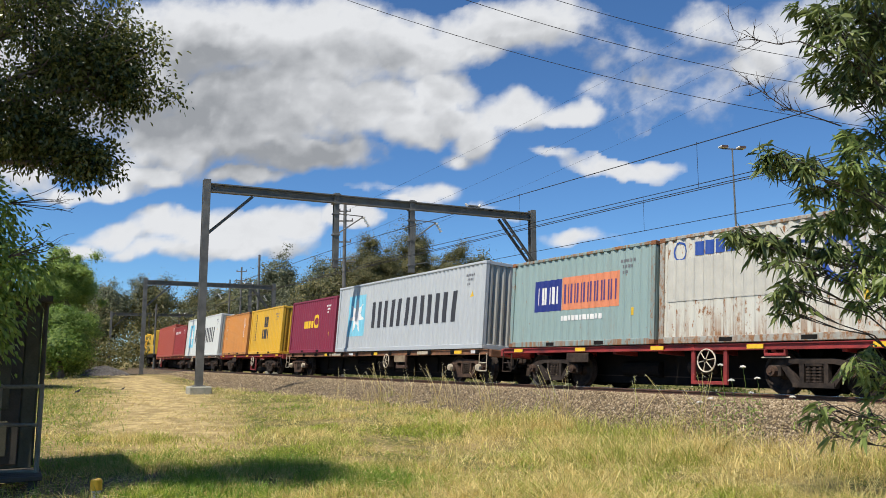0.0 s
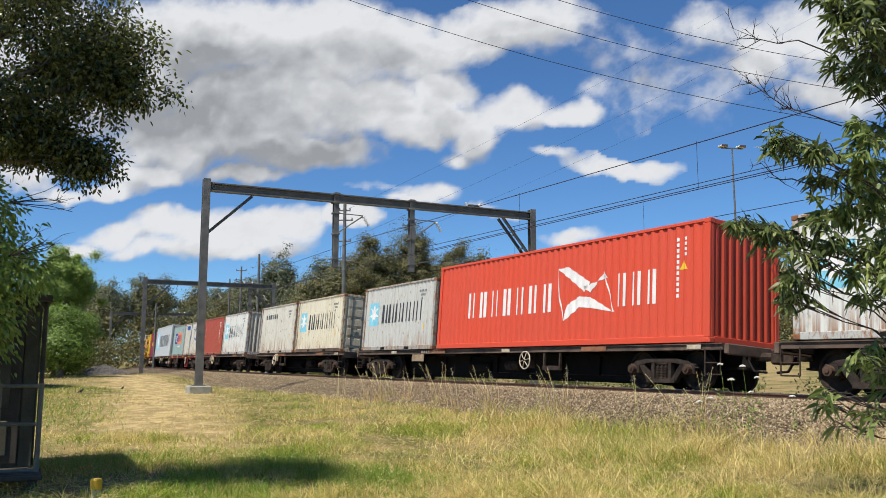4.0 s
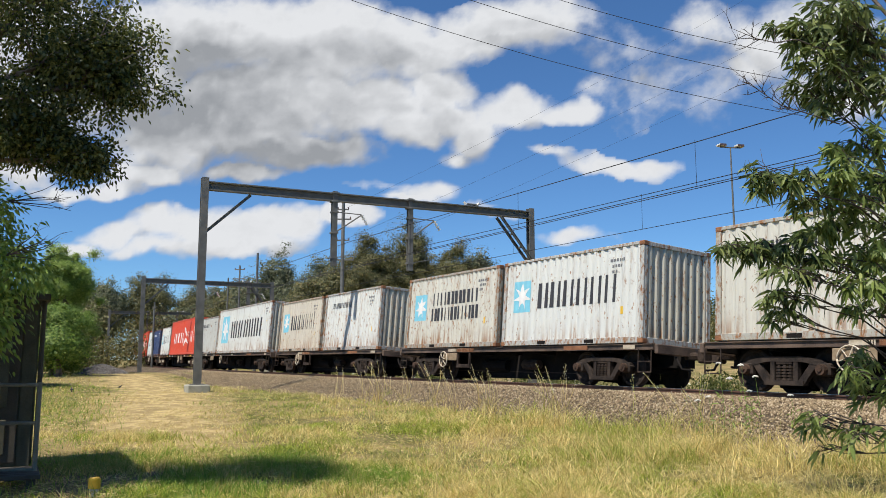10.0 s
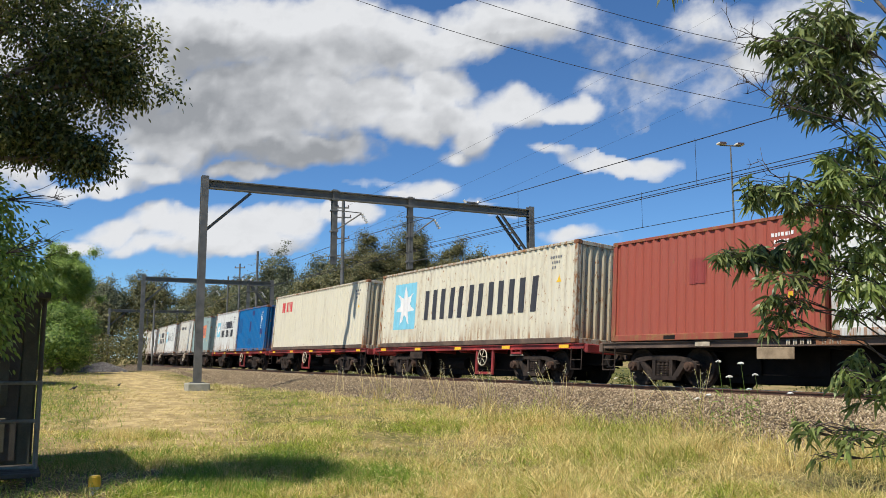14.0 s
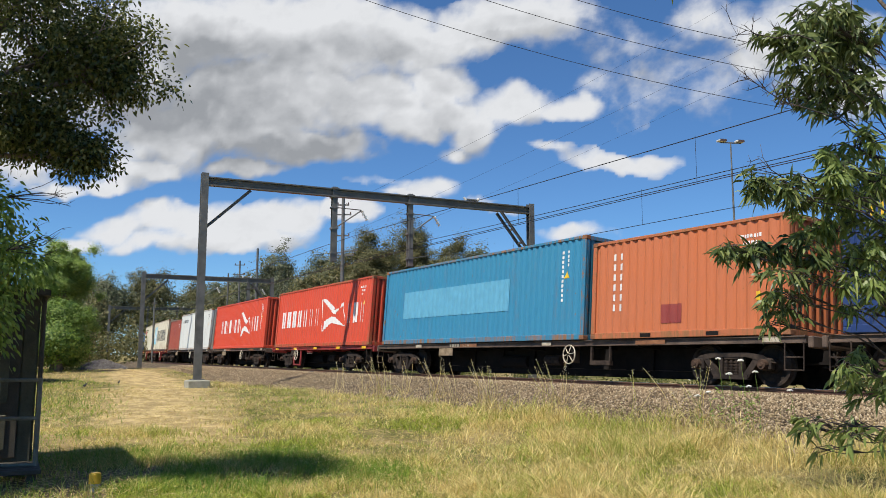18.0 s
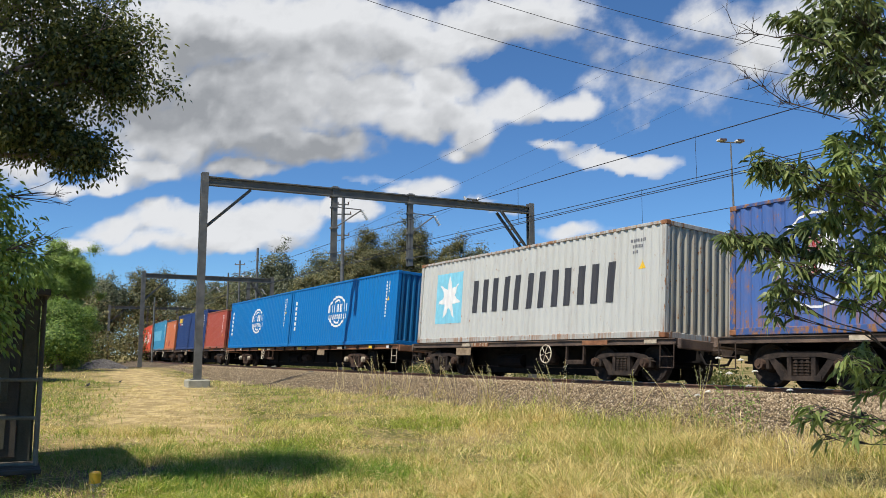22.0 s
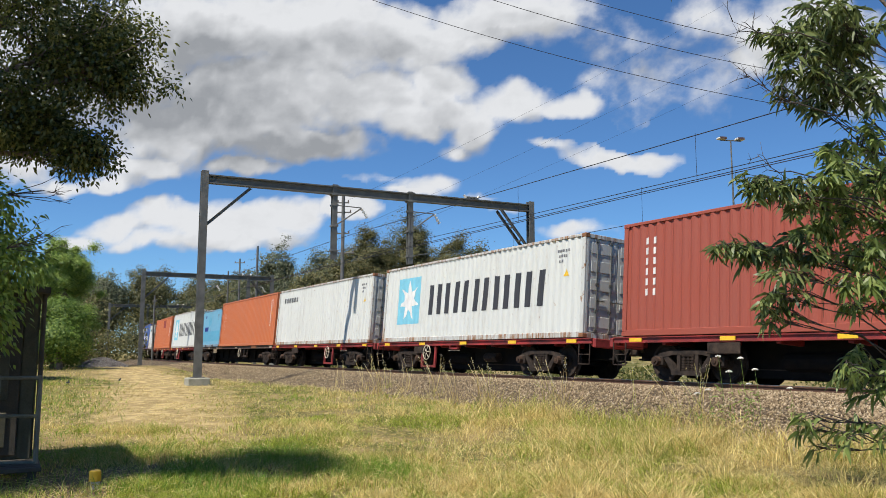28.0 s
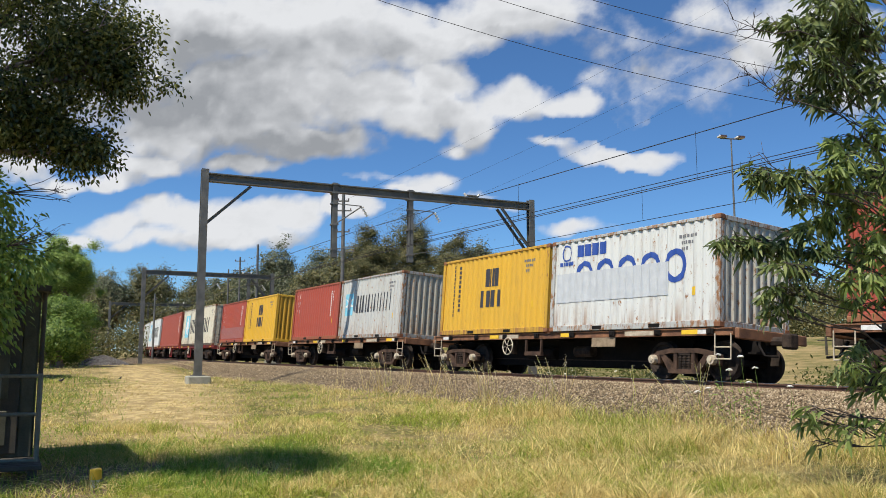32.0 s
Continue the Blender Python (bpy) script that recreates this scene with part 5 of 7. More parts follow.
def wagon(style, length, deck, inset, wheel_at, words):
    """A flat container wagon; z = 0 is the top of the rails, x = 0 its middle."""
    half = length / 2
    sill = {"red": RED_SILL, "brown": BROWN_SILL, "dark": DARK_SILL}[style]
    root = empty("container_wagon")
    tagged(root, words, "railway wagon", group="wagons of the train")
    depth = {"red": 0.145, "brown": 0.17, "dark": 0.15}[style]
    y = 1.19
    part("centre_sill", beam(bmesh.new(), (-half, 0, deck - 0.28), (half, 0, deck - 0.28), 0.34, 0.52, (0, 0, 1), 0.12), SHADED_GRIME, root, "deep centre girder")
    for sy in (1, -1):
        s = part("side_sill", beam(bmesh.new(), (-half + 0.1, sy * (y - 0.06), deck - 0.02 - depth / 2), (half - 0.1, sy * (y - 0.06), deck - 0.02 - depth / 2), 0.14, depth, (0, 0, 1), 0.066), sill, root, f"{style} side sill")
        if sy > 0:
            n = int(length / 2.4)
            plate = shared(("reflector", round(depth, 2)), lambda: boxed(-0.21, 0.21, 0, 0.006, -0.05, 0.045))
            for k in range(n):
                x = -half + 0.9 + (length - 1.8) * k / max(1, n - 1)
                if k % {"dark": 3, "brown": 4, "red": 1}[style]:
                    continue
                link_mesh("reflector", plate, {"red": YELLOW_TAPE, "brown": WHITE_PATCH, "dark": CREAM}[style], s, "", pose(x, sy * (y + 0.011), deck - 0.02 - depth / 2))
            if style != "red":
                patch = shared(("worn_patch",), lambda: boxed(-0.5, 0.5, 0, 0.005, -0.06, 0.05))
                for x in (-half * 0.55, half * 0.3):
                    link_mesh("worn_patch", patch, RUST if style == "dark" else CREAM, s, "", pose(x, sy * (y + 0.010), deck - 0.02 - depth / 2))
    if style != "red":
        code = bmesh.new()
        for n in range(8 if style == "dark" else 6):
            if n == 4:
                continue
            for dx in (0.0, 0.055):
                x = half * 0.42 - 0.16 * n - dx
                box(code, x - 0.016, x + 0.016, y + 0.011, y + 0.015, deck - 0.02 - depth / 2 - 0.05, deck - 0.02 - depth / 2 + 0.05)
        part("stencil_code", code, CREAM, root, "cream stencilled bars on the sill")["kind"] = "stuff"
    # Girder plates run nearly to the rails, standing in for shade under the wagon.
    a, b = half - inset - 0.25, 0.92
    belly = bmesh.new()
    for sy in (-0.30, 0.30):
        pts = [(-a, deck - 0.1), (a, deck - 0.1), (a - 0.5, deck - b), (-a + 0.5, deck - b)]
        vs = [belly.verts.new((x, sy + dy, z)) for dy in (-0.02, 0.02) for x, z in pts]
        for q in ((0, 1, 2, 3), (7, 6, 5, 4), (0, 4, 5, 1), (1, 5, 6, 2), (2, 6, 7, 3), (3, 7, 4, 0)):
            belly.faces.new([vs[i] for i in q])
    bmesh.ops.recalc_face_normals(belly, faces=belly.faces)
    part("belly_girder", belly, SHADED_GRIME, root, "fish-bellied girder deepened to stand for shade")
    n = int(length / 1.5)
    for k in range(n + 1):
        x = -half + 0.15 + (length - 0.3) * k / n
        link_mesh("cross_bearer", shared(("cross_bearer",), lambda: boxed(-0.06, 0.06, -1.1, 1.1, -0.22, -0.06, bevel=0.01)), SHADED_GRIME if style != "red" else RED_SILL, root, "", pose(x, 0, deck))
    for sx in (1, -1):
        part("headstock", boxed(sx * half - 0.06, sx * half + 0.06, -1.18, 1.18, deck - 0.27, deck - 0.03, bevel=0.02), sill, root, "end beam")
        c = part("coupler", rod(bmesh.new(), (sx * (half - 0.1), 0, deck - 0.25), (sx * (half + 0.45), 0, deck - 0.25), 0.11, 0.09, 8), GREASE, root, "iron coupler")
        part("knuckle", boxed(sx * (half + 0.47) - 0.12, sx * (half + 0.47) + 0.12, -0.16, 0.16, deck - 0.42, deck - 0.08, bevel=0.04), GREASE, c)
        part("air_hose", tube(bmesh.new(), [Vector((sx * half, 0.5, deck - 0.3)), Vector((sx * (half + 0.2), 0.5, deck - 0.6)), Vector((sx * (half + 0.5), 0.45, deck - 0.62))], [0.03, 0.03, 0.03], 6), SHADED_GRIME, root)
        step = bmesh.new()
        x0 = sx * (half - 0.35)
        for dx in (-0.22, 0.22):
            rod(step, (x0 + dx, 1.2, deck - 0.15), (x0 + dx, 1.2, deck - 0.72), 0.016, None, 6)
        for z in (deck - 0.72, deck - 0.46):
            rod(step, (x0 - 0.22, 1.2, z), (x0 + 0.22, 1.2, z), 0.016, None, 6)
        part("foot_step", step, CREAM if style == "brown" else GREASE, root, "steel rod foot step")
        make_bogie(root, sx * (half - inset), IRON if style != "brown" else BROWN_IRON, CREAM if style == "brown" else BROWN_IRON)
        for sy in (1, -1):
            for xx in (half - 0.55, half - 6.4):
                link_mesh("twist_lock", shared(("twist_lock",), lambda: boxed(-0.09, 0.09, -0.08, 0.08, -0.02, 0.03, bevel=0.02)), GREASE, root, "", pose(sx * xx, sy * 1.1, deck - 0.03))
    # hanging gear between the bogies
    part("brake_cylinder", rod(bmesh.new(), (-1.2, 0.55, deck - 0.52), (-0.5, 0.55, deck - 0.52), 0.15, None, 12), GREASE, root)
    part("air_reservoir", rod(bmesh.new(), (0.6, 0.35, deck - 0.55), (1.9, 0.35, deck - 0.55), 0.2, None, 14), SHADED_GRIME, root)
    part("brake_rod", rod(bmesh.new(), (-half + inset, 0.3, deck - 0.75), (half - inset, 0.3, deck - 0.72), 0.025, None, 6), GREASE, root)
    bx = half * (-0.35 if style == "brown" else 0.45)
    part("data_board", boxed(bx - 0.45, bx + 0.45, 1.17, 1.20, deck - 0.44, deck - 0.19, bevel=0.01), BOARD if style != "red" else GREASE, root, "cream stencilled data board")
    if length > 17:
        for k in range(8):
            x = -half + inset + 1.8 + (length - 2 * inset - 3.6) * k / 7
            part("truss_panel", boxed(x - 0.5, x + 0.5, 0.36, 0.40, deck - 0.75, deck - 0.2), SHADED_GRIME, root)
    wx = half - wheel_at
    br = link_mesh("brake_wheel", shared(("brake_wheel",), brake_wheel_mesh), BRAKE_PAINT, root, "cream spoked hand brake wheel", pose(wx, 1.24, deck - 0.40, 0, 0, 0))
    for k in range(6):
        link_mesh("spoke", shared(("spoke",), lambda: rod(bmesh.new(), (0.03, 0.03, 0), (0.255, 0, 0), 0.012, 0.012, 5)), BRAKE_PAINT, br, "", pose(0, 0, 0, 0, 60 * k + 11, 0))
    link_mesh("hub", shared(("hub",), lambda: rod(bmesh.new(), (0, -0.25, 0), (0, 0.06, 0), 0.035, None, 8)), GREASE, br)
    if style == "red":
        g = bmesh.new()
        for dx in (-0.46, 0.46):
            box(g, wx + dx - 0.05, wx + dx + 0.05, 1.10, 1.17, deck - 0.86, deck - 0.02, 0.008)
        box(g, wx - 0.51, wx + 0.51, 1.10, 1.17, deck - 0.93, deck - 0.85, 0.008)
        part("brake_guard", g, RED_SILL, root, "red square guard round the brake wheel")
        bx = wx - 1.75
        bracket = box(boxed(bx - 0.26, bx + 0.26, 1.12, 1.2, deck - 0.30, deck - 0.24, bevel=0.006), bx - 0.26, bx - 0.22, 1.12, 1.2, deck - 0.24, deck - 0.14)
        box(bracket, bx + 0.22, bx + 0.26, 1.12, 1.2, deck - 0.24, deck - 0.14)
        part("valve_bracket", bracket, RED_SILL, root, "small red bracket under the sill")
        part("release_lever", rod(bmesh.new(), (bx - 0.34, 1.16, deck - 0.33), (bx + 0.34, 1.16, deck - 0.33), 0.014, None, 6), BRAKE_PAINT, root)
    else:
        sx0 = wx - 1.2
        hang = bmesh.new()
        for dx in (-0.36, 0.36):
            box(hang, sx0 + dx - 0.03, sx0 + dx + 0.03, 1.12, 1.18, deck - 0.60, deck - 0.15)
        box(hang, sx0 - 0.39, sx0 + 0.39, 1.08, 1.2, deck - 0.68, deck - 0.56, 0.01)
        part("hanging_step", hang, GREASE if style == "dark" else BROWN_IRON, root, "steel hanging foot step")
        if style == "brown":
            pocket = shared(("stake_pocket",), lambda: box(boxed(-0.10, 0.10, 0.0, 0.035, -0.075, 0.07, bevel=0.01), -0.05, 0.05, 0.035, 0.06, -0.04, 0.05))
            for k in range(int(length / 1.6)):
                link_mesh("stake_pocket", pocket, SHADED_GRIME, root, "", pose(-half + 0.7 + 1.6 * k, y + 0.012, deck - 0.02 - depth / 2))
            tape = shared(("yellow_patch",), lambda: boxed(-0.24, 0.24, 0, 0.006, -0.055, 0.05))
            for x in (half * 0.42, -half * 0.12, -half * 0.8):
                link_mesh("yellow_patch", tape, YELLOW_TAPE, root, "", pose(x, y + 0.013, deck - 0.02 - depth / 2))
        part("brake_bracket", boxed(wx - 0.07, wx + 0.07, 0.9, 1.12, deck - 0.62, deck - 0.15, bevel=0.01), GREASE, root)
    return root


def locomotive(length):
    root = empty("diesel_locomotive")
    tagged(root, "yellow diesel locomotive with a cab and dark running gear", "locomotive", group="locomotives")
    h = length / 2
    part("underframe", boxed(-h, h, -1.4, 1.4, 1.05, 1.4, bevel=0.04), SHADED_GRIME, root)
    part("hood", boxed(-h + 0.6, h - 3.6, -1.15, 1.15, 1.4, 3.75, bevel=0.15), LOCO_YELLOW, root, "long yellow engine hood")
    cab = part("cab", boxed(h - 3.6, h - 1.1, -1.42, 1.42, 1.4, 4.05, bevel=0.12), LOCO_YELLOW, root, "yellow driver's cab")
    for sy in (1, -1):
        part("cab_window", boxed(h - 3.1, h - 1.7, sy * 1.40, sy * 1.435, 2.75, 3.45, bevel=0.01), GLASS, cab)
        part("handrail", rod(bmesh.new(), (-h + 0.4, sy * 1.38, 2.35), (h - 3.7, sy * 1.38, 2.35), 0.02), WHITE_POST, root)
        part("grille", boxed(-h + 1.5, -h + 6.0, sy * 1.14, sy * 1.165, 2.4, 3.4), SHADED_GRIME, root)
    part("nose", boxed(h - 1.1, h - 0.2, -1.1, 1.1, 1.4, 2.7, bevel=0.15), LOCO_YELLOW, root)
    part("rear_cab", boxed(-h + 0.1, -h + 0.62, -1.38, 1.38, 1.4, 3.9, bevel=0.08), LOCO_YELLOW, root, "yellow rear bulkhead")
    part("fuel_tank", boxed(-2.6, 2.6, -1.25, 1.25, 0.35, 1.05, bevel=0.12), SHADED_GRIME, root)
    for x in (-h + 3.4, h - 3.4):
        make_bogie(root, x, GREASE, RUST)
    return root


S6, L40 = SHORT, LONG
# front end at the clip's start (metres along the line), colour, livery, length, height, rust, doors at the rear, codes
HEAD = [(82.2, "brick_red", "plain", L40, HIGH_BOX, 0, False), (69.8, "dark_red", "white_corner", S6, LOW_BOX, 1, False), (63.2, "white", "star_long", L40, HIGH_BOX, 0, False),
        (49.62, "amber", "upright_word", S6, LOW_BOX, 1, False), (43.0, "yellow", "block_pair", S6, LOW_BOX, 0, False), (35.37, "maroon", "yellow_middle", S6, LOW_BOX, 0, False),
        (29.05, "grey", "star_long", L40, HIGH_BOX, 0, False), (15.36, "grey_green", "two_panels", S6, LOW_BOX, 1, False), (9.16, "off_white", "last_rounds", S6, LOW_BOX, 3, True),
        (1.03, "brick_red", "upright_three", S6, LOW_BOX, 1, False), (-5.24, "white", "star_short", S6, LOW_BOX, 2, False), (-14.16, "off_white", "small_line", S6, LOW_BOX, 2, False)]
SECOND = [(-20.53, "cream", "star_short", S6, LOW_BOX, 2, True), (-28.86, "pale_grey", "star_short", S6, LOW_BOX, 2, False), (-35.23, "bright_red", "flag_a", L40, HIGH_BOX, 0, False),
          (-49.54, "white", "star_short", S6, LOW_BOX, 2, False), (-56.0, "slate_blue", "white_corner", S6, LOW_BOX, 1, False), (-63.85, "white", "star_short", S6, LOW_BOX, 2, True),
          (-70.55, "bright_red", "flag_a", L40, HIGH_BOX, 0, False), (-84.17, "pale_grey", "small_line", S6, LOW_BOX, 2, False), (-90.36, "white", "star_long", L40, HIGH_BOX, 2, False),
          (-104.37, "beige", "star_short", S6, LOW_BOX, 2, False), (-110.79, "white", "small_line", S6, LOW_BOX, 3, False), (-119.23, "off_white", "star_two_rows", S6, LOW_BOX, 3, False)]
THIRD = [(-125.57, "white", "star_short", S6, LOW_BOX, 2, False), (-133.86, "off_white", "small_line", S6, LOW_BOX, 2, False), (-140.29, "grey_green", "two_panels", S6, LOW_BOX, 1, True),
         (-148.16, "white", "star_two_rows", S6, LOW_BOX, 2, False), (-154.26, "mid_blue", "blue_patches", S6, LOW_BOX, 1, False), (-161.83, "cream", "red_corner", L40, HIGH_BOX, 1, False),
         (-175.5, "cream", "star_long", L40, HIGH_BOX, 2, False), (-189.12, "rust_red", "dark_patch", S6, LOW_BOX, 1, False), (-195.3, "white", "small_line", L40, HIGH_BOX, 1, False),
         (-209.07, "bright_red", "flag_a", L40, HIGH_BOX, 0, False), (-223.33, "bright_red", "flag_b", L40, HIGH_BOX, 1, False), (-236.79, "teal", "pale_band", L40, HIGH_BOX, 1, False)]
FOURTH = [(-249.28, "orange", "upright_word_low_patch", S6, LOW_BOX, 1, False), (-256.48, "navy", "yellow_corner", L40, HIGH_BOX, 0, False), (-268.88, "brick_red", "upright_three", S6, LOW_BOX, 1, False),
          (-276.08, "blue", "globe", L40, HIGH_BOX, 0, False), (-288.43, "blue", "globe", L40, HIGH_BOX, 0, False), (-302.53, "pale_grey", "star_long", L40, HIGH_BOX, 1, False),
          (-316.62, "violet_blue", "script", L40, HIGH_BOX, 2, False), (-328.95, "white", "small_line_star", S6, LOW_BOX, 3, False), (-336.24, "orange", "upright_word_patch", L40, HIGH_BOX, 0, True),
          (-349.85, "white", "star_long", L40, HIGH_BOX, 1, False), (-363.45, "sky_blue", "patches", S6, LOW_BOX, 1, False), (-369.65, "orange", "upright_word", L40, HIGH_BOX, 0, False)]
TAIL = [(-382.2, "white", "small_line", L40, HIGH_BOX, 1, True), (-395.57, "white", "star_long", L40, HIGH_BOX, 1, True), (-409.26, "rust_red", "upright_word", L40, HIGH_BOX, 0, True),
        (-422.76, "cream", "star_long", L40, HIGH_BOX, 2, True), (-437.23, "brick_red", "upright_three_patch", S6, LOW_BOX, 1, False), (-443.38, "yellow", "block_pair", S6, LOW_BOX, 0, False),
        (-452.42, "brick_red", "upright_three", S6, LOW_BOX, 1, False), (-458.65, "pale_grey", "star_short", S6, LOW_BOX, 2, False), (-467.76, "yellow", "block_pair", S6, LOW_BOX, 1, False),
        (-473.94, "white", "big_rounds", S6, LOW_BOX, 2, False), (-483.0, "brick_red", "plain", S6, LOW_BOX, 1, False)]
LOADS = HEAD + SECOND + THIRD + FOURTH + TAIL
UPRIGHT_CODES = {"blue_patches", "upright_three", "upright_word", "yellow_corner", "globe", "flag_a", "upright_three_patch", "upright_word_patch", "pale_band"}
# style of each wagon and how many containers it carries, from the front
RAKE = [("red", 2), ("dark", 1), ("red", 2), ("brown", 2), ("red", 2), ("dark", 2), ("dark", 2), ("dark", 2), ("dark", 2), ("brown", 2), ("dark", 2), ("dark", 2), ("dark", 2), ("dark", 2), ("red", 2),
        ("red", 1), ("red", 1), ("dark", 2), ("dark", 1), ("red", 1), ("dark", 2), ("dark", 2), ("brown", 2), ("dark", 1), ("dark", 2), ("red", 1), ("red", 1), ("dark", 2), ("red", 1), ("red", 1),
        ("red", 1), ("red", 1), ("brown", 2), ("brown", 2), ("brown", 2), ("brown", 1)]
STYLE_WORDS = {"red": "flat container wagon with red side sills and yellow reflectors", "brown": "flat container wagon with rust-brown side sills and white patches", "dark": "low dark skeletal container wagon"}
# hand brake wheels that sit elsewhere: place in the rake, metres from the wagon's front
BRAKE_AT = {5: 4.3, 6: 3.6, 8: 3.6, 10: 8.0, 11: 3.6, 12: 3.3, 13: 3.6, 15: 5.8, 19: 4.0, 22: 8.2}
DECK = 1.07
RIDERS = []     # thing, front, rear, height above the load's foot


def make_train():
    i = 0
    for k, (style, count) in enumerate(RAKE):
        loads = LOADS[i:i + count]
        late = i >= 52
        i += count
        lift = 0.13 if late else 0.0
        for c, colour, kind, L, H, rust, door in loads:
            ob = container(colour, kind, L, H, rust, door, "upright" if kind in UPRIGHT_CODES else "level")
            RIDERS.append((ob, c, c - L, lift))
        front = loads[0][0] + 0.42
        rear = loads[-1][0] - loads[-1][3] - 0.42
        if loads[-1] is LOADS[-1]:
            rear -= 6.2
        length = front - rear
        inset = {"red": 2.45, "brown": 1.6, "dark": 2.05}[style]
        if length > 22:
            inset = 4.3
        at = {"red": 8.1 if i % 2 else 4.15, "brown": length * 0.62, "dark": length * 0.62}[style]
        at = 4.6 if late else BRAKE_AT.get(k, at)
        w = wagon(style, length, DECK + lift, inset, at, STYLE_WORDS[style])
        RIDERS.append((w, front, rear, -DECK))
    for front in (104.6, 126.2):
        RIDERS.append((locomotive(20.4), front, front - 20.4, -DECK))


make_train()
# how far the train has gone at each moment: it gathers speed slowly
GONE = [(0, 0.0), (1, 13.74), (2, 27.56), (3, 41.12), (6, 83.53), (7, 97.88), (8, 112.48), (9, 126.61), (10, 141.25), (11, 155.47), (12, 170.3), (13, 185.32), (14, 199.87),
        (17, 245.19), (18, 260.81), (19, 276.55), (20, 291.82), (21, 307.56), (22, 323.61), (23, 339.3), (24, 355.51), (25, 371.84), (28, 419.61), (29, 436.45), (30, 453.23), (31, 469.9), (32, 487.25)]


# ---- trees ----
def gz(x, y):
    return float(ground_height(np.array([float(x)]), np.array([float(y)]))[0])


def clumps_in(centre, radii, n, seed, hollow=0.45):
    """Places of leaf clumps in an uneven crown."""
    r = np.random.default_rng(seed)
    d = unit(r.normal(size=(n * 3, 3)))
    rad = r.uniform(hollow, 1.0, (n * 3, 1)) ** 0.6
    lump = 0.75 + 0.5 * np.sin(d[:, :1] * 5 + seed) * np.sin(d[:, 1:2] * 4 + 2 * seed) * np.sin(d[:, 2:] * 6)
    p = d * rad * lump
    keep = p[:, 2] > -0.75
    return (np.array(centre) + p[keep][:n] * np.array(radii))


def far_tree(x, y, top, spread, leaf, words, seed, crowns=None, count=5200, size=0.26, droop=0.0, clump=0.55, trunk_r=0.22, bark=None, kind="tree"):
    """A tree: tapered trunk, limbs and a crown of many small leaves gathered in clumps."""
    r = np.random.default_rng(seed)
    z0 = gz(x, y)
    root = empty(kind, pose(x, y, z0))
    tagged(root, words, kind, group="trees beyond the track" if y > 30 else "")
    h = top - z0
    crowns = crowns or [((0, 0, h * 0.66), (spread, spread, h * 0.36))]
    bm = bmesh.new()
    lean = r.uniform(-0.4, 0.4, 2)
    trunk = [Vector((lean[0] * f * f, lean[1] * f * f, -0.2 + h * 0.72 * f)) for f in (0, 0.2, 0.4, 0.6, 0.8, 1.0)]
    tube(bm, trunk, [trunk_r * (1.15 - 0.9 * f) for f in (0, 0.2, 0.4, 0.6, 0.8, 1.0)], 8)
    part("trunk", bm, bark or BARK, root, "tapered grey-brown trunk")
    bm = bmesh.new()
    roots, centres = [], []
    for c, rad in crowns:
        n = max(30, int(240 * rad[0] * rad[2] / 10))
        pts = clumps_in(c, rad, n, seed + len(centres), 0.3)
        centres.append(pts)
        for p in pts[::8]:
            a = trunk[2 + int(r.integers(0, 4))]
            mid = a.lerp(Vector(p), 0.5) + Vector((0, 0, 0.15 * h * r.uniform(0, 0.4)))
            tube(bm, [a, mid, Vector(p)], [trunk_r * 0.3, trunk_r * 0.16, 0.015], 5)
    part("branchwork", bm, bark or BARK, root, "spreading branches")
    centres = np.concatenate(centres)
    count = int(count * 4.6)
    size = size * 0.74
    which = r.integers(0, len(centres), count)
    jitter = r.normal(size=(count, 3)) * clump * r.uniform(0.4, 1.0, (len(centres), 1))[which] * np.array([1, 1, 0.75])
    pts = centres[which] + jitter
    dirs = unit(jitter + r.normal(size=(count, 3)) * 0.6) + np.array([0, 0, -droop])
    middle = np.array([(c, [max(q) for q in [rad] * 3]) for c, rad in crowns])[:, 0].mean(0)
    face = unit(jitter) * 0.7 + unit(pts - middle) * 0.8 + np.array([0, 0, 0.35]) + r.normal(size=(count, 3)) * 0.45
    ob = link_mesh("crown", quad_leaf_mesh("crown", pts, dirs, r.uniform(0.6, 1.4, count) * size * 1.15, r.uniform(0.6, 1.2, count) * size * 0.75, face), leaf, root, "crown of many small leaves")
    ob["kind"] = "stuff"
    return root


# the clump in the middle distance, behind the tracks
far_tree(-6.3, 70, 12.8, 3.0, LEAF_OLIVE, "rounded olive-green tree behind the railway", 21, count=15300, clump=0.40, size=0.155)
far_tree(-9.2, 72, 10.2, 2.6, LEAF_OLIVE, "olive-green bushy tree behind the railway", 22, count=6000)
far_tree(-2.6, 72, 14.3, 1.9, LEAF_OLIVE, "tall brownish-green tree behind the railway", 23, count=11900, clump=0.40, size=0.155)
far_tree(-4.3, 74, 14.9, 1.3, LEAF_GREY, "thin half-bare tree with grey twigs", 24, count=900, clump=0.7, size=0.2)
far_tree(0.7, 70, 11.8, 2.4, LEAF_OLIVE, "olive-green tree behind the railway", 25, count=11050, clump=0.40, size=0.155)
far_tree(3.1, 72, 11.5, 1.5, LEAF_GREY, "small grey-green tree behind the railway", 26, count=3600)
far_tree(-1.2, 66, 8.8, 2.6, LEAF_OLIVE, "low olive bush behind the railway", 28, count=8500, clump=0.40, size=0.155, kind="bush")
far_tree(-12.2, 74, 9.0, 2.8, LEAF_OLIVE, "dark olive bush behind the railway", 29, count=5500, kind="bush")
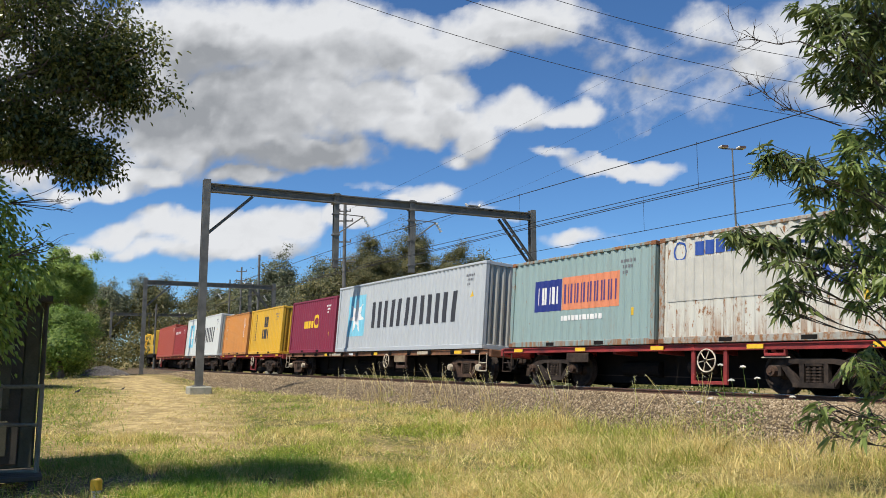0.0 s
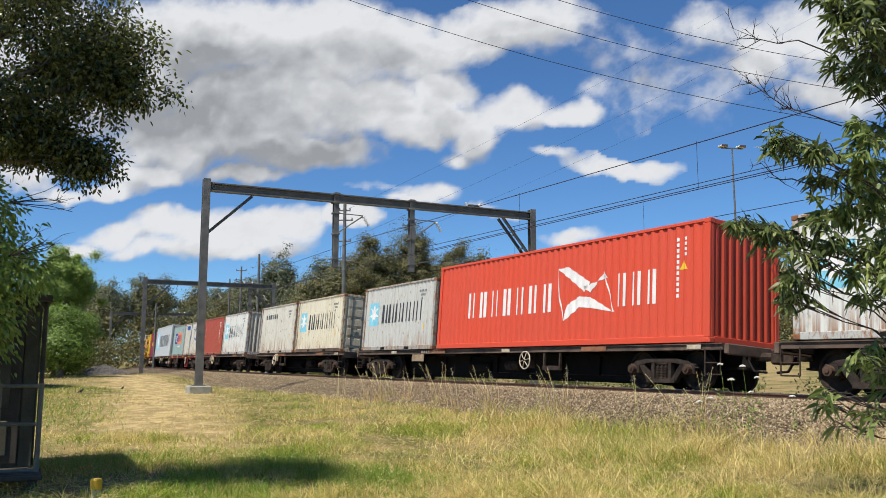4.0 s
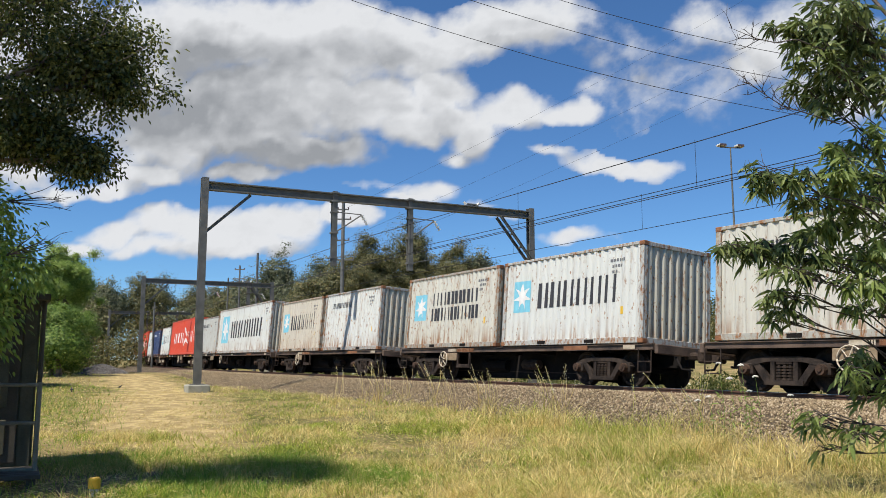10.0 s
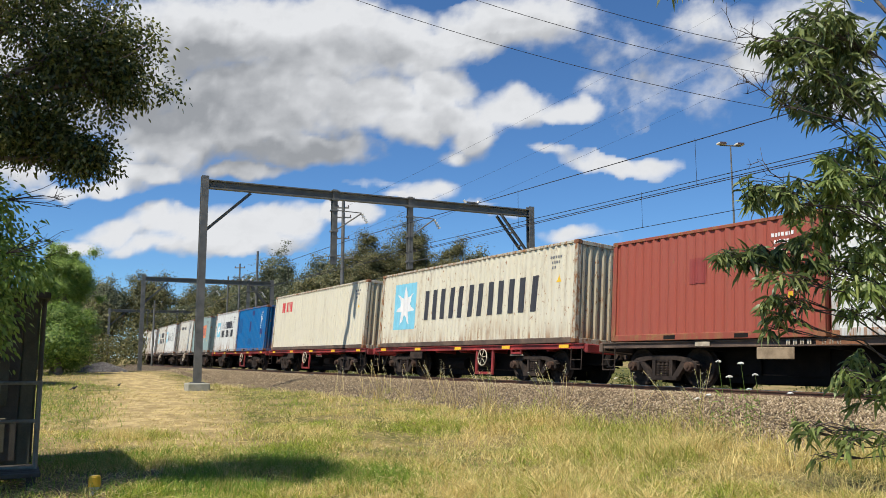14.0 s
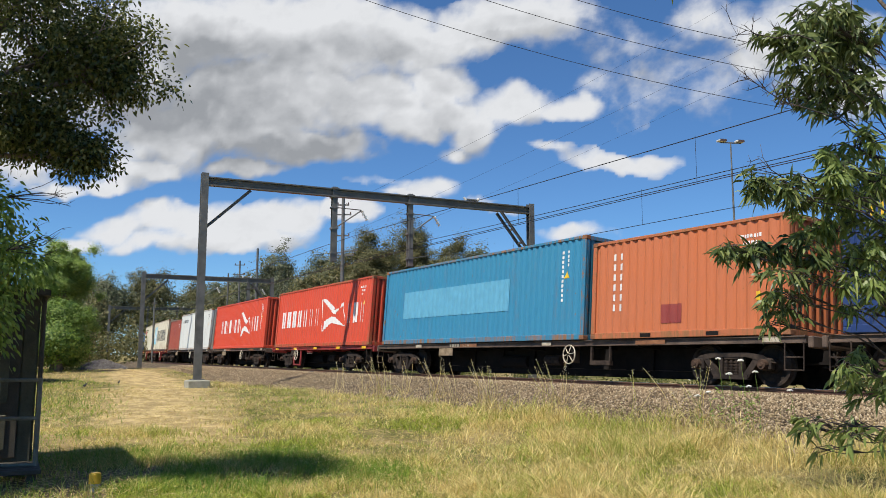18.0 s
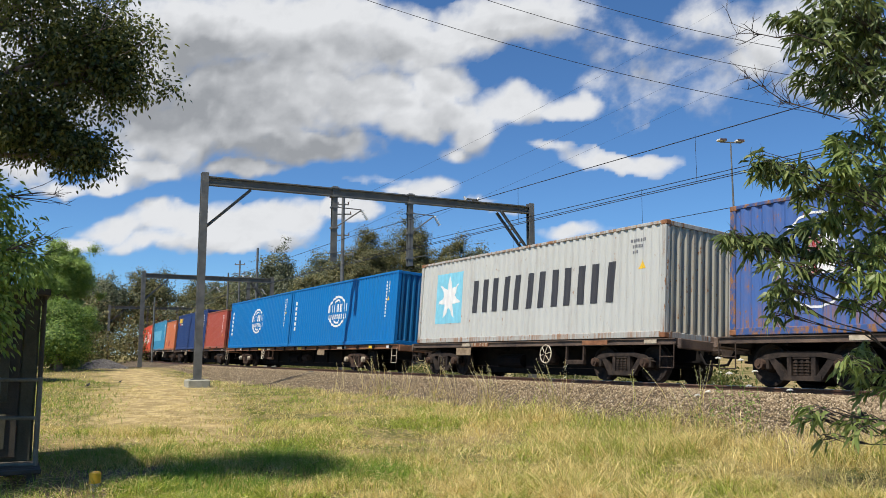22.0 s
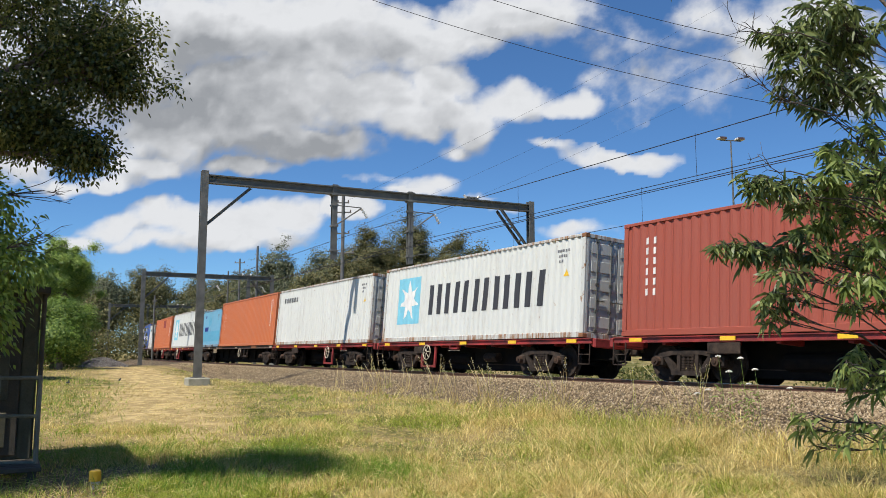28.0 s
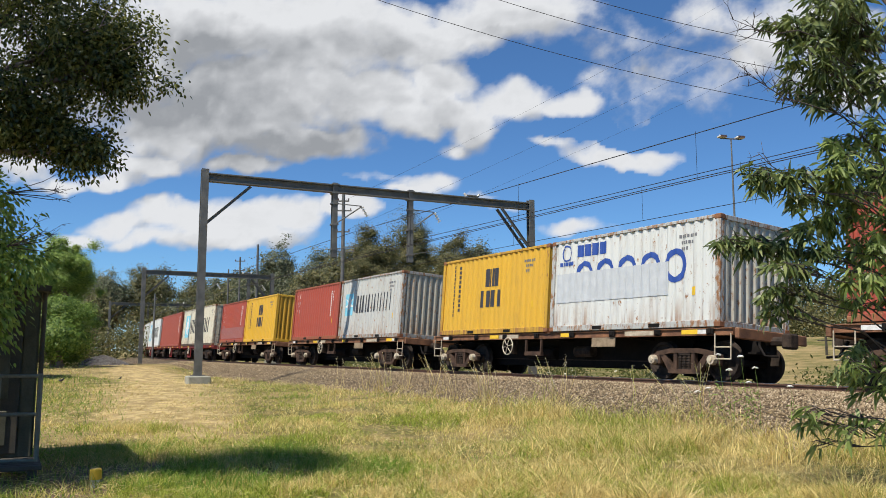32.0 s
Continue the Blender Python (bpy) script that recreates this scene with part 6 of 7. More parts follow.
far_tree(-18.6, 90, 14.2, 2.8, LEAF_GREY, "open grey-green gum tree with gaps", 31, count=3600, clump=0.5, droop=0.5)
far_tree(-14.0, 95, 14.4, 2.9, LEAF_GREY, "open grey-green gum tree with gaps", 32, count=3400, clump=0.5, droop=0.5)
far_tree(-15.8, 86, 10.0, 3.2, LEAF_GREY, "leafy grey-green tree behind the railway", 33, count=5200)
far_tree(-11.0, 90, 10.8, 3.4, LEAF_OLIVE, "olive-green tree behind the railway", 34, count=5200)
far_tree(-22.6, 96, 10.5, 3.2, LEAF_GREY, "grey-green gum tree behind the railway", 35, count=4200)
far_tree(-24.5, 104, 12.2, 3.4, LEAF_OLIVE, "olive gum tree behind the railway", 36, count=4200)
for k, (x, y, top, sp, leaf) in enumerate(((-28, 112, 12.2, 4.0, LEAF_OLIVE), (-33, 124, 13.2, 4.2, LEAF_GREY), (-38.5, 128, 13.6, 4.4, LEAF_OLIVE), (-44, 122, 14.3, 4.4, LEAF_OLIVE), (-49, 118, 13.0, 4.2, LEAF_GREY),
                                           (-53, 122, 13.2, 4.6, LEAF_OLIVE), (-47, 110, 9.5, 3.6, LEAF_OLIVE), (-36, 112, 9.0, 3.4, LEAF_GREY), (-30, 104, 8.0, 3.0, LEAF_OLIVE), (-58, 126, 13, 4.5, LEAF_GREY))):
    far_tree(x, y, top, sp, leaf, "distant gum tree along the line", 40 + k, count=4600, size=0.36, clump=0.7)
# the leafy trees on the path's left
far_tree(-22.4, 48, 8.8, 2.7, LEAF_BRIGHT, "full round bright green tree", 61, [((0, 0, 5.2), (2.4, 2.4, 2.6)), ((-0.8, 0, 2.0), (2.8, 2.0, 1.9))], count=34000, size=0.115, clump=0.30)
far_tree(-19.4, 41, 4.4, 1.7, LEAF_ROUND, "dark green bush at the edge of the path", 62, [((0, 0, 2.3), (1.7, 1.6, 1.6)), ((0, 0, 0.9), (2.0, 1.6, 0.9))], count=14000, size=0.11, clump=0.35, kind="bush")
far_tree(-22.5, 44, 4.2, 2.6, LEAF_BRIGHT, "green bush at the edge of the path", 63, count=11000, size=0.12, kind="bush")
far_tree(-17.9, 33, 3.9, 1.5, LEAF_OLIVE, "olive-green shrub beyond the hut", 64, [((0, 0, 2.2), (1.5, 1.5, 1.3)), ((0, 0, 1.0), (1.8, 1.5, 0.9))], count=8000, size=0.14, clump=0.4)
far_tree(-18.7, 40.0, 3.0, 1.1, LEAF_ROUND, "low dark green bush", 65, count=3600, size=0.15, kind="bush")
far_tree(-30, 58, 6.6, 2.6, LEAF_OLIVE, "olive tree beside the line", 67, count=4600)


def woodland():
    """The far wooded rise that closes the view beyond the line."""
    r = np.random.default_rng(99)
    root = empty("woodland")
    tagged(root, "far belt of olive-green bush along the horizon", "woodland", kind="stuff")
    for k, (leaf, n, near, high) in enumerate(((LEAF_OLIVE, 120000, 118, 9.0), (LEAF_GREY, 90000, 140, 11.5), (LEAF_OLIVE, 80000, 108, 5.0))):
        c = 260
        a = r.uniform(-0.66, 0.75, c)
        d = near + r.uniform(-8, 22, c)
        cx, cy = d * np.sin(a), d * np.cos(a)
        cz = ground_height(cx, cy) + high * r.uniform(0.1, 0.72, c)
        w = r.integers(0, c, n)
        p = np.stack([cx, cy, cz], 1)[w] + r.normal(size=(n, 3)) * np.array([2.2, 1.6, 1.25]) * r.uniform(0.5, 1.0, (c, 1))[w]
        ob = link_mesh("foliage", quad_leaf_mesh("foliage", p, r.normal(size=(n, 3)), r.uniform(0.2, 0.45, n), r.uniform(0.15, 0.32, n)), leaf, root, "leafy mass of far trees")
        ob["kind"] = "stuff"


woodland()
# behind the train on the right, seen in the gaps
for k, (x, y, top, sp) in enumerate(((30, 52, 9.5, 3.0), (35, 58, 12, 3.6), (26, 66, 10, 3.0), (42, 56, 12, 4.0), (48, 48, 11, 4.0), (20, 92, 11, 4.0), (60, 40, 12, 4.5), (10, 100, 11.5, 4))):
    far_tree(x, y, top, sp, LEAF_GREY if k % 2 else LEAF_OLIVE, "grey-green tree beyond the field", 80 + k, count=3600, size=0.32, clump=0.6)


def house():
    x, y = 5.4, 64.0
    z = gz(x, y)
    root = empty("house", pose(x, y, z, 0, 0, 24))
    tagged(root, "long pale brick building with a low brown roof", "house")
    part("wall", boxed(-3.2, 3.2, -4, 4, -0.5, 5.0, bevel=0.02), WALL_BRICK, root)
    bm = bmesh.new()
    pts = [(-3.7, -4.6, 4.9), (3.7, -4.6, 4.9), (3.7, 4.6, 4.9), (-3.7, 4.6, 4.9), (-3.0, 0, 5.9), (3.0, 0, 5.9)]
    vs = [bm.verts.new(p) for p in pts]
    for q in ((0, 1, 5, 4), (1, 2, 5), (2, 3, 4, 5), (3, 0, 4), (3, 2, 1, 0)):
        bm.faces.new([vs[i] for i in q])
    part("roof", bm, ROOF_RED, root, "low brown tiled roof")
    for k in range(2):
        w = part("window", boxed(-2.4 + 2.9 * k, -0.9 + 2.9 * k, -4.06, -3.98, 1.6, 2.9, bevel=0.01), GLASS, root)
        part("window_frame", boxed(-2.5 + 2.9 * k, -0.8 + 2.9 * k, -4.05, -4.0, 1.5, 1.6), WHITE_POST, w)


house()


def scrub():
    """Low weeds and scrub on the far side of the tracks, added to darken under-wagon gaps."""
    r = np.random.default_rng(15)
    root = empty("scrub")
    tagged(root, "low dark green scrub added to darken beneath the train", "scrub", kind="stuff")
    c = 150
    ss, off = r.uniform(-12, 70, c), r.uniform(9.3, 11.5, c)
    cen = np.array([beside(a, b) for a, b in zip(ss, off)])
    cen[:, 2] = ground_height(cen[:, 0], cen[:, 1]) + r.uniform(0.0, 0.25, c)
    n = 20000
    w = r.integers(0, c, n)
    p = cen[w] + r.normal(size=(n, 3)) * np.array([0.38, 0.38, 0.22])
    ob = link_mesh("foliage", quad_leaf_mesh("foliage", p, r.normal(size=(n, 3)) + np.array([0, 0, 0.5]), r.uniform(0.08, 0.2, n), r.uniform(0.04, 0.09, n)), LEAF_DARK, root, "small dark leaves")
    ob["kind"] = "stuff"


scrub()


def far_fence():
    root = empty("fence")
    tagged(root, "dark picket fence across the field behind the railway", "fence")
    rail = bmesh.new()
    for s in range(-30, 26):
        p = beside(s * 0.9, 26)
        z = gz(p.x, p.y)
        part("picket", boxed(p.x - 0.05, p.x + 0.05, p.y - 0.05, p.y + 0.05, z - 0.2, z + 1.0), HUT_DARK, root)
    a, b = beside(-27, 26), beside(23, 26)
    rod(rail, (a.x, a.y, gz(a.x, a.y) + 0.8), (b.x, b.y, gz(b.x, b.y) + 0.8), 0.04)
    part("fence_rail", rail, HUT_DARK, root)


far_fence()


def overhang_tree():
    """The broad-leaved tree whose crown hangs in at the top left."""
    x, y = -7.22, 8.87
    root = empty("tree", pose(x, y, gz(x, y)))
    tagged(root, "dark glossy broad-leaved tree overhanging the hut", "tree")
    trunk = [Vector((0, 0, -0.2)), Vector((0.1, 0.1, 1.5)), Vector((0.3, 0.2, 2.8)), Vector((0.6, 0.35, 4.0)), Vector((0.9, 0.5, 5.4))]
    part("trunk", tube(bmesh.new(), trunk, [0.21, 0.18, 0.15, 0.11, 0.05], 10), BARK, root, "grey trunk")
    # Crowns 6 to 9, counted from 0, lie out of view, added to cast shade.
    crowns = (((2.57, 0.78, 5.3), (1.04, 1.13, 1.09)), ((2.0, 0.61, 4.43), (1.09, 1.04, 0.7)), ((3.22, 0.7, 5.1), (0.72, 0.45, 0.98)), ((0.87, 0.35, 5.69), (1.3, 1.3, 1.22)), ((2.91, 0.7, 3.99), (0.43, 0.43, 0.39)), ((2.26, 0.61, 6.21), (1.04, 1.04, 0.7)), ((0.65, -0.78, 4.64), (1.3, 1.04, 1.04)), ((1.3, -0.9, 7.0), (0.9, 0.6, 0.5)), ((2.5, -0.8, 7.0), (1.0, 0.6, 0.5)), ((-0.45, -2.0, 6.6), (0.85, 0.8, 0.5)), ((2.5, 0.65, 4.2), (0.66, 0.5, 0.42)))
    r = np.random.default_rng(3)
    bm = bmesh.new()
    for n, (c, rad) in enumerate(crowns):
        k = (150, 140, 104, 110, 44, 90, 124, 80, 80, 60, 70)[n]
        pts = clumps_in(c, rad, k, 300 + n, 0.15)
        away = (pts - np.array(c)) / np.array(rad)
        pts = np.array(c) + away / np.maximum(1.0, np.linalg.norm(away, axis=1, keepdims=True)) * np.array(rad)
        limb = [Vector(c).lerp(trunk[3], 0.35) + Vector(r.normal(size=3) * 0.12), Vector(c)]
        tube(bm, [trunk[3], trunk[3].lerp(limb[0], 0.5) + Vector(r.normal(size=3) * 0.1), *limb], [0.05, 0.04, 0.03, 0.012], 6)
        for p in pts[::4]:
            a = limb[0].lerp(limb[1], r.uniform(0, 0.9))
            b = Vector(p)
            w = [a.lerp(b, f) + Vector(r.normal(size=3) * 0.06) for f in (0.35, 0.7)]
            tube(bm, [a, *w, b], [0.014, 0.010, 0.007, 0.003], 5)
        count = k * 56
        which = r.integers(0, len(pts), count)
        j = r.normal(size=(count, 3)) * 0.088
        dirs = unit(j + r.normal(size=(count, 3)) * 0.12) + np.array([0, 0, -0.25])
        ob = link_mesh("foliage", leaf_mesh("foliage", pts[which] + j, dirs, r.uniform(0.046, 0.082, count), r.uniform(0.023, 0.037, count), 0.2), LEAF_DARK, root, "dense dark oval leaves")
        ob["kind"] = "stuff"
    part("branchwork", bm, BARK, root, "thin crooked branches")
    for u, v in ((-520, 196), (-515, 128)):
        a = ray_place(u, v, 9.3) - Vector((x, y, gz(x, y)))
        bm = bmesh.new()
        for k in range(7):
            e = Vector((r.uniform(0.12, 0.5), r.normal() * 0.12, r.uniform(-0.12, 0.22) + (0.12 if v < 150 else 0)))
            m = e * 0.5 + Vector((0, 0, r.normal() * 0.04))
            tube(bm, [Vector((-0.25, 0, 0)), m, e], [0.006, 0.004, 0.0015], 5)
            for _ in range(3):
                s = m.lerp(e, r.random())
                tube(bm, [s, s + Vector((r.uniform(0.02, 0.12), r.normal() * 0.03, r.uniform(-0.05, 0.10)))], [0.003, 0.001], 4)
        part("bare_twig", bm, DARK_BARK, root, "leafless crooked twigs", Matrix.Translation(a))


overhang_tree()


def vine_bush():
    """The leafy shrub that hangs over the hut."""
    x, y = -6.74, 9.5
    root = empty("shrub", pose(x, y, gz(x, y)))
    tagged(root, "bright green leafy shrub growing over the hut", "shrub")
    r = np.random.default_rng(9)
    bm = bmesh.new()
    for n, (c, rad, count) in enumerate((((1.25, 0.2, 2.75), (0.75, 0.9, 0.55), 5200), ((1.1, 0.0, 2.15), (0.7, 0.7, 0.5), 4200), ((0.6, 0.0, 3.2), (0.7, 0.8, 0.5), 3200), ((0.9, -0.3, 1.5), (0.45, 0.4, 0.5), 1500), ((0.7, -0.4, 0.9), (0.3, 0.3, 0.5), 500), ((1.15, 0.0, 3.4), (0.55, 0.6, 0.4), 2200))):
        pts = clumps_in(c, rad, 60, 500 + n, 0.2)
        for p in pts[::3]:
            tube(bm, [Vector((0.3, 0, 0.2)), Vector((0.5, 0, c[2] * 0.6)), Vector(p)], [0.03, 0.02, 0.004], 5)
        which = r.integers(0, len(pts), count)
        j = r.normal(size=(count, 3)) * 0.14
        ob = link_mesh("foliage", leaf_mesh("foliage", pts[which] + j, unit(j) + np.array([0, 0, -0.6]), r.uniform(0.05, 0.10, count), r.uniform(0.022, 0.04, count), 0.25), LEAF_BRIGHT if n < 3 or n == 5 else LEAF_ROUND, root, "small green leaves")
        ob["kind"] = "stuff"
    part("stems", bm, BARK, root)


vine_bush()

SWAYING = []


def gum_tree():
    """The young gum close by on the right: drooping narrow leaves on thin branches that sway in the wind."""
    base = Vector((3.02, 4.7, 0))
    root = empty("gum_tree", pose(base.x, base.y, gz(base.x, base.y)))
    tagged(root, "young gum tree with long drooping leaves, swaying in the wind", "tree")
    trunk = [Vector((-0.25, 0, -0.2)), Vector((-0.2, 0, 1.2)), Vector((-0.12, -0.05, 2.2)), Vector((-0.05, -0.05, 3.3)), Vector((0.0, -0.1, 4.8))]
    part("trunk", tube(bmesh.new(), trunk, [0.09, 0.075, 0.06, 0.045, 0.02], 8), BARK, root, "slender grey trunk")
    r = np.random.default_rng(12)
    # leafy clumps: thousandths right of and above the level line ahead, metres ahead, half width in thousandths, leaves
    plan = [(512, 430, 4.5, 54, 560), (545, 438, 4.4, 44, 380), (492, 452, 4.4, 40, 320), (466, 420, 4.35, 30, 300), (474, 388, 4.3, 30, 280), (536, 384, 4.6, 48, 500), (500, 358, 4.4, 32, 300), (450, 440, 4.3, 22, 130), (540, 336, 4.5, 36, 280), (462, 356, 4.3, 16, 90),
            (478, 332, 4.35, 14, 70), (512, 268, 4.5, 32, 240), (484, 250, 4.35, 20, 120), (474, 222, 4.3, 26, 180), (534, 222, 4.5, 40, 360), (500, 186, 4.4, 34, 280), (472, 176, 4.3, 24, 150), (540, 152, 4.5, 38, 320), (508, 138, 4.4, 28, 200),
            (384, 246, 4.1, 12, 60), (388, 226, 4.1, 16, 90), (408, 240, 4.15, 16, 90), (418, 222, 4.2, 14, 80), (438, 236, 4.2, 12, 60), (448, 208, 4.25, 18, 100),
            (342, 146, 4.05, 8, 34), (356, 147, 4.1, 11, 54), (374, 140, 4.1, 15, 84), (392, 148, 4.15, 15, 80), (412, 138, 4.15, 18, 110), (436, 146, 4.2, 18, 110), (456, 126, 4.25, 20, 130),
            (402, 112, 4.1, 13, 64), (398, 86, 4.1, 14, 74), (410, 64, 4.1, 12, 56), (426, 84, 4.15, 12, 54), (398, 50, 4.1, 7, 22), (440, 104, 4.2, 12, 54), (484, 104, 4.3, 18, 90), (516, 96, 4.4, 22, 130), (540, 74, 4.5, 20, 110), (496, 66, 4.3, 14, 50),
            (504, 2, 4.4, 24, 120), (536, -20, 4.5, 30, 160), (484, -8, 4.3, 15, 50), (516, -34, 4.4, 18, 70), (432, -64, 4.2, 10, 24), (452, -74, 4.2, 14, 38), (474, -84, 4.25, 12, 30), (456, -100, 4.2, 8, 14), (500, -72, 4.3, 16, 44), (528, -86, 4.3, 14, 36),
            (556, 400, 5.6, 46, 440), (548, 230, 5.6, 42, 360), (552, 120, 5.5, 36, 280)]
    single = finish_leaf()
    left = 290
    ground = gz(base.x, base.y)
    for n, (u, v, depth, wide, count) in enumerate(plan):
        spread = wide * depth / 1000
        count = int(count * (0.62 if v > 300 else 0.78))
        tip = ray_place(u + 10, v, depth) - Vector((base.x, base.y, ground))
        tip.y += r.uniform(-0.12, 0.12)
        foot = max(0.7, tip.z - (0.95 if v > 300 else 0.5) - 0.25 * r.random())
        k = min(3, int(foot / 1.1))
        a = trunk[k].lerp(trunk[k + 1], (foot - trunk[k].z) / (trunk[k + 1].z - trunk[k].z))
        span = tip - a
        # Right-hand and lowest clumps take the brighter leaf colour, painted as if sunlit.
        low = v < 0 or (u > 465 and v < 275)
        bm = bmesh.new()
        # the branch climbs, then arches over and droops to its tip
        pts = [span * f + Vector((0.10 * math.sin(f * math.pi), 0, 0.16 * math.sin(f * math.pi) ** 2 + 0.05 * r.normal() * f * (1 - f))) for f in (0, 0.2, 0.4, 0.6, 0.75, 0.88, 1.0)]
        tube(bm, pts, [0.006, 0.005, 0.0045, 0.004, 0.003, 0.0022, 0.0012], 6)
        spots, aims = [], []
        for k in range(max(6, count // 13)):
            f = r.uniform(0.0, 1.0)
            s = pts[4].lerp(pts[5], f * 2) if f < 0.5 else pts[5].lerp(pts[6], f * 2 - 1)
            e = span + Vector(unit(r.normal(size=3)) * spread * r.uniform(0.3, 1.0) ** 0.7 * np.array([1.05, 1.1, 0.95])) + Vector((-0.02, 0, -0.015))
            mid = s.lerp(e, 0.55) + Vector((0, 0, 0.03))
            tube(bm, [s, mid, e], [0.0035, 0.0024, 0.0012], 4)
            for q in (0.3, 0.5, 0.66, 0.8, 0.9, 0.97, 1.0, 1.0):
                spots.append(s.lerp(mid, q / 0.55) if q < 0.55 else mid.lerp(e, (q - 0.55) / 0.45))
                aims.append((e - mid).normalized())
        br = part("branch", bm, DARK_BARK, root, "thin branch with drooping leaves", Matrix.Translation(a))
        spots, aims = np.array(spots), np.array(aims)
        which = r.integers(0, len(spots), count)
        j = r.normal(size=(count, 3)) * 0.006
        out = r.normal(size=(count, 3)) * np.array([1, 1, 0.6])
        dirs = unit(out) * 0.85 + aims[which] * 0.5 + np.array([-0.06, 0, -0.38])
        ob = link_mesh("foliage", leaf_mesh("foliage", spots[which] + j, dirs, r.uniform(0.055, 0.11, count), r.uniform(0.0135, 0.022, count), 0.28), LEAF_GUM_LIT if low else LEAF_GUM, br, "narrow green gum leaves")
        ob["kind"] = "stuff"
        for k in range(10):
            if left <= 0:
                break
            left -= 1
            w = int(r.integers(0, len(spots)))
            d = Vector(unit(r.normal(size=3)) * 0.85 + aims[w] * 0.5 + np.array([-0.1, -0.1, -0.38]))
            m = Matrix.Translation(spots[w]) @ d.to_track_quat("X", "Z").to_matrix().to_4x4() @ Matrix.Rotation(r.uniform(0, 6.28), 4, "X") @ Matrix.Scale(r.uniform(0.55, 0.95), 4)
            link_mesh("leaf", single, LEAF_GUM_LIT if low else LEAF_GUM, br, "", m)
        SWAYING.append((br, a, n, float(np.interp(v, [-100, 0, 140, 233, 400], [0.45, 0.3, 0.25, 0.5, 1.0])) * depth / max(0.7, span.z)))
    # the crown above
    a = Vector((0.0, -0.1, 4.6))
    bm, spots, aims = bmesh.new(), [], []
    for k in range(9):
        e = ray_place(r.uniform(262, 372), 500 + 20 * r.random(), 4.5 + r.normal() * 0.12) - Vector((base.x, base.y, ground)) - a
        mid = e * 0.6 + Vector((0.1, 0, 0.28))
        tube(bm, [Vector((0, 0, 0)), e * 0.3 + Vector((0.05, 0, 0.22)), mid, e], [0.012, 0.009, 0.006, 0.002], 5)
        for q in np.linspace(0.25, 1.0, 12):
            spots.append(mid.lerp(e, q))
            aims.append((e - mid).normalized())
    hang = part("branch", bm, BARK, root, "high drooping branch", Matrix.Translation(a))
    spots, aims = np.array(spots), np.array(aims)
    which = r.integers(0, len(spots), 520)
    dirs = unit(r.normal(size=(520, 3))) * 0.7 + aims[which] * 0.4 + np.array([0, 0, -0.6])
    ob = link_mesh("foliage", leaf_mesh("foliage", spots[which], dirs, r.uniform(0.05, 0.10, 520), r.uniform(0.011, 0.018, 520), 0.28), LEAF_GUM, hang)
    ob["kind"] = "stuff"
    SWAYING.append((hang, a, 70, 3.4))
    # Both clumps lie out of view; the second is added to shade the ground.
    for c, rad, count in (((0.5, 0.2, 5.5), (0.8, 0.8, 0.7), 900), ((-0.6, 2.6, 6.1), (1.0, 0.8, 0.6), 2600)):
        pts = clumps_in(c, rad, 60, 640, 0.2)
        bm = bmesh.new()
        for p in pts[::12]:
            tube(bm, [trunk[3], trunk[4].lerp(Vector(p), 0.5), Vector(p)], [0.014, 0.008, 0.003], 5)
        high = part("branch", bm, BARK, root, "high branch of unseen leaves")
        which = r.integers(0, len(pts), count)
        j = r.normal(size=(count, 3)) * 0.16
        ob = link_mesh("foliage", leaf_mesh("foliage", pts[which] + j, unit(r.normal(size=(count, 3))) + np.array([0, 0, -0.8]), r.uniform(0.09, 0.15, count), r.uniform(0.016, 0.026, count), 0.3), LEAF_GUM, high)
        ob["kind"] = "stuff"
    # long bare twigs that fork out of the upper mass
    for n, (u, v, du, dv, count) in enumerate(((462, 310, -96, 62, 20), (455, 408, -86, 16, 10), (436, 226, -40, 22, 4))):
        a = ray_place(u, v, 4.15) - Vector((base.x, base.y, ground))
        far = Vector((du, 0, dv)) * 0.00415
        bm = bmesh.new()
        arm = [Vector((0.22, 0.10, -0.03)), Vector((0, 0, 0)), far * 0.3 + Vector((0, 0.02, -0.03)), far * 0.6 + Vector((0, 0, -0.035)), far]
        tube(bm, arm, [0.004, 0.0035, 0.003, 0.0022, 0.001], 5)
        for k in range(count):
            f = r.uniform(1.2, 4.0)
            i = min(3, int(f))
            s = arm[i].lerp(arm[i + 1], f - i)
            e = s + Vector((r.normal() * 0.07 - 0.03, r.normal() * 0.05, r.uniform(-0.06, 0.16)))
            mid = s.lerp(e, 0.5) + Vector((-0.015, 0, r.normal() * 0.012))
            tube(bm, [s, mid, e], [0.0026, 0.0018, 0.0008], 4)
            for _ in range(2):
                tube(bm, [mid, mid + Vector((-r.uniform(-0.02, 0.05), r.normal() * 0.02, r.uniform(-0.01, 0.06)))], [0.0014, 0.0007], 4)
        tw = part("bare_twig", bm, DARK_BARK, root, "leafless grey twigs", Matrix.Translation(a))
        SWAYING.append((tw, a, 40 + n, 0.4))


def finish_leaf():
    bm = bmesh.new()
    rows = [(0, 0.0015, 0), (0.025, 0.007, 0.002), (0.06, 0.0095, 0.003), (0.095, 0.006, -0.002), (0.125, 0.0008, -0.012)]
    ring_ = []
    for x, w, z in rows:
        ring_.append([bm.verts.new((x, -w, z + w * 0.3)), bm.verts.new((x, 0, z)), bm.verts.new((x, w, z + w * 0.3))])
    for a, b in zip(ring_, ring_[1:]):
        for k in (0, 1):
            bm.faces.new((a[k], a[k + 1], b[k + 1], b[k]))
    return finish(bm, "leaf")


gum_tree()


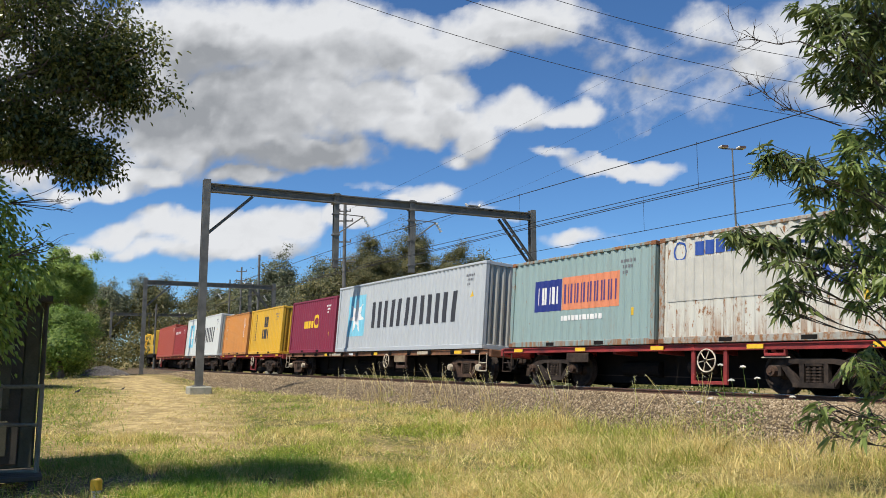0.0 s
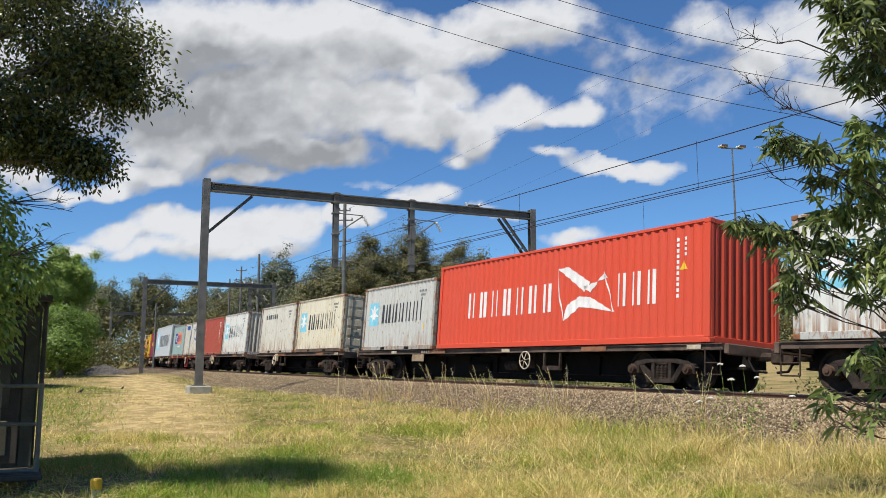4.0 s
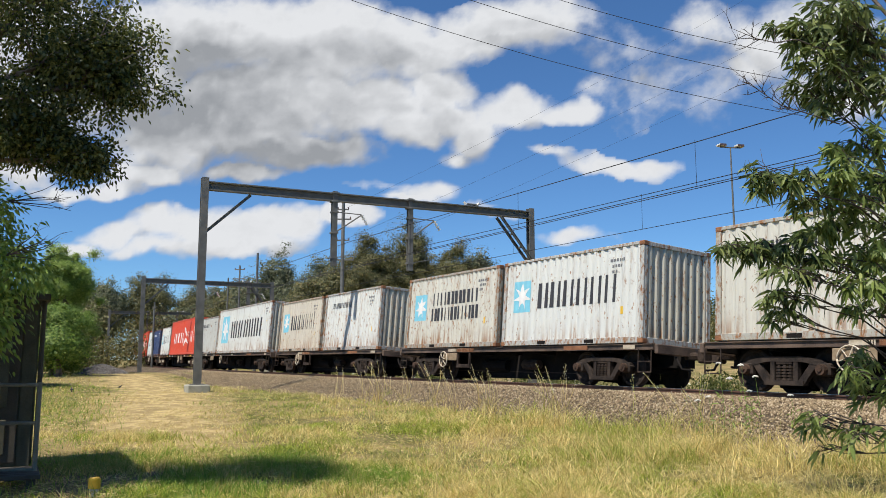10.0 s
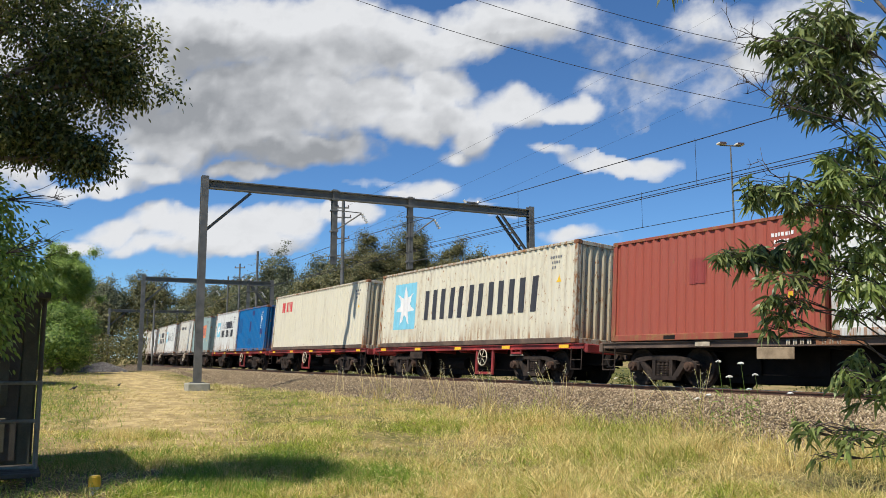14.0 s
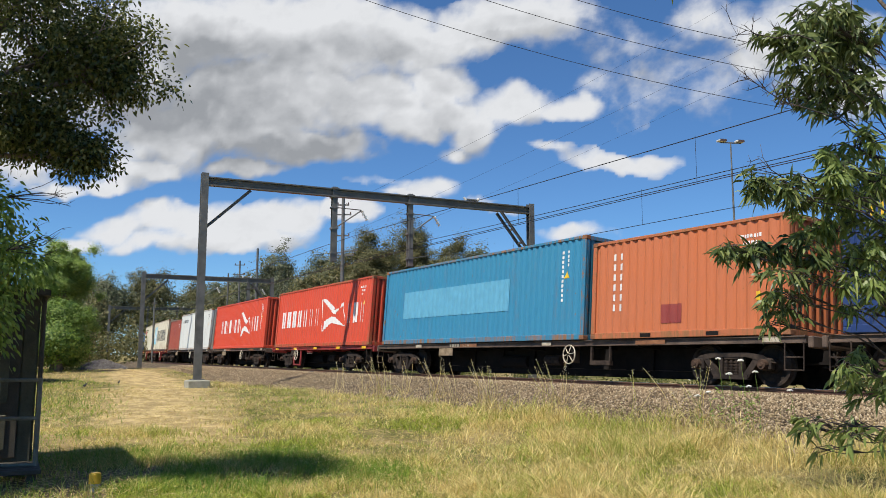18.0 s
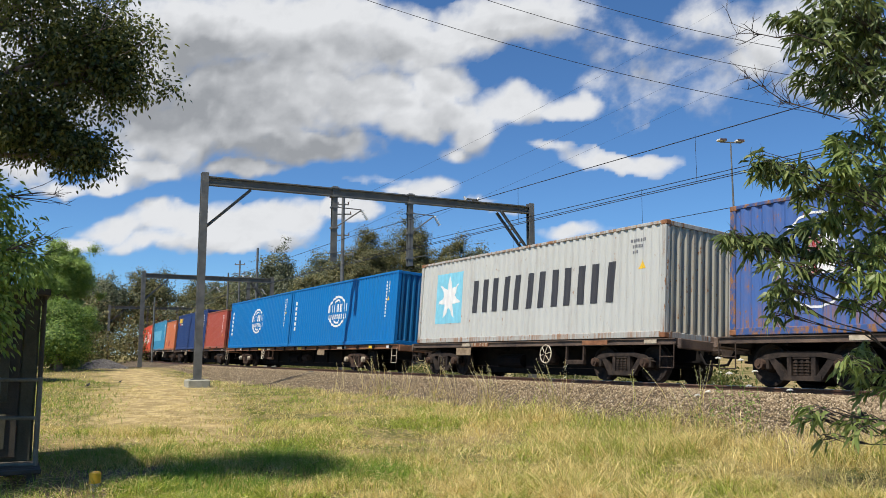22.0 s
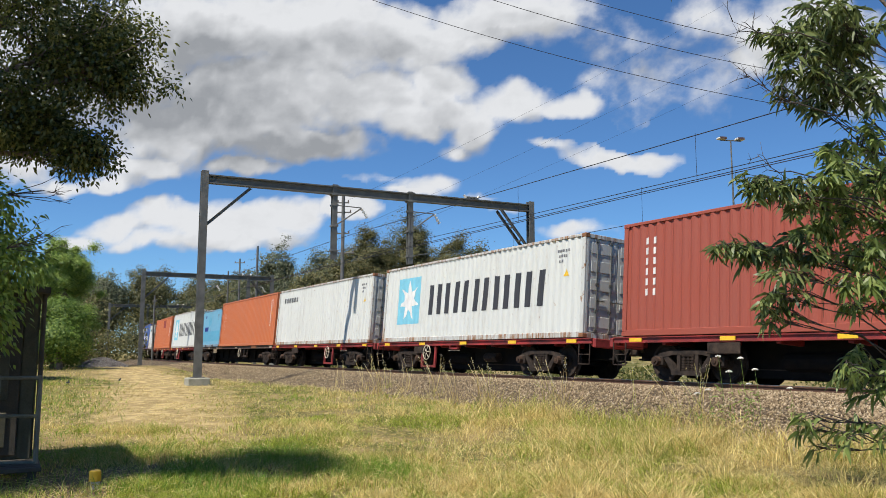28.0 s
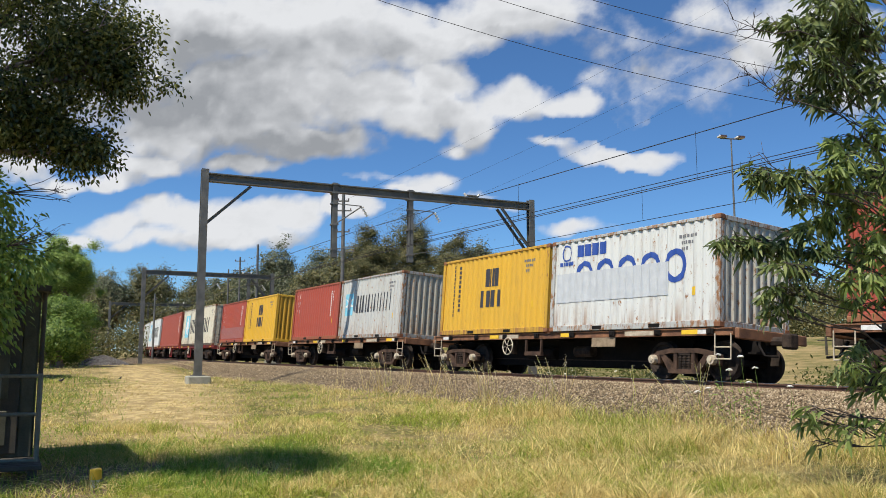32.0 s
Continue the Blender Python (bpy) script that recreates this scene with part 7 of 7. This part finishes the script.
# ---- grass ----
def in_front(n, y0, y1, power=1.0, margin=1.1):
    """Random places on the strip of ground that can be seen, y0 to y1 ahead."""
    y = y0 + (y1 - y0) * rng.random(n) ** power
    x = (rng.random(n) * 2 - 1) * 0.60 * margin * y
    return x, y


def rough(x, y):
    return fractal(x * 10, y * 10, 22, 91, 4)


def grass_field():
    root = empty("grass")
    tagged(root, "dry golden and green summer grass", "grass", kind="stuff")

    def patch(name, n, y0, y1, keep, height, width, lean, mat, label, power=1.0):
        x, y = in_front(n, y0, y1, power)
        s, off = line_offset(x, y)
        d = path_distance(x, y)
        k = keep(x, y, off, d) > rng.random(n)
        k &= off < -2.3 - 0.6 * smooth(3.0, 11.0, s) - 1.9 * rough(x * 3, y * 3) + 0.7 * rng.random(n) ** 3
        x, y, off, d = x[k], y[k], off[k], d[k]
        z = ground_height(x, y)
        m = len(x)
        h = height(x, y, off, d) * rng.uniform(0.55, 1.25, m)
        ob = link_mesh(name, blade_mesh(name, np.stack([x, y, z - 0.01], 1), h, width * rng.uniform(0.6, 1.3, m) * (0.6 + y / 22), rng.uniform(0.1, lean, m)), mat, root, label)
        ob["kind"] = "stuff"

    tall = lambda x, y: smooth(-2.2, 1.2, x - 0.18 * (y - 10) + 2.4 * (rough(x, y) - 0.5))
    worn = lambda y, d: np.clip(1.2 - d / np.interp(y, [8, 16, 26, 34], [1.0, 2.0, 3.2, 3.0]), 0, 1) * smooth(13, 17, y)
    shade = lambda x, y: smooth(-3.4, -4.0, x + 0.5 * (rough(x * 3, y * 3) - 0.5)) * smooth(12.6, 11.5, y)
    thin = lambda x, y: smooth(0.36, 0.52, fractal(x * 10 + 300, y * 10, 16, 33, 4))
    patch("short_grass", 190000, 8.5, 22, lambda x, y, o, d: (1 - 0.96 * worn(y, d)) ** 2 * (1 - 0.85 * shade(x, y)) * (0.15 + 0.85 * thin(x, y)) * (0.35 + 0.9 * rough(x, y)), lambda x, y, o, d: 0.035 + 0.05 * thin(x, y) + 0.09 * smooth(0.45, 0.7, rough(x * 2.5, y * 2.5)), 0.0115, 2.0, GRASS_SHORT, "short mown grass", 1.25)
    patch("short_grass", 90000, 20, 46, lambda x, y, o, d: (1 - 0.96 * worn(y, d)) ** 2 * (0.3 + 0.7 * thin(x, y)) * (0.4 + 0.8 * rough(x, y)), lambda x, y, o, d: 0.04 + 0.13 * rough(x * 2, y * 2), 0.010, 1.6, GRASS_SHORT, "short grass farther off", 1.1)
    patch("tall_grass", 95000, 8.2, 18, lambda x, y, o, d: tall(x, y) * (0.1 + 0.9 * thin(x + 9, y)), lambda x, y, o, d: 0.09 + 0.36 * smooth(0.35, 0.7, rough(x * 3 + 3, y * 3)) * smooth(-1.5, 3.0, x), 0.009, 2.0, GRASS_TALL, "knee-high dry grass", 1.2)
    patch("tall_grass", 34000, 13, 34, lambda x, y, o, d: smooth(-7.5, -4.6, o) * smooth(0.38, 0.62, rough(x * 2, y * 2)), lambda x, y, o, d: 0.08 + 0.26 * rough(x * 2 + 3, y * 2), 0.009, 1.3, GRASS_TALL, "taller grass along the ballast")
    patch("tall_grass", 30000, 11, 19, lambda x, y, o, d: smooth(-0.5, 2.5, x) * smooth(-6.5, -4.0, o) * (0.25 + 0.75 * thin(x * 1.7, y * 1.7)), lambda x, y, o, d: 0.16 + 0.34 * smooth(0.3, 0.7, rough(x * 3 + 8, y * 3)), 0.009, 1.2, GRASS_TALL, "high dry grass in front of the ballast")
    patch("lush_grass", 60000, 8.3, 13.5, lambda x, y, o, d: smooth(0.6, -1.2, x + 0.25 * (y - 10)) * (1 - 0.9 * shade(x, y)) * smooth(0.35, 0.6, rough(x + 20, y)), lambda x, y, o, d: 0.10 + 0.14 * rough(x, y), 0.009, 1.4, GRASS_LUSH, "lush green grass in the shade")
    patch("lush_grass", 30000, 12, 26, lambda x, y, o, d: (1 - worn(y, d)) * smooth(0.5, 0.68, rough(x * 1.6 + 20, y * 1.6)), lambda x, y, o, d: 0.06 + 0.12 * rough(x, y), 0.009, 1.6, GRASS_LUSH, "green patches in the dry grass")
    patch("lush_grass", 60000, 13, 34, lambda x, y, o, d: smooth(-5.2, -8.0, x + 0.16 * y - 2) * (1 - worn(y, d)) * smooth(0.4, 0.6, rough(x + 20, y)), lambda x, y, o, d: 0.07 + 0.16 * rough(x, y), 0.009, 1.2, GRASS_LUSH, "green grass beside the path")


grass_field()


def stems():
    """Tall seeding grasses and white-headed weeds on the edge of the ballast."""
    spots = [(760, 0), (815, 0), (880, 1), (905, 1), (938, 0), (975, 1), (1030, 0), (1055, 0), (1110, 0), (1150, 0), (1165, 1), (1190, 0), (855, 1), (1080, 1), (1390, 0), (1420, 0), (1350, 0), (1450, 1)]
    r = np.random.default_rng(44)
    for k, (px, bushy) in enumerate(spots):
        u = (px - 784) / 1439
        s = np.interp(-u, [-0.6, -0.4, -0.25, -0.1, 0.0, 0.12], [3.0, 6.5, 10.2, 15.3, 20.0, 26.0])
        p = beside(float(s) + r.uniform(-0.4, 0.4), -2.9 + r.uniform(-0.8, 0.6))
        z = gz(p.x, p.y)
        root = empty("seeding_grass", pose(p.x, p.y, z))
        tagged(root, "tall thin seeding grass on the ballast edge", "weed", group="weeds along the ballast")
        bm, seeds, dirs = bmesh.new(), [], []
        for _ in range(7 if bushy else 3):
            h = r.uniform(0.55, 1.25)
            t = Vector((r.normal() * 0.22 - 0.12, r.normal() * 0.12, h))
            b = Vector((r.normal() * 0.10, r.normal() * 0.08, -0.05))
            mid = b.lerp(t, 0.55) + Vector((0.05, 0, 0.06))
            tube(bm, [b, mid, t], [0.0045, 0.0035, 0.002], 4)
            for _ in range(18):
                f = r.uniform(0.2, 1.0)
                seeds.append(np.array(mid.lerp(t, f)) + r.normal(size=3) * 0.02)
                dirs.append(np.array((r.normal() * 0.6, r.normal() * 0.6, 0.4)))
        part("stalks", bm, GRASS_TALL, root)
        ob = link_mesh("seed_heads", quad_leaf_mesh("seed_heads", np.array(seeds), np.array(dirs), r.uniform(0.02, 0.05, len(seeds)), r.uniform(0.005, 0.010, len(seeds))), SEED, root, "feathery pale seed heads")
        ob["kind"] = "stuff"
        n = 60 if bushy else 18
        lv = link_mesh("blades", blade_mesh("blades", np.stack([r.normal(size=n) * 0.16, r.normal(size=n) * 0.14, np.full(n, -0.02)], 1), r.uniform(0.12, 0.5, n), r.uniform(0.005, 0.009, n), r.uniform(0.3, 1.0, n)), GRASS_TALL, root)
        lv["kind"] = "stuff"
    field = empty("grass_stalks")
    tagged(field, "sparse tall straw-coloured seeding stalks in the grass", "grass", kind="stuff")
    n = 900
    x, y = in_front(n, 8.6, 16.5, 1.2)
    keep = (rng.random(n) < smooth(-2.5, 3.0, x)) & (line_offset(x, y)[1] < -3.0)
    x, y = x[keep], y[keep]
    n = len(x)
    base = np.stack([x, y, ground_height(x, y)], 1)
    ob = link_mesh("stalks", blade_mesh("stalks", base, rng.uniform(0.35, 0.75, n), np.full(n, 0.0045), rng.uniform(0.15, 0.7, n)), GRASS_TALL, field, "thin dry stalks")
    ob["kind"] = "stuff"
    litter = 42000
    x, y = in_front(litter, 8.5, 30, 1.3)
    keep = (line_offset(x, y)[1] < -3.6) & (rng.random(litter) < 1.1 - 0.8 * smooth(0.36, 0.52, fractal(x * 10 + 300, y * 10, 16, 33, 4)))
    x, y = x[keep], y[keep]
    n = len(x)
    a = rng.uniform(0, 6.283, n)
    ob = link_mesh("straw", quad_leaf_mesh("straw", np.stack([x, y, ground_height(x, y) + rng.uniform(0.02, 0.10, n)], 1), np.stack([np.cos(a), np.sin(a), rng.uniform(-0.1, 0.35, n)], 1), rng.uniform(0.08, 0.25, n), 0.005 * (0.6 + y / 22)), STRAW, field, "loose pale straw")
    ob["kind"] = "stuff"
    worn_n = 90000
    x, y = in_front(worn_n, 13, 46, 1.3)
    keep = (path_distance(x, y) < np.interp(y, [14, 18, 26, 46], [0.9, 2.2, 3.4, 3.2]) * (0.5 + 1.0 * rough(x * 2, y * 2))) & (line_offset(x, y)[1] < -3.6)
    keep &= rng.random(worn_n) < 0.15 + 0.85 * smooth(0.38, 0.6, fractal(x * 10, y * 10 + 90, 9, 21, 4))
    x, y = x[keep], y[keep]
    n = len(x)
    ob = link_mesh("stubble", blade_mesh("stubble", np.stack([x, y, ground_height(x, y) - 0.005], 1), rng.uniform(0.015, 0.07, n), rng.uniform(0.008, 0.014, n) * (0.6 + y / 30), rng.uniform(0.5, 2.5, n)), STRAW, field, "dry stubble on the path")
    ob["kind"] = "stuff"
    n = 1400
    x, y = -5.9 + 0.42 * rng.normal(size=n), 16.2 + 0.4 * rng.normal(size=n)
    ob = link_mesh("tuft", blade_mesh("tuft", np.stack([x, y, ground_height(x, y)], 1), rng.uniform(0.05, 0.22, n), rng.uniform(0.006, 0.012, n), rng.uniform(0.2, 1.2, n)), GRASS_SHORT, field, "green tuft beside the path")
    ob["kind"] = "stuff"
    for k, (px, py) in enumerate(((1267, 642), (1306, 645), (1318, 690), (1247, 700), (1228, 706), (1390, 697), (1330, 665), (1285, 668))):
        u, v = (px - 784) / 1439, (634.6 - py) / 1439
        y = 13.2 + 0.25 * (k % 3)
        x = u * y / 1.0
        z = gz(x, y)
        top = 1.6 + v * y - z
        root = empty("wild_carrot", pose(x, y, z))
        tagged(root, "tall green weed with a round white flower head", "weed", group="white-headed weeds")
        bm = tube(bmesh.new(), [Vector((0.03, 0, -0.05)), Vector((0.06, 0, top * 0.5)), Vector((0, 0, top))], [0.006, 0.0045, 0.003], 5)
        part("stem", bm, LEAF_ROUND, root)
        bm = bmesh.new()
        for _ in range(26):
            a, q = r.uniform(0, 6.28), r.uniform(0, 0.05)
            bmesh.ops.create_icosphere(bm, subdivisions=1, radius=r.uniform(0.008, 0.015), matrix=Matrix.Translation((q * math.cos(a), q * math.sin(a), top + 0.02 - 8 * q * q)))
        part("flower_head", bm, WHITE_POST, root, "white umbel of tiny flowers")
        n = 26
        lv = link_mesh("leaves", leaf_mesh("leaves", np.stack([r.normal(size=n) * 0.02, r.normal(size=n) * 0.02, r.uniform(0, top * 0.7, n)], 1), unit(r.normal(size=(n, 3))) + np.array([0, 0, 0.5]), r.uniform(0.06, 0.16, n), r.uniform(0.012, 0.025, n)), LEAF_BRIGHT, root)
        lv["kind"] = "stuff"


stems()


# ---- the hut and small things ----
def hut():
    root = empty("trackside_hut", pose(-5.48, 11.05, 0.02, 0, 0, 28))
    tagged(root, "small dull green trackside hut with a railed landing", "hut")
    # the near front faces -y; its right corner is at x = 0
    part("wall", boxed(-2.4, 0.0, 0.0, 2.2, 0.18, 2.45, bevel=0.01), HUT_GREEN, root, "dull green panelled wall")
    for k in range(9):
        part("batten", boxed(-2.4 + 0.28 * k, -2.36 + 0.28 * k, -0.025, -0.002, 0.2, 2.4), HUT_GREEN, root)
    for k in range(6):
        part("batten", boxed(0.002, 0.022, 0.1 + 0.36 * k, 0.15 + 0.36 * k, 0.2, 2.4), HUT_GREEN, root)
    door = part("door", boxed(-0.95, -0.18, -0.05, -0.026, 0.24, 2.15, bevel=0.01), HUT_DARK, root, "dark green hut door")
    for z0, z1 in ((0.35, 0.8), (0.95, 1.55), (1.65, 2.05)):
        part("door_panel", boxed(-0.82, -0.31, -0.07, -0.052, z0, z1, bevel=0.01), HUT_GREEN, door)
    bm = bmesh.new()
    vs = [bm.verts.new(p) for p in ((-2.6, -0.35, 2.62), (0.12, -0.35, 2.36), (0.12, 2.4, 2.36), (-2.6, 2.4, 2.62), (-2.6, -0.35, 2.70), (0.12, -0.35, 2.44), (0.12, 2.4, 2.44), (-2.6, 2.4, 2.70))]
    for q in ((3, 2, 1, 0), (4, 5, 6, 7), (0, 1, 5, 4), (1, 2, 6, 5), (2, 3, 7, 6), (3, 0, 4, 7)):
        bm.faces.new([vs[i] for i in q])
    part("roof", bm, HUT_DARK, root, "sloping dark roof with an overhang")
    for k in range(3):
        part("plinth_block", boxed(-2.3 + 1.0 * k, -2.0 + 1.0 * k, 0.1, 0.4, -0.1, 0.18), CONCRETE, root)
    for k in range(6):
        part("deck_board", boxed(-1.3, 0.1, -1.05 + 0.17 * k, -0.90 + 0.17 * k, 0.14, 0.19, bevel=0.006), HUT_DARK, root, "grey timber landing board")
    for x in (-1.2, 0.0):
        part("landing_leg", boxed(x - 0.05, x + 0.05, -1.0, -0.9, -0.1, 0.14), HUT_DARK, root)
    back = root.matrix_basis.inverted()
    p, q = back @ Vector((-5.64, 10.45, 0.0)), back @ Vector((-5.16, 10.55, 0.0))
    for c in (p, q):
        part("rail_post", rod(bmesh.new(), (c.x, c.y, 0.10), (c.x, c.y, 1.29), 0.028), HUT_RAIL, root, "round steel rail post")
    for z in (1.26, 0.78, 0.2):
        part("hand_rail", rod(bmesh.new(), (p.x, p.y, z), (q.x, q.y, z), 0.024), HUT_RAIL, root, "tubular steel rail")
    part("down_pipe", rod(bmesh.new(), (0.06, -0.03, 0.05), (0.06, -0.03, 2.38), 0.03), HUT_DARK, root, "dark brown down pipe")


hut()


def marker_post():
    x, y = -4.06, 9.75
    root = empty("marker_post", pose(x, y, gz(x, y)))
    tagged(root, "short white marker post with a yellow cap", "marker post")
    part("shaft", rod(bmesh.new(), (0, 0, -0.1), (0, 0, 0.13), 0.052, None, 16), WHITE_POST, root)
    bm = rod(bmesh.new(), (0, 0, 0.09), (0, 0, 0.20), 0.068, 0.066, 18)
    rod(bm, (0, 0, 0.20), (0, 0, 0.215), 0.066, 0.052, 18)
    part("cap", bm, YELLOW_CAP, root, "yellow plastic cap")


marker_post()


def cable_crossing():
    a, b = beside(28.2, -2.5), beside(29.6, -0.75)
    root = empty("cable_trough", pose(0, 0, 0))
    tagged(root, "narrow dark cable trough down the ballast shoulder", "cable trough")
    za = gz(a.x, a.y) + 0.06
    part("trough", beam(bmesh.new(), (a.x, a.y, za), (b.x, b.y, 0.78), 0.16, 0.12), SHADED_GRIME, root)
    part("lid", beam(bmesh.new(), (a.x, a.y, za + 0.08), (b.x, b.y, 0.86), 0.2, 0.03), HUT_DARK, root)


cable_crossing()


def stone_heap():
    n = 4200
    r = np.random.default_rng(71)
    cx, cy = -19.3, 46.5
    a, q = r.uniform(0, 6.283, n), np.sqrt(r.random(n))
    x, y = cx + 1.3 * q * np.cos(a), cy + 1.8 * q * np.sin(a)
    z = ground_height(x, y) + 0.55 * (1 - q ** 1.5) - 0.05
    root = empty("stone_heap", pose(0, 0, 0))
    tagged(root, "low heap of blue-grey crushed stone beside the line", "stone heap")
    stone_field(root, np.stack([x, y, z], 1), 0.06, 0.13, GREY_STONES, "crushed_stone", "grey crushed stone")
    bm = bmesh.new()
    rings = []
    for k in range(7):
        f = k / 6
        rings.append([bm.verts.new((cx + 1.3 * f * math.cos(t), cy + 1.8 * f * math.sin(t), gz(cx + 1.3 * f * math.cos(t), cy + 1.8 * f * math.sin(t)) + 0.55 * (1 - f ** 1.5) - 0.1)) for t in (6.2832 * j / 20 for j in range(20))])
    for r0, r1 in zip(rings, rings[1:]):
        for j in range(20):
            bm.faces.new((r0[j], r1[j], r1[(j + 1) % 20], r0[(j + 1) % 20]))
    bmesh.ops.remove_doubles(bm, verts=bm.verts, dist=1e-4)
    part("core", bm, GREY_STONES, root)


stone_heap()


def bird(name, words, scale):
    root = empty(name)
    tagged(root, words, "bird", group="birds on the path")
    bm = bmesh.new()
    tube(bm, [Vector(p) * scale for p in ((-0.11, 0, 0.13), (-0.06, 0, 0.145), (0.02, 0, 0.155), (0.08, 0, 0.18), (0.11, 0, 0.205))], [0.015 * scale, 0.045 * scale, 0.055 * scale, 0.04 * scale, 0.02 * scale], 10)
    part("body", bm, FEATHER, root, "black feathered body")
    head = part("head", tube(bmesh.new(), [Vector(p) * scale for p in ((0.09, 0, 0.19), (0.115, 0, 0.225), (0.145, 0, 0.235), (0.155, 0, 0.232))], [0.02 * scale, 0.032 * scale, 0.028 * scale, 0.012 * scale], 10), FEATHER, root)
    part("beak", rod(bmesh.new(), Vector((0.15, 0, 0.232)) * scale, Vector((0.195, 0, 0.222)) * scale, 0.011 * scale, 0.002 * scale, 6), SHADED_GRIME, head)
    bm = boxed(-0.24 * scale, -0.09 * scale, -0.022 * scale, 0.022 * scale, 0.095 * scale, 0.115 * scale)
    part("tail", bm, FEATHER, root, "long dark tail", Matrix.Rotation(radians(-8), 4, "Y"))
    for sy in (-1, 1):
        part("wing", tube(bmesh.new(), [Vector((0.06, sy * 0.045, 0.165)) * scale, Vector((-0.04, sy * 0.052, 0.15)) * scale, Vector((-0.16, sy * 0.02, 0.125)) * scale], [0.02 * scale, 0.028 * scale, 0.005 * scale], 6), FEATHER, root)
        part("leg", rod(bmesh.new(), Vector((0.0, sy * 0.022, 0.0)) * scale, Vector((0.0, sy * 0.022, 0.12)) * scale, 0.006 * scale, None, 5), SHADED_GRIME, root)
    return root


BIRDS = [(bird("magpie", "black bird walking on the straw-coloured path", 0.8), ((0, 143, 40), (2, 144, 160), (3.4, 151, 30), (6, 138, 170), (8, 137, 160), (10, 136, 150), (12, 134, 70), (14, 140, 20), (17, 152, 10), (19, 164, 160), (21, 167, 30), (23, 156, 170), (25, 139, 200), (28, 129, 120), (30, 115, 100), (32, 116, 20))),
         (bird("magpie", "small black bird feeding on the far path", 0.6), ((0, 222, 30), (6, 221, 60), (12, 219, 10), (17, 217, 120), (21, 220, 60), (25, 218, 150), (30, 219, 40), (32, 219, 60)))]


def falling_leaf():
    root = link_mesh("falling_leaf", finish(leaf_shape(0.068, 0.022), "falling_leaf"), DRY_LEAF, None)
    tagged(root, "single dry brown leaf falling through the air", "leaf")
    return root


def leaf_shape(length, width):
    bm = bmesh.new()
    rows = [(0.0, 0.06), (0.2, 0.6), (0.45, 1.0), (0.75, 0.65), (1.0, 0.03)]
    rings = [[bm.verts.new((s * width / 2 * w, 0.15 * width * abs(s) * w + 0.05 * length * f * f, (0.5 - f) * length)) for s in (-1, 0, 1)] for f, w in rows]
    for r0, r1 in zip(rings, rings[1:]):
        for k in (0, 1):
            bm.faces.new((r0[k], r0[k + 1], r1[k + 1], r1[k]))
    return bm


DRY_LEAF = leaf_paint("dry_brown_leaf", ((0.25, 0.10, 0.025), (0.30, 0.13, 0.03), (0.36, 0.16, 0.04)), 0.6, 0.2)
FALLING = falling_leaf()


# ---- what moves ----
# how far the wind holds the top of the gum tree over: seconds, and 1439ths of its distance to the right
GUSTS = [(0, 30), (1, 45), (2, 45), (3, 75), (4.5, 65), (6, 53), (7, 20), (8, -10), (9, -13), (10.5, -10), (12, 0), (14, -43), (17, -65), (18, -35), (20, -30), (21, -45), (22, 0), (23, -10), (24, -75), (26, -40),
         (28, -40), (30, -46), (32, -25)]


def motions():
    drop = [(0, -0.80, 3.45, 20), (19.35, -0.80, 3.45, 20), (19.6, -0.83, 2.75, 40), (19.8, -0.87, 2.12, 10), (19.9, -0.89, 1.74, -10), (20.0, -0.917, 1.335, -15), (20.1, -0.94, 0.92, -40), (20.33, -0.98, 0.03, -75), (32, -0.98, 0.03, -75)]
    walk(FALLING, [(t, pose(x, 3.3, z, 0, turn, 10)) for t, x, z, turn in drop])
    for ob, front, rear, up in RIDERS:
        walk(ob, [(t, ride(front + d, rear + d, up)) for t, d in GONE])
    for br, a, n, lever in SWAYING:
        rows = []
        for k in range(65):
            t = k * 0.5
            gust = float(np.interp(t, [g[0] for g in GUSTS], [g[1] for g in GUSTS])) + 5 * math.sin(2.9 * t + n * 1.3)
            g = math.sin(1.7 * t + n * 2.1)
            turn = max(-0.17, min(0.17, gust / 1439 * lever))
            rows.append((t, Matrix.Translation(a) @ Euler((radians(0.5 * g), turn, radians(0.6 * g))).to_matrix().to_4x4()))
        walk(br, rows)
    for ob, rows in BIRDS:
        far = ob is BIRDS[1][0]
        depth = 34.0 if far else 31.0
        out = []
        for t, px, turn in rows:
            turn = 90 + (turn - 90) * 0.45
            x = (px - 784) / 1439 * depth
            out.append((t, pose(x, depth, gz(x, depth) + 0.0, 0, 0, turn)))
        walk(ob, out)


motions()
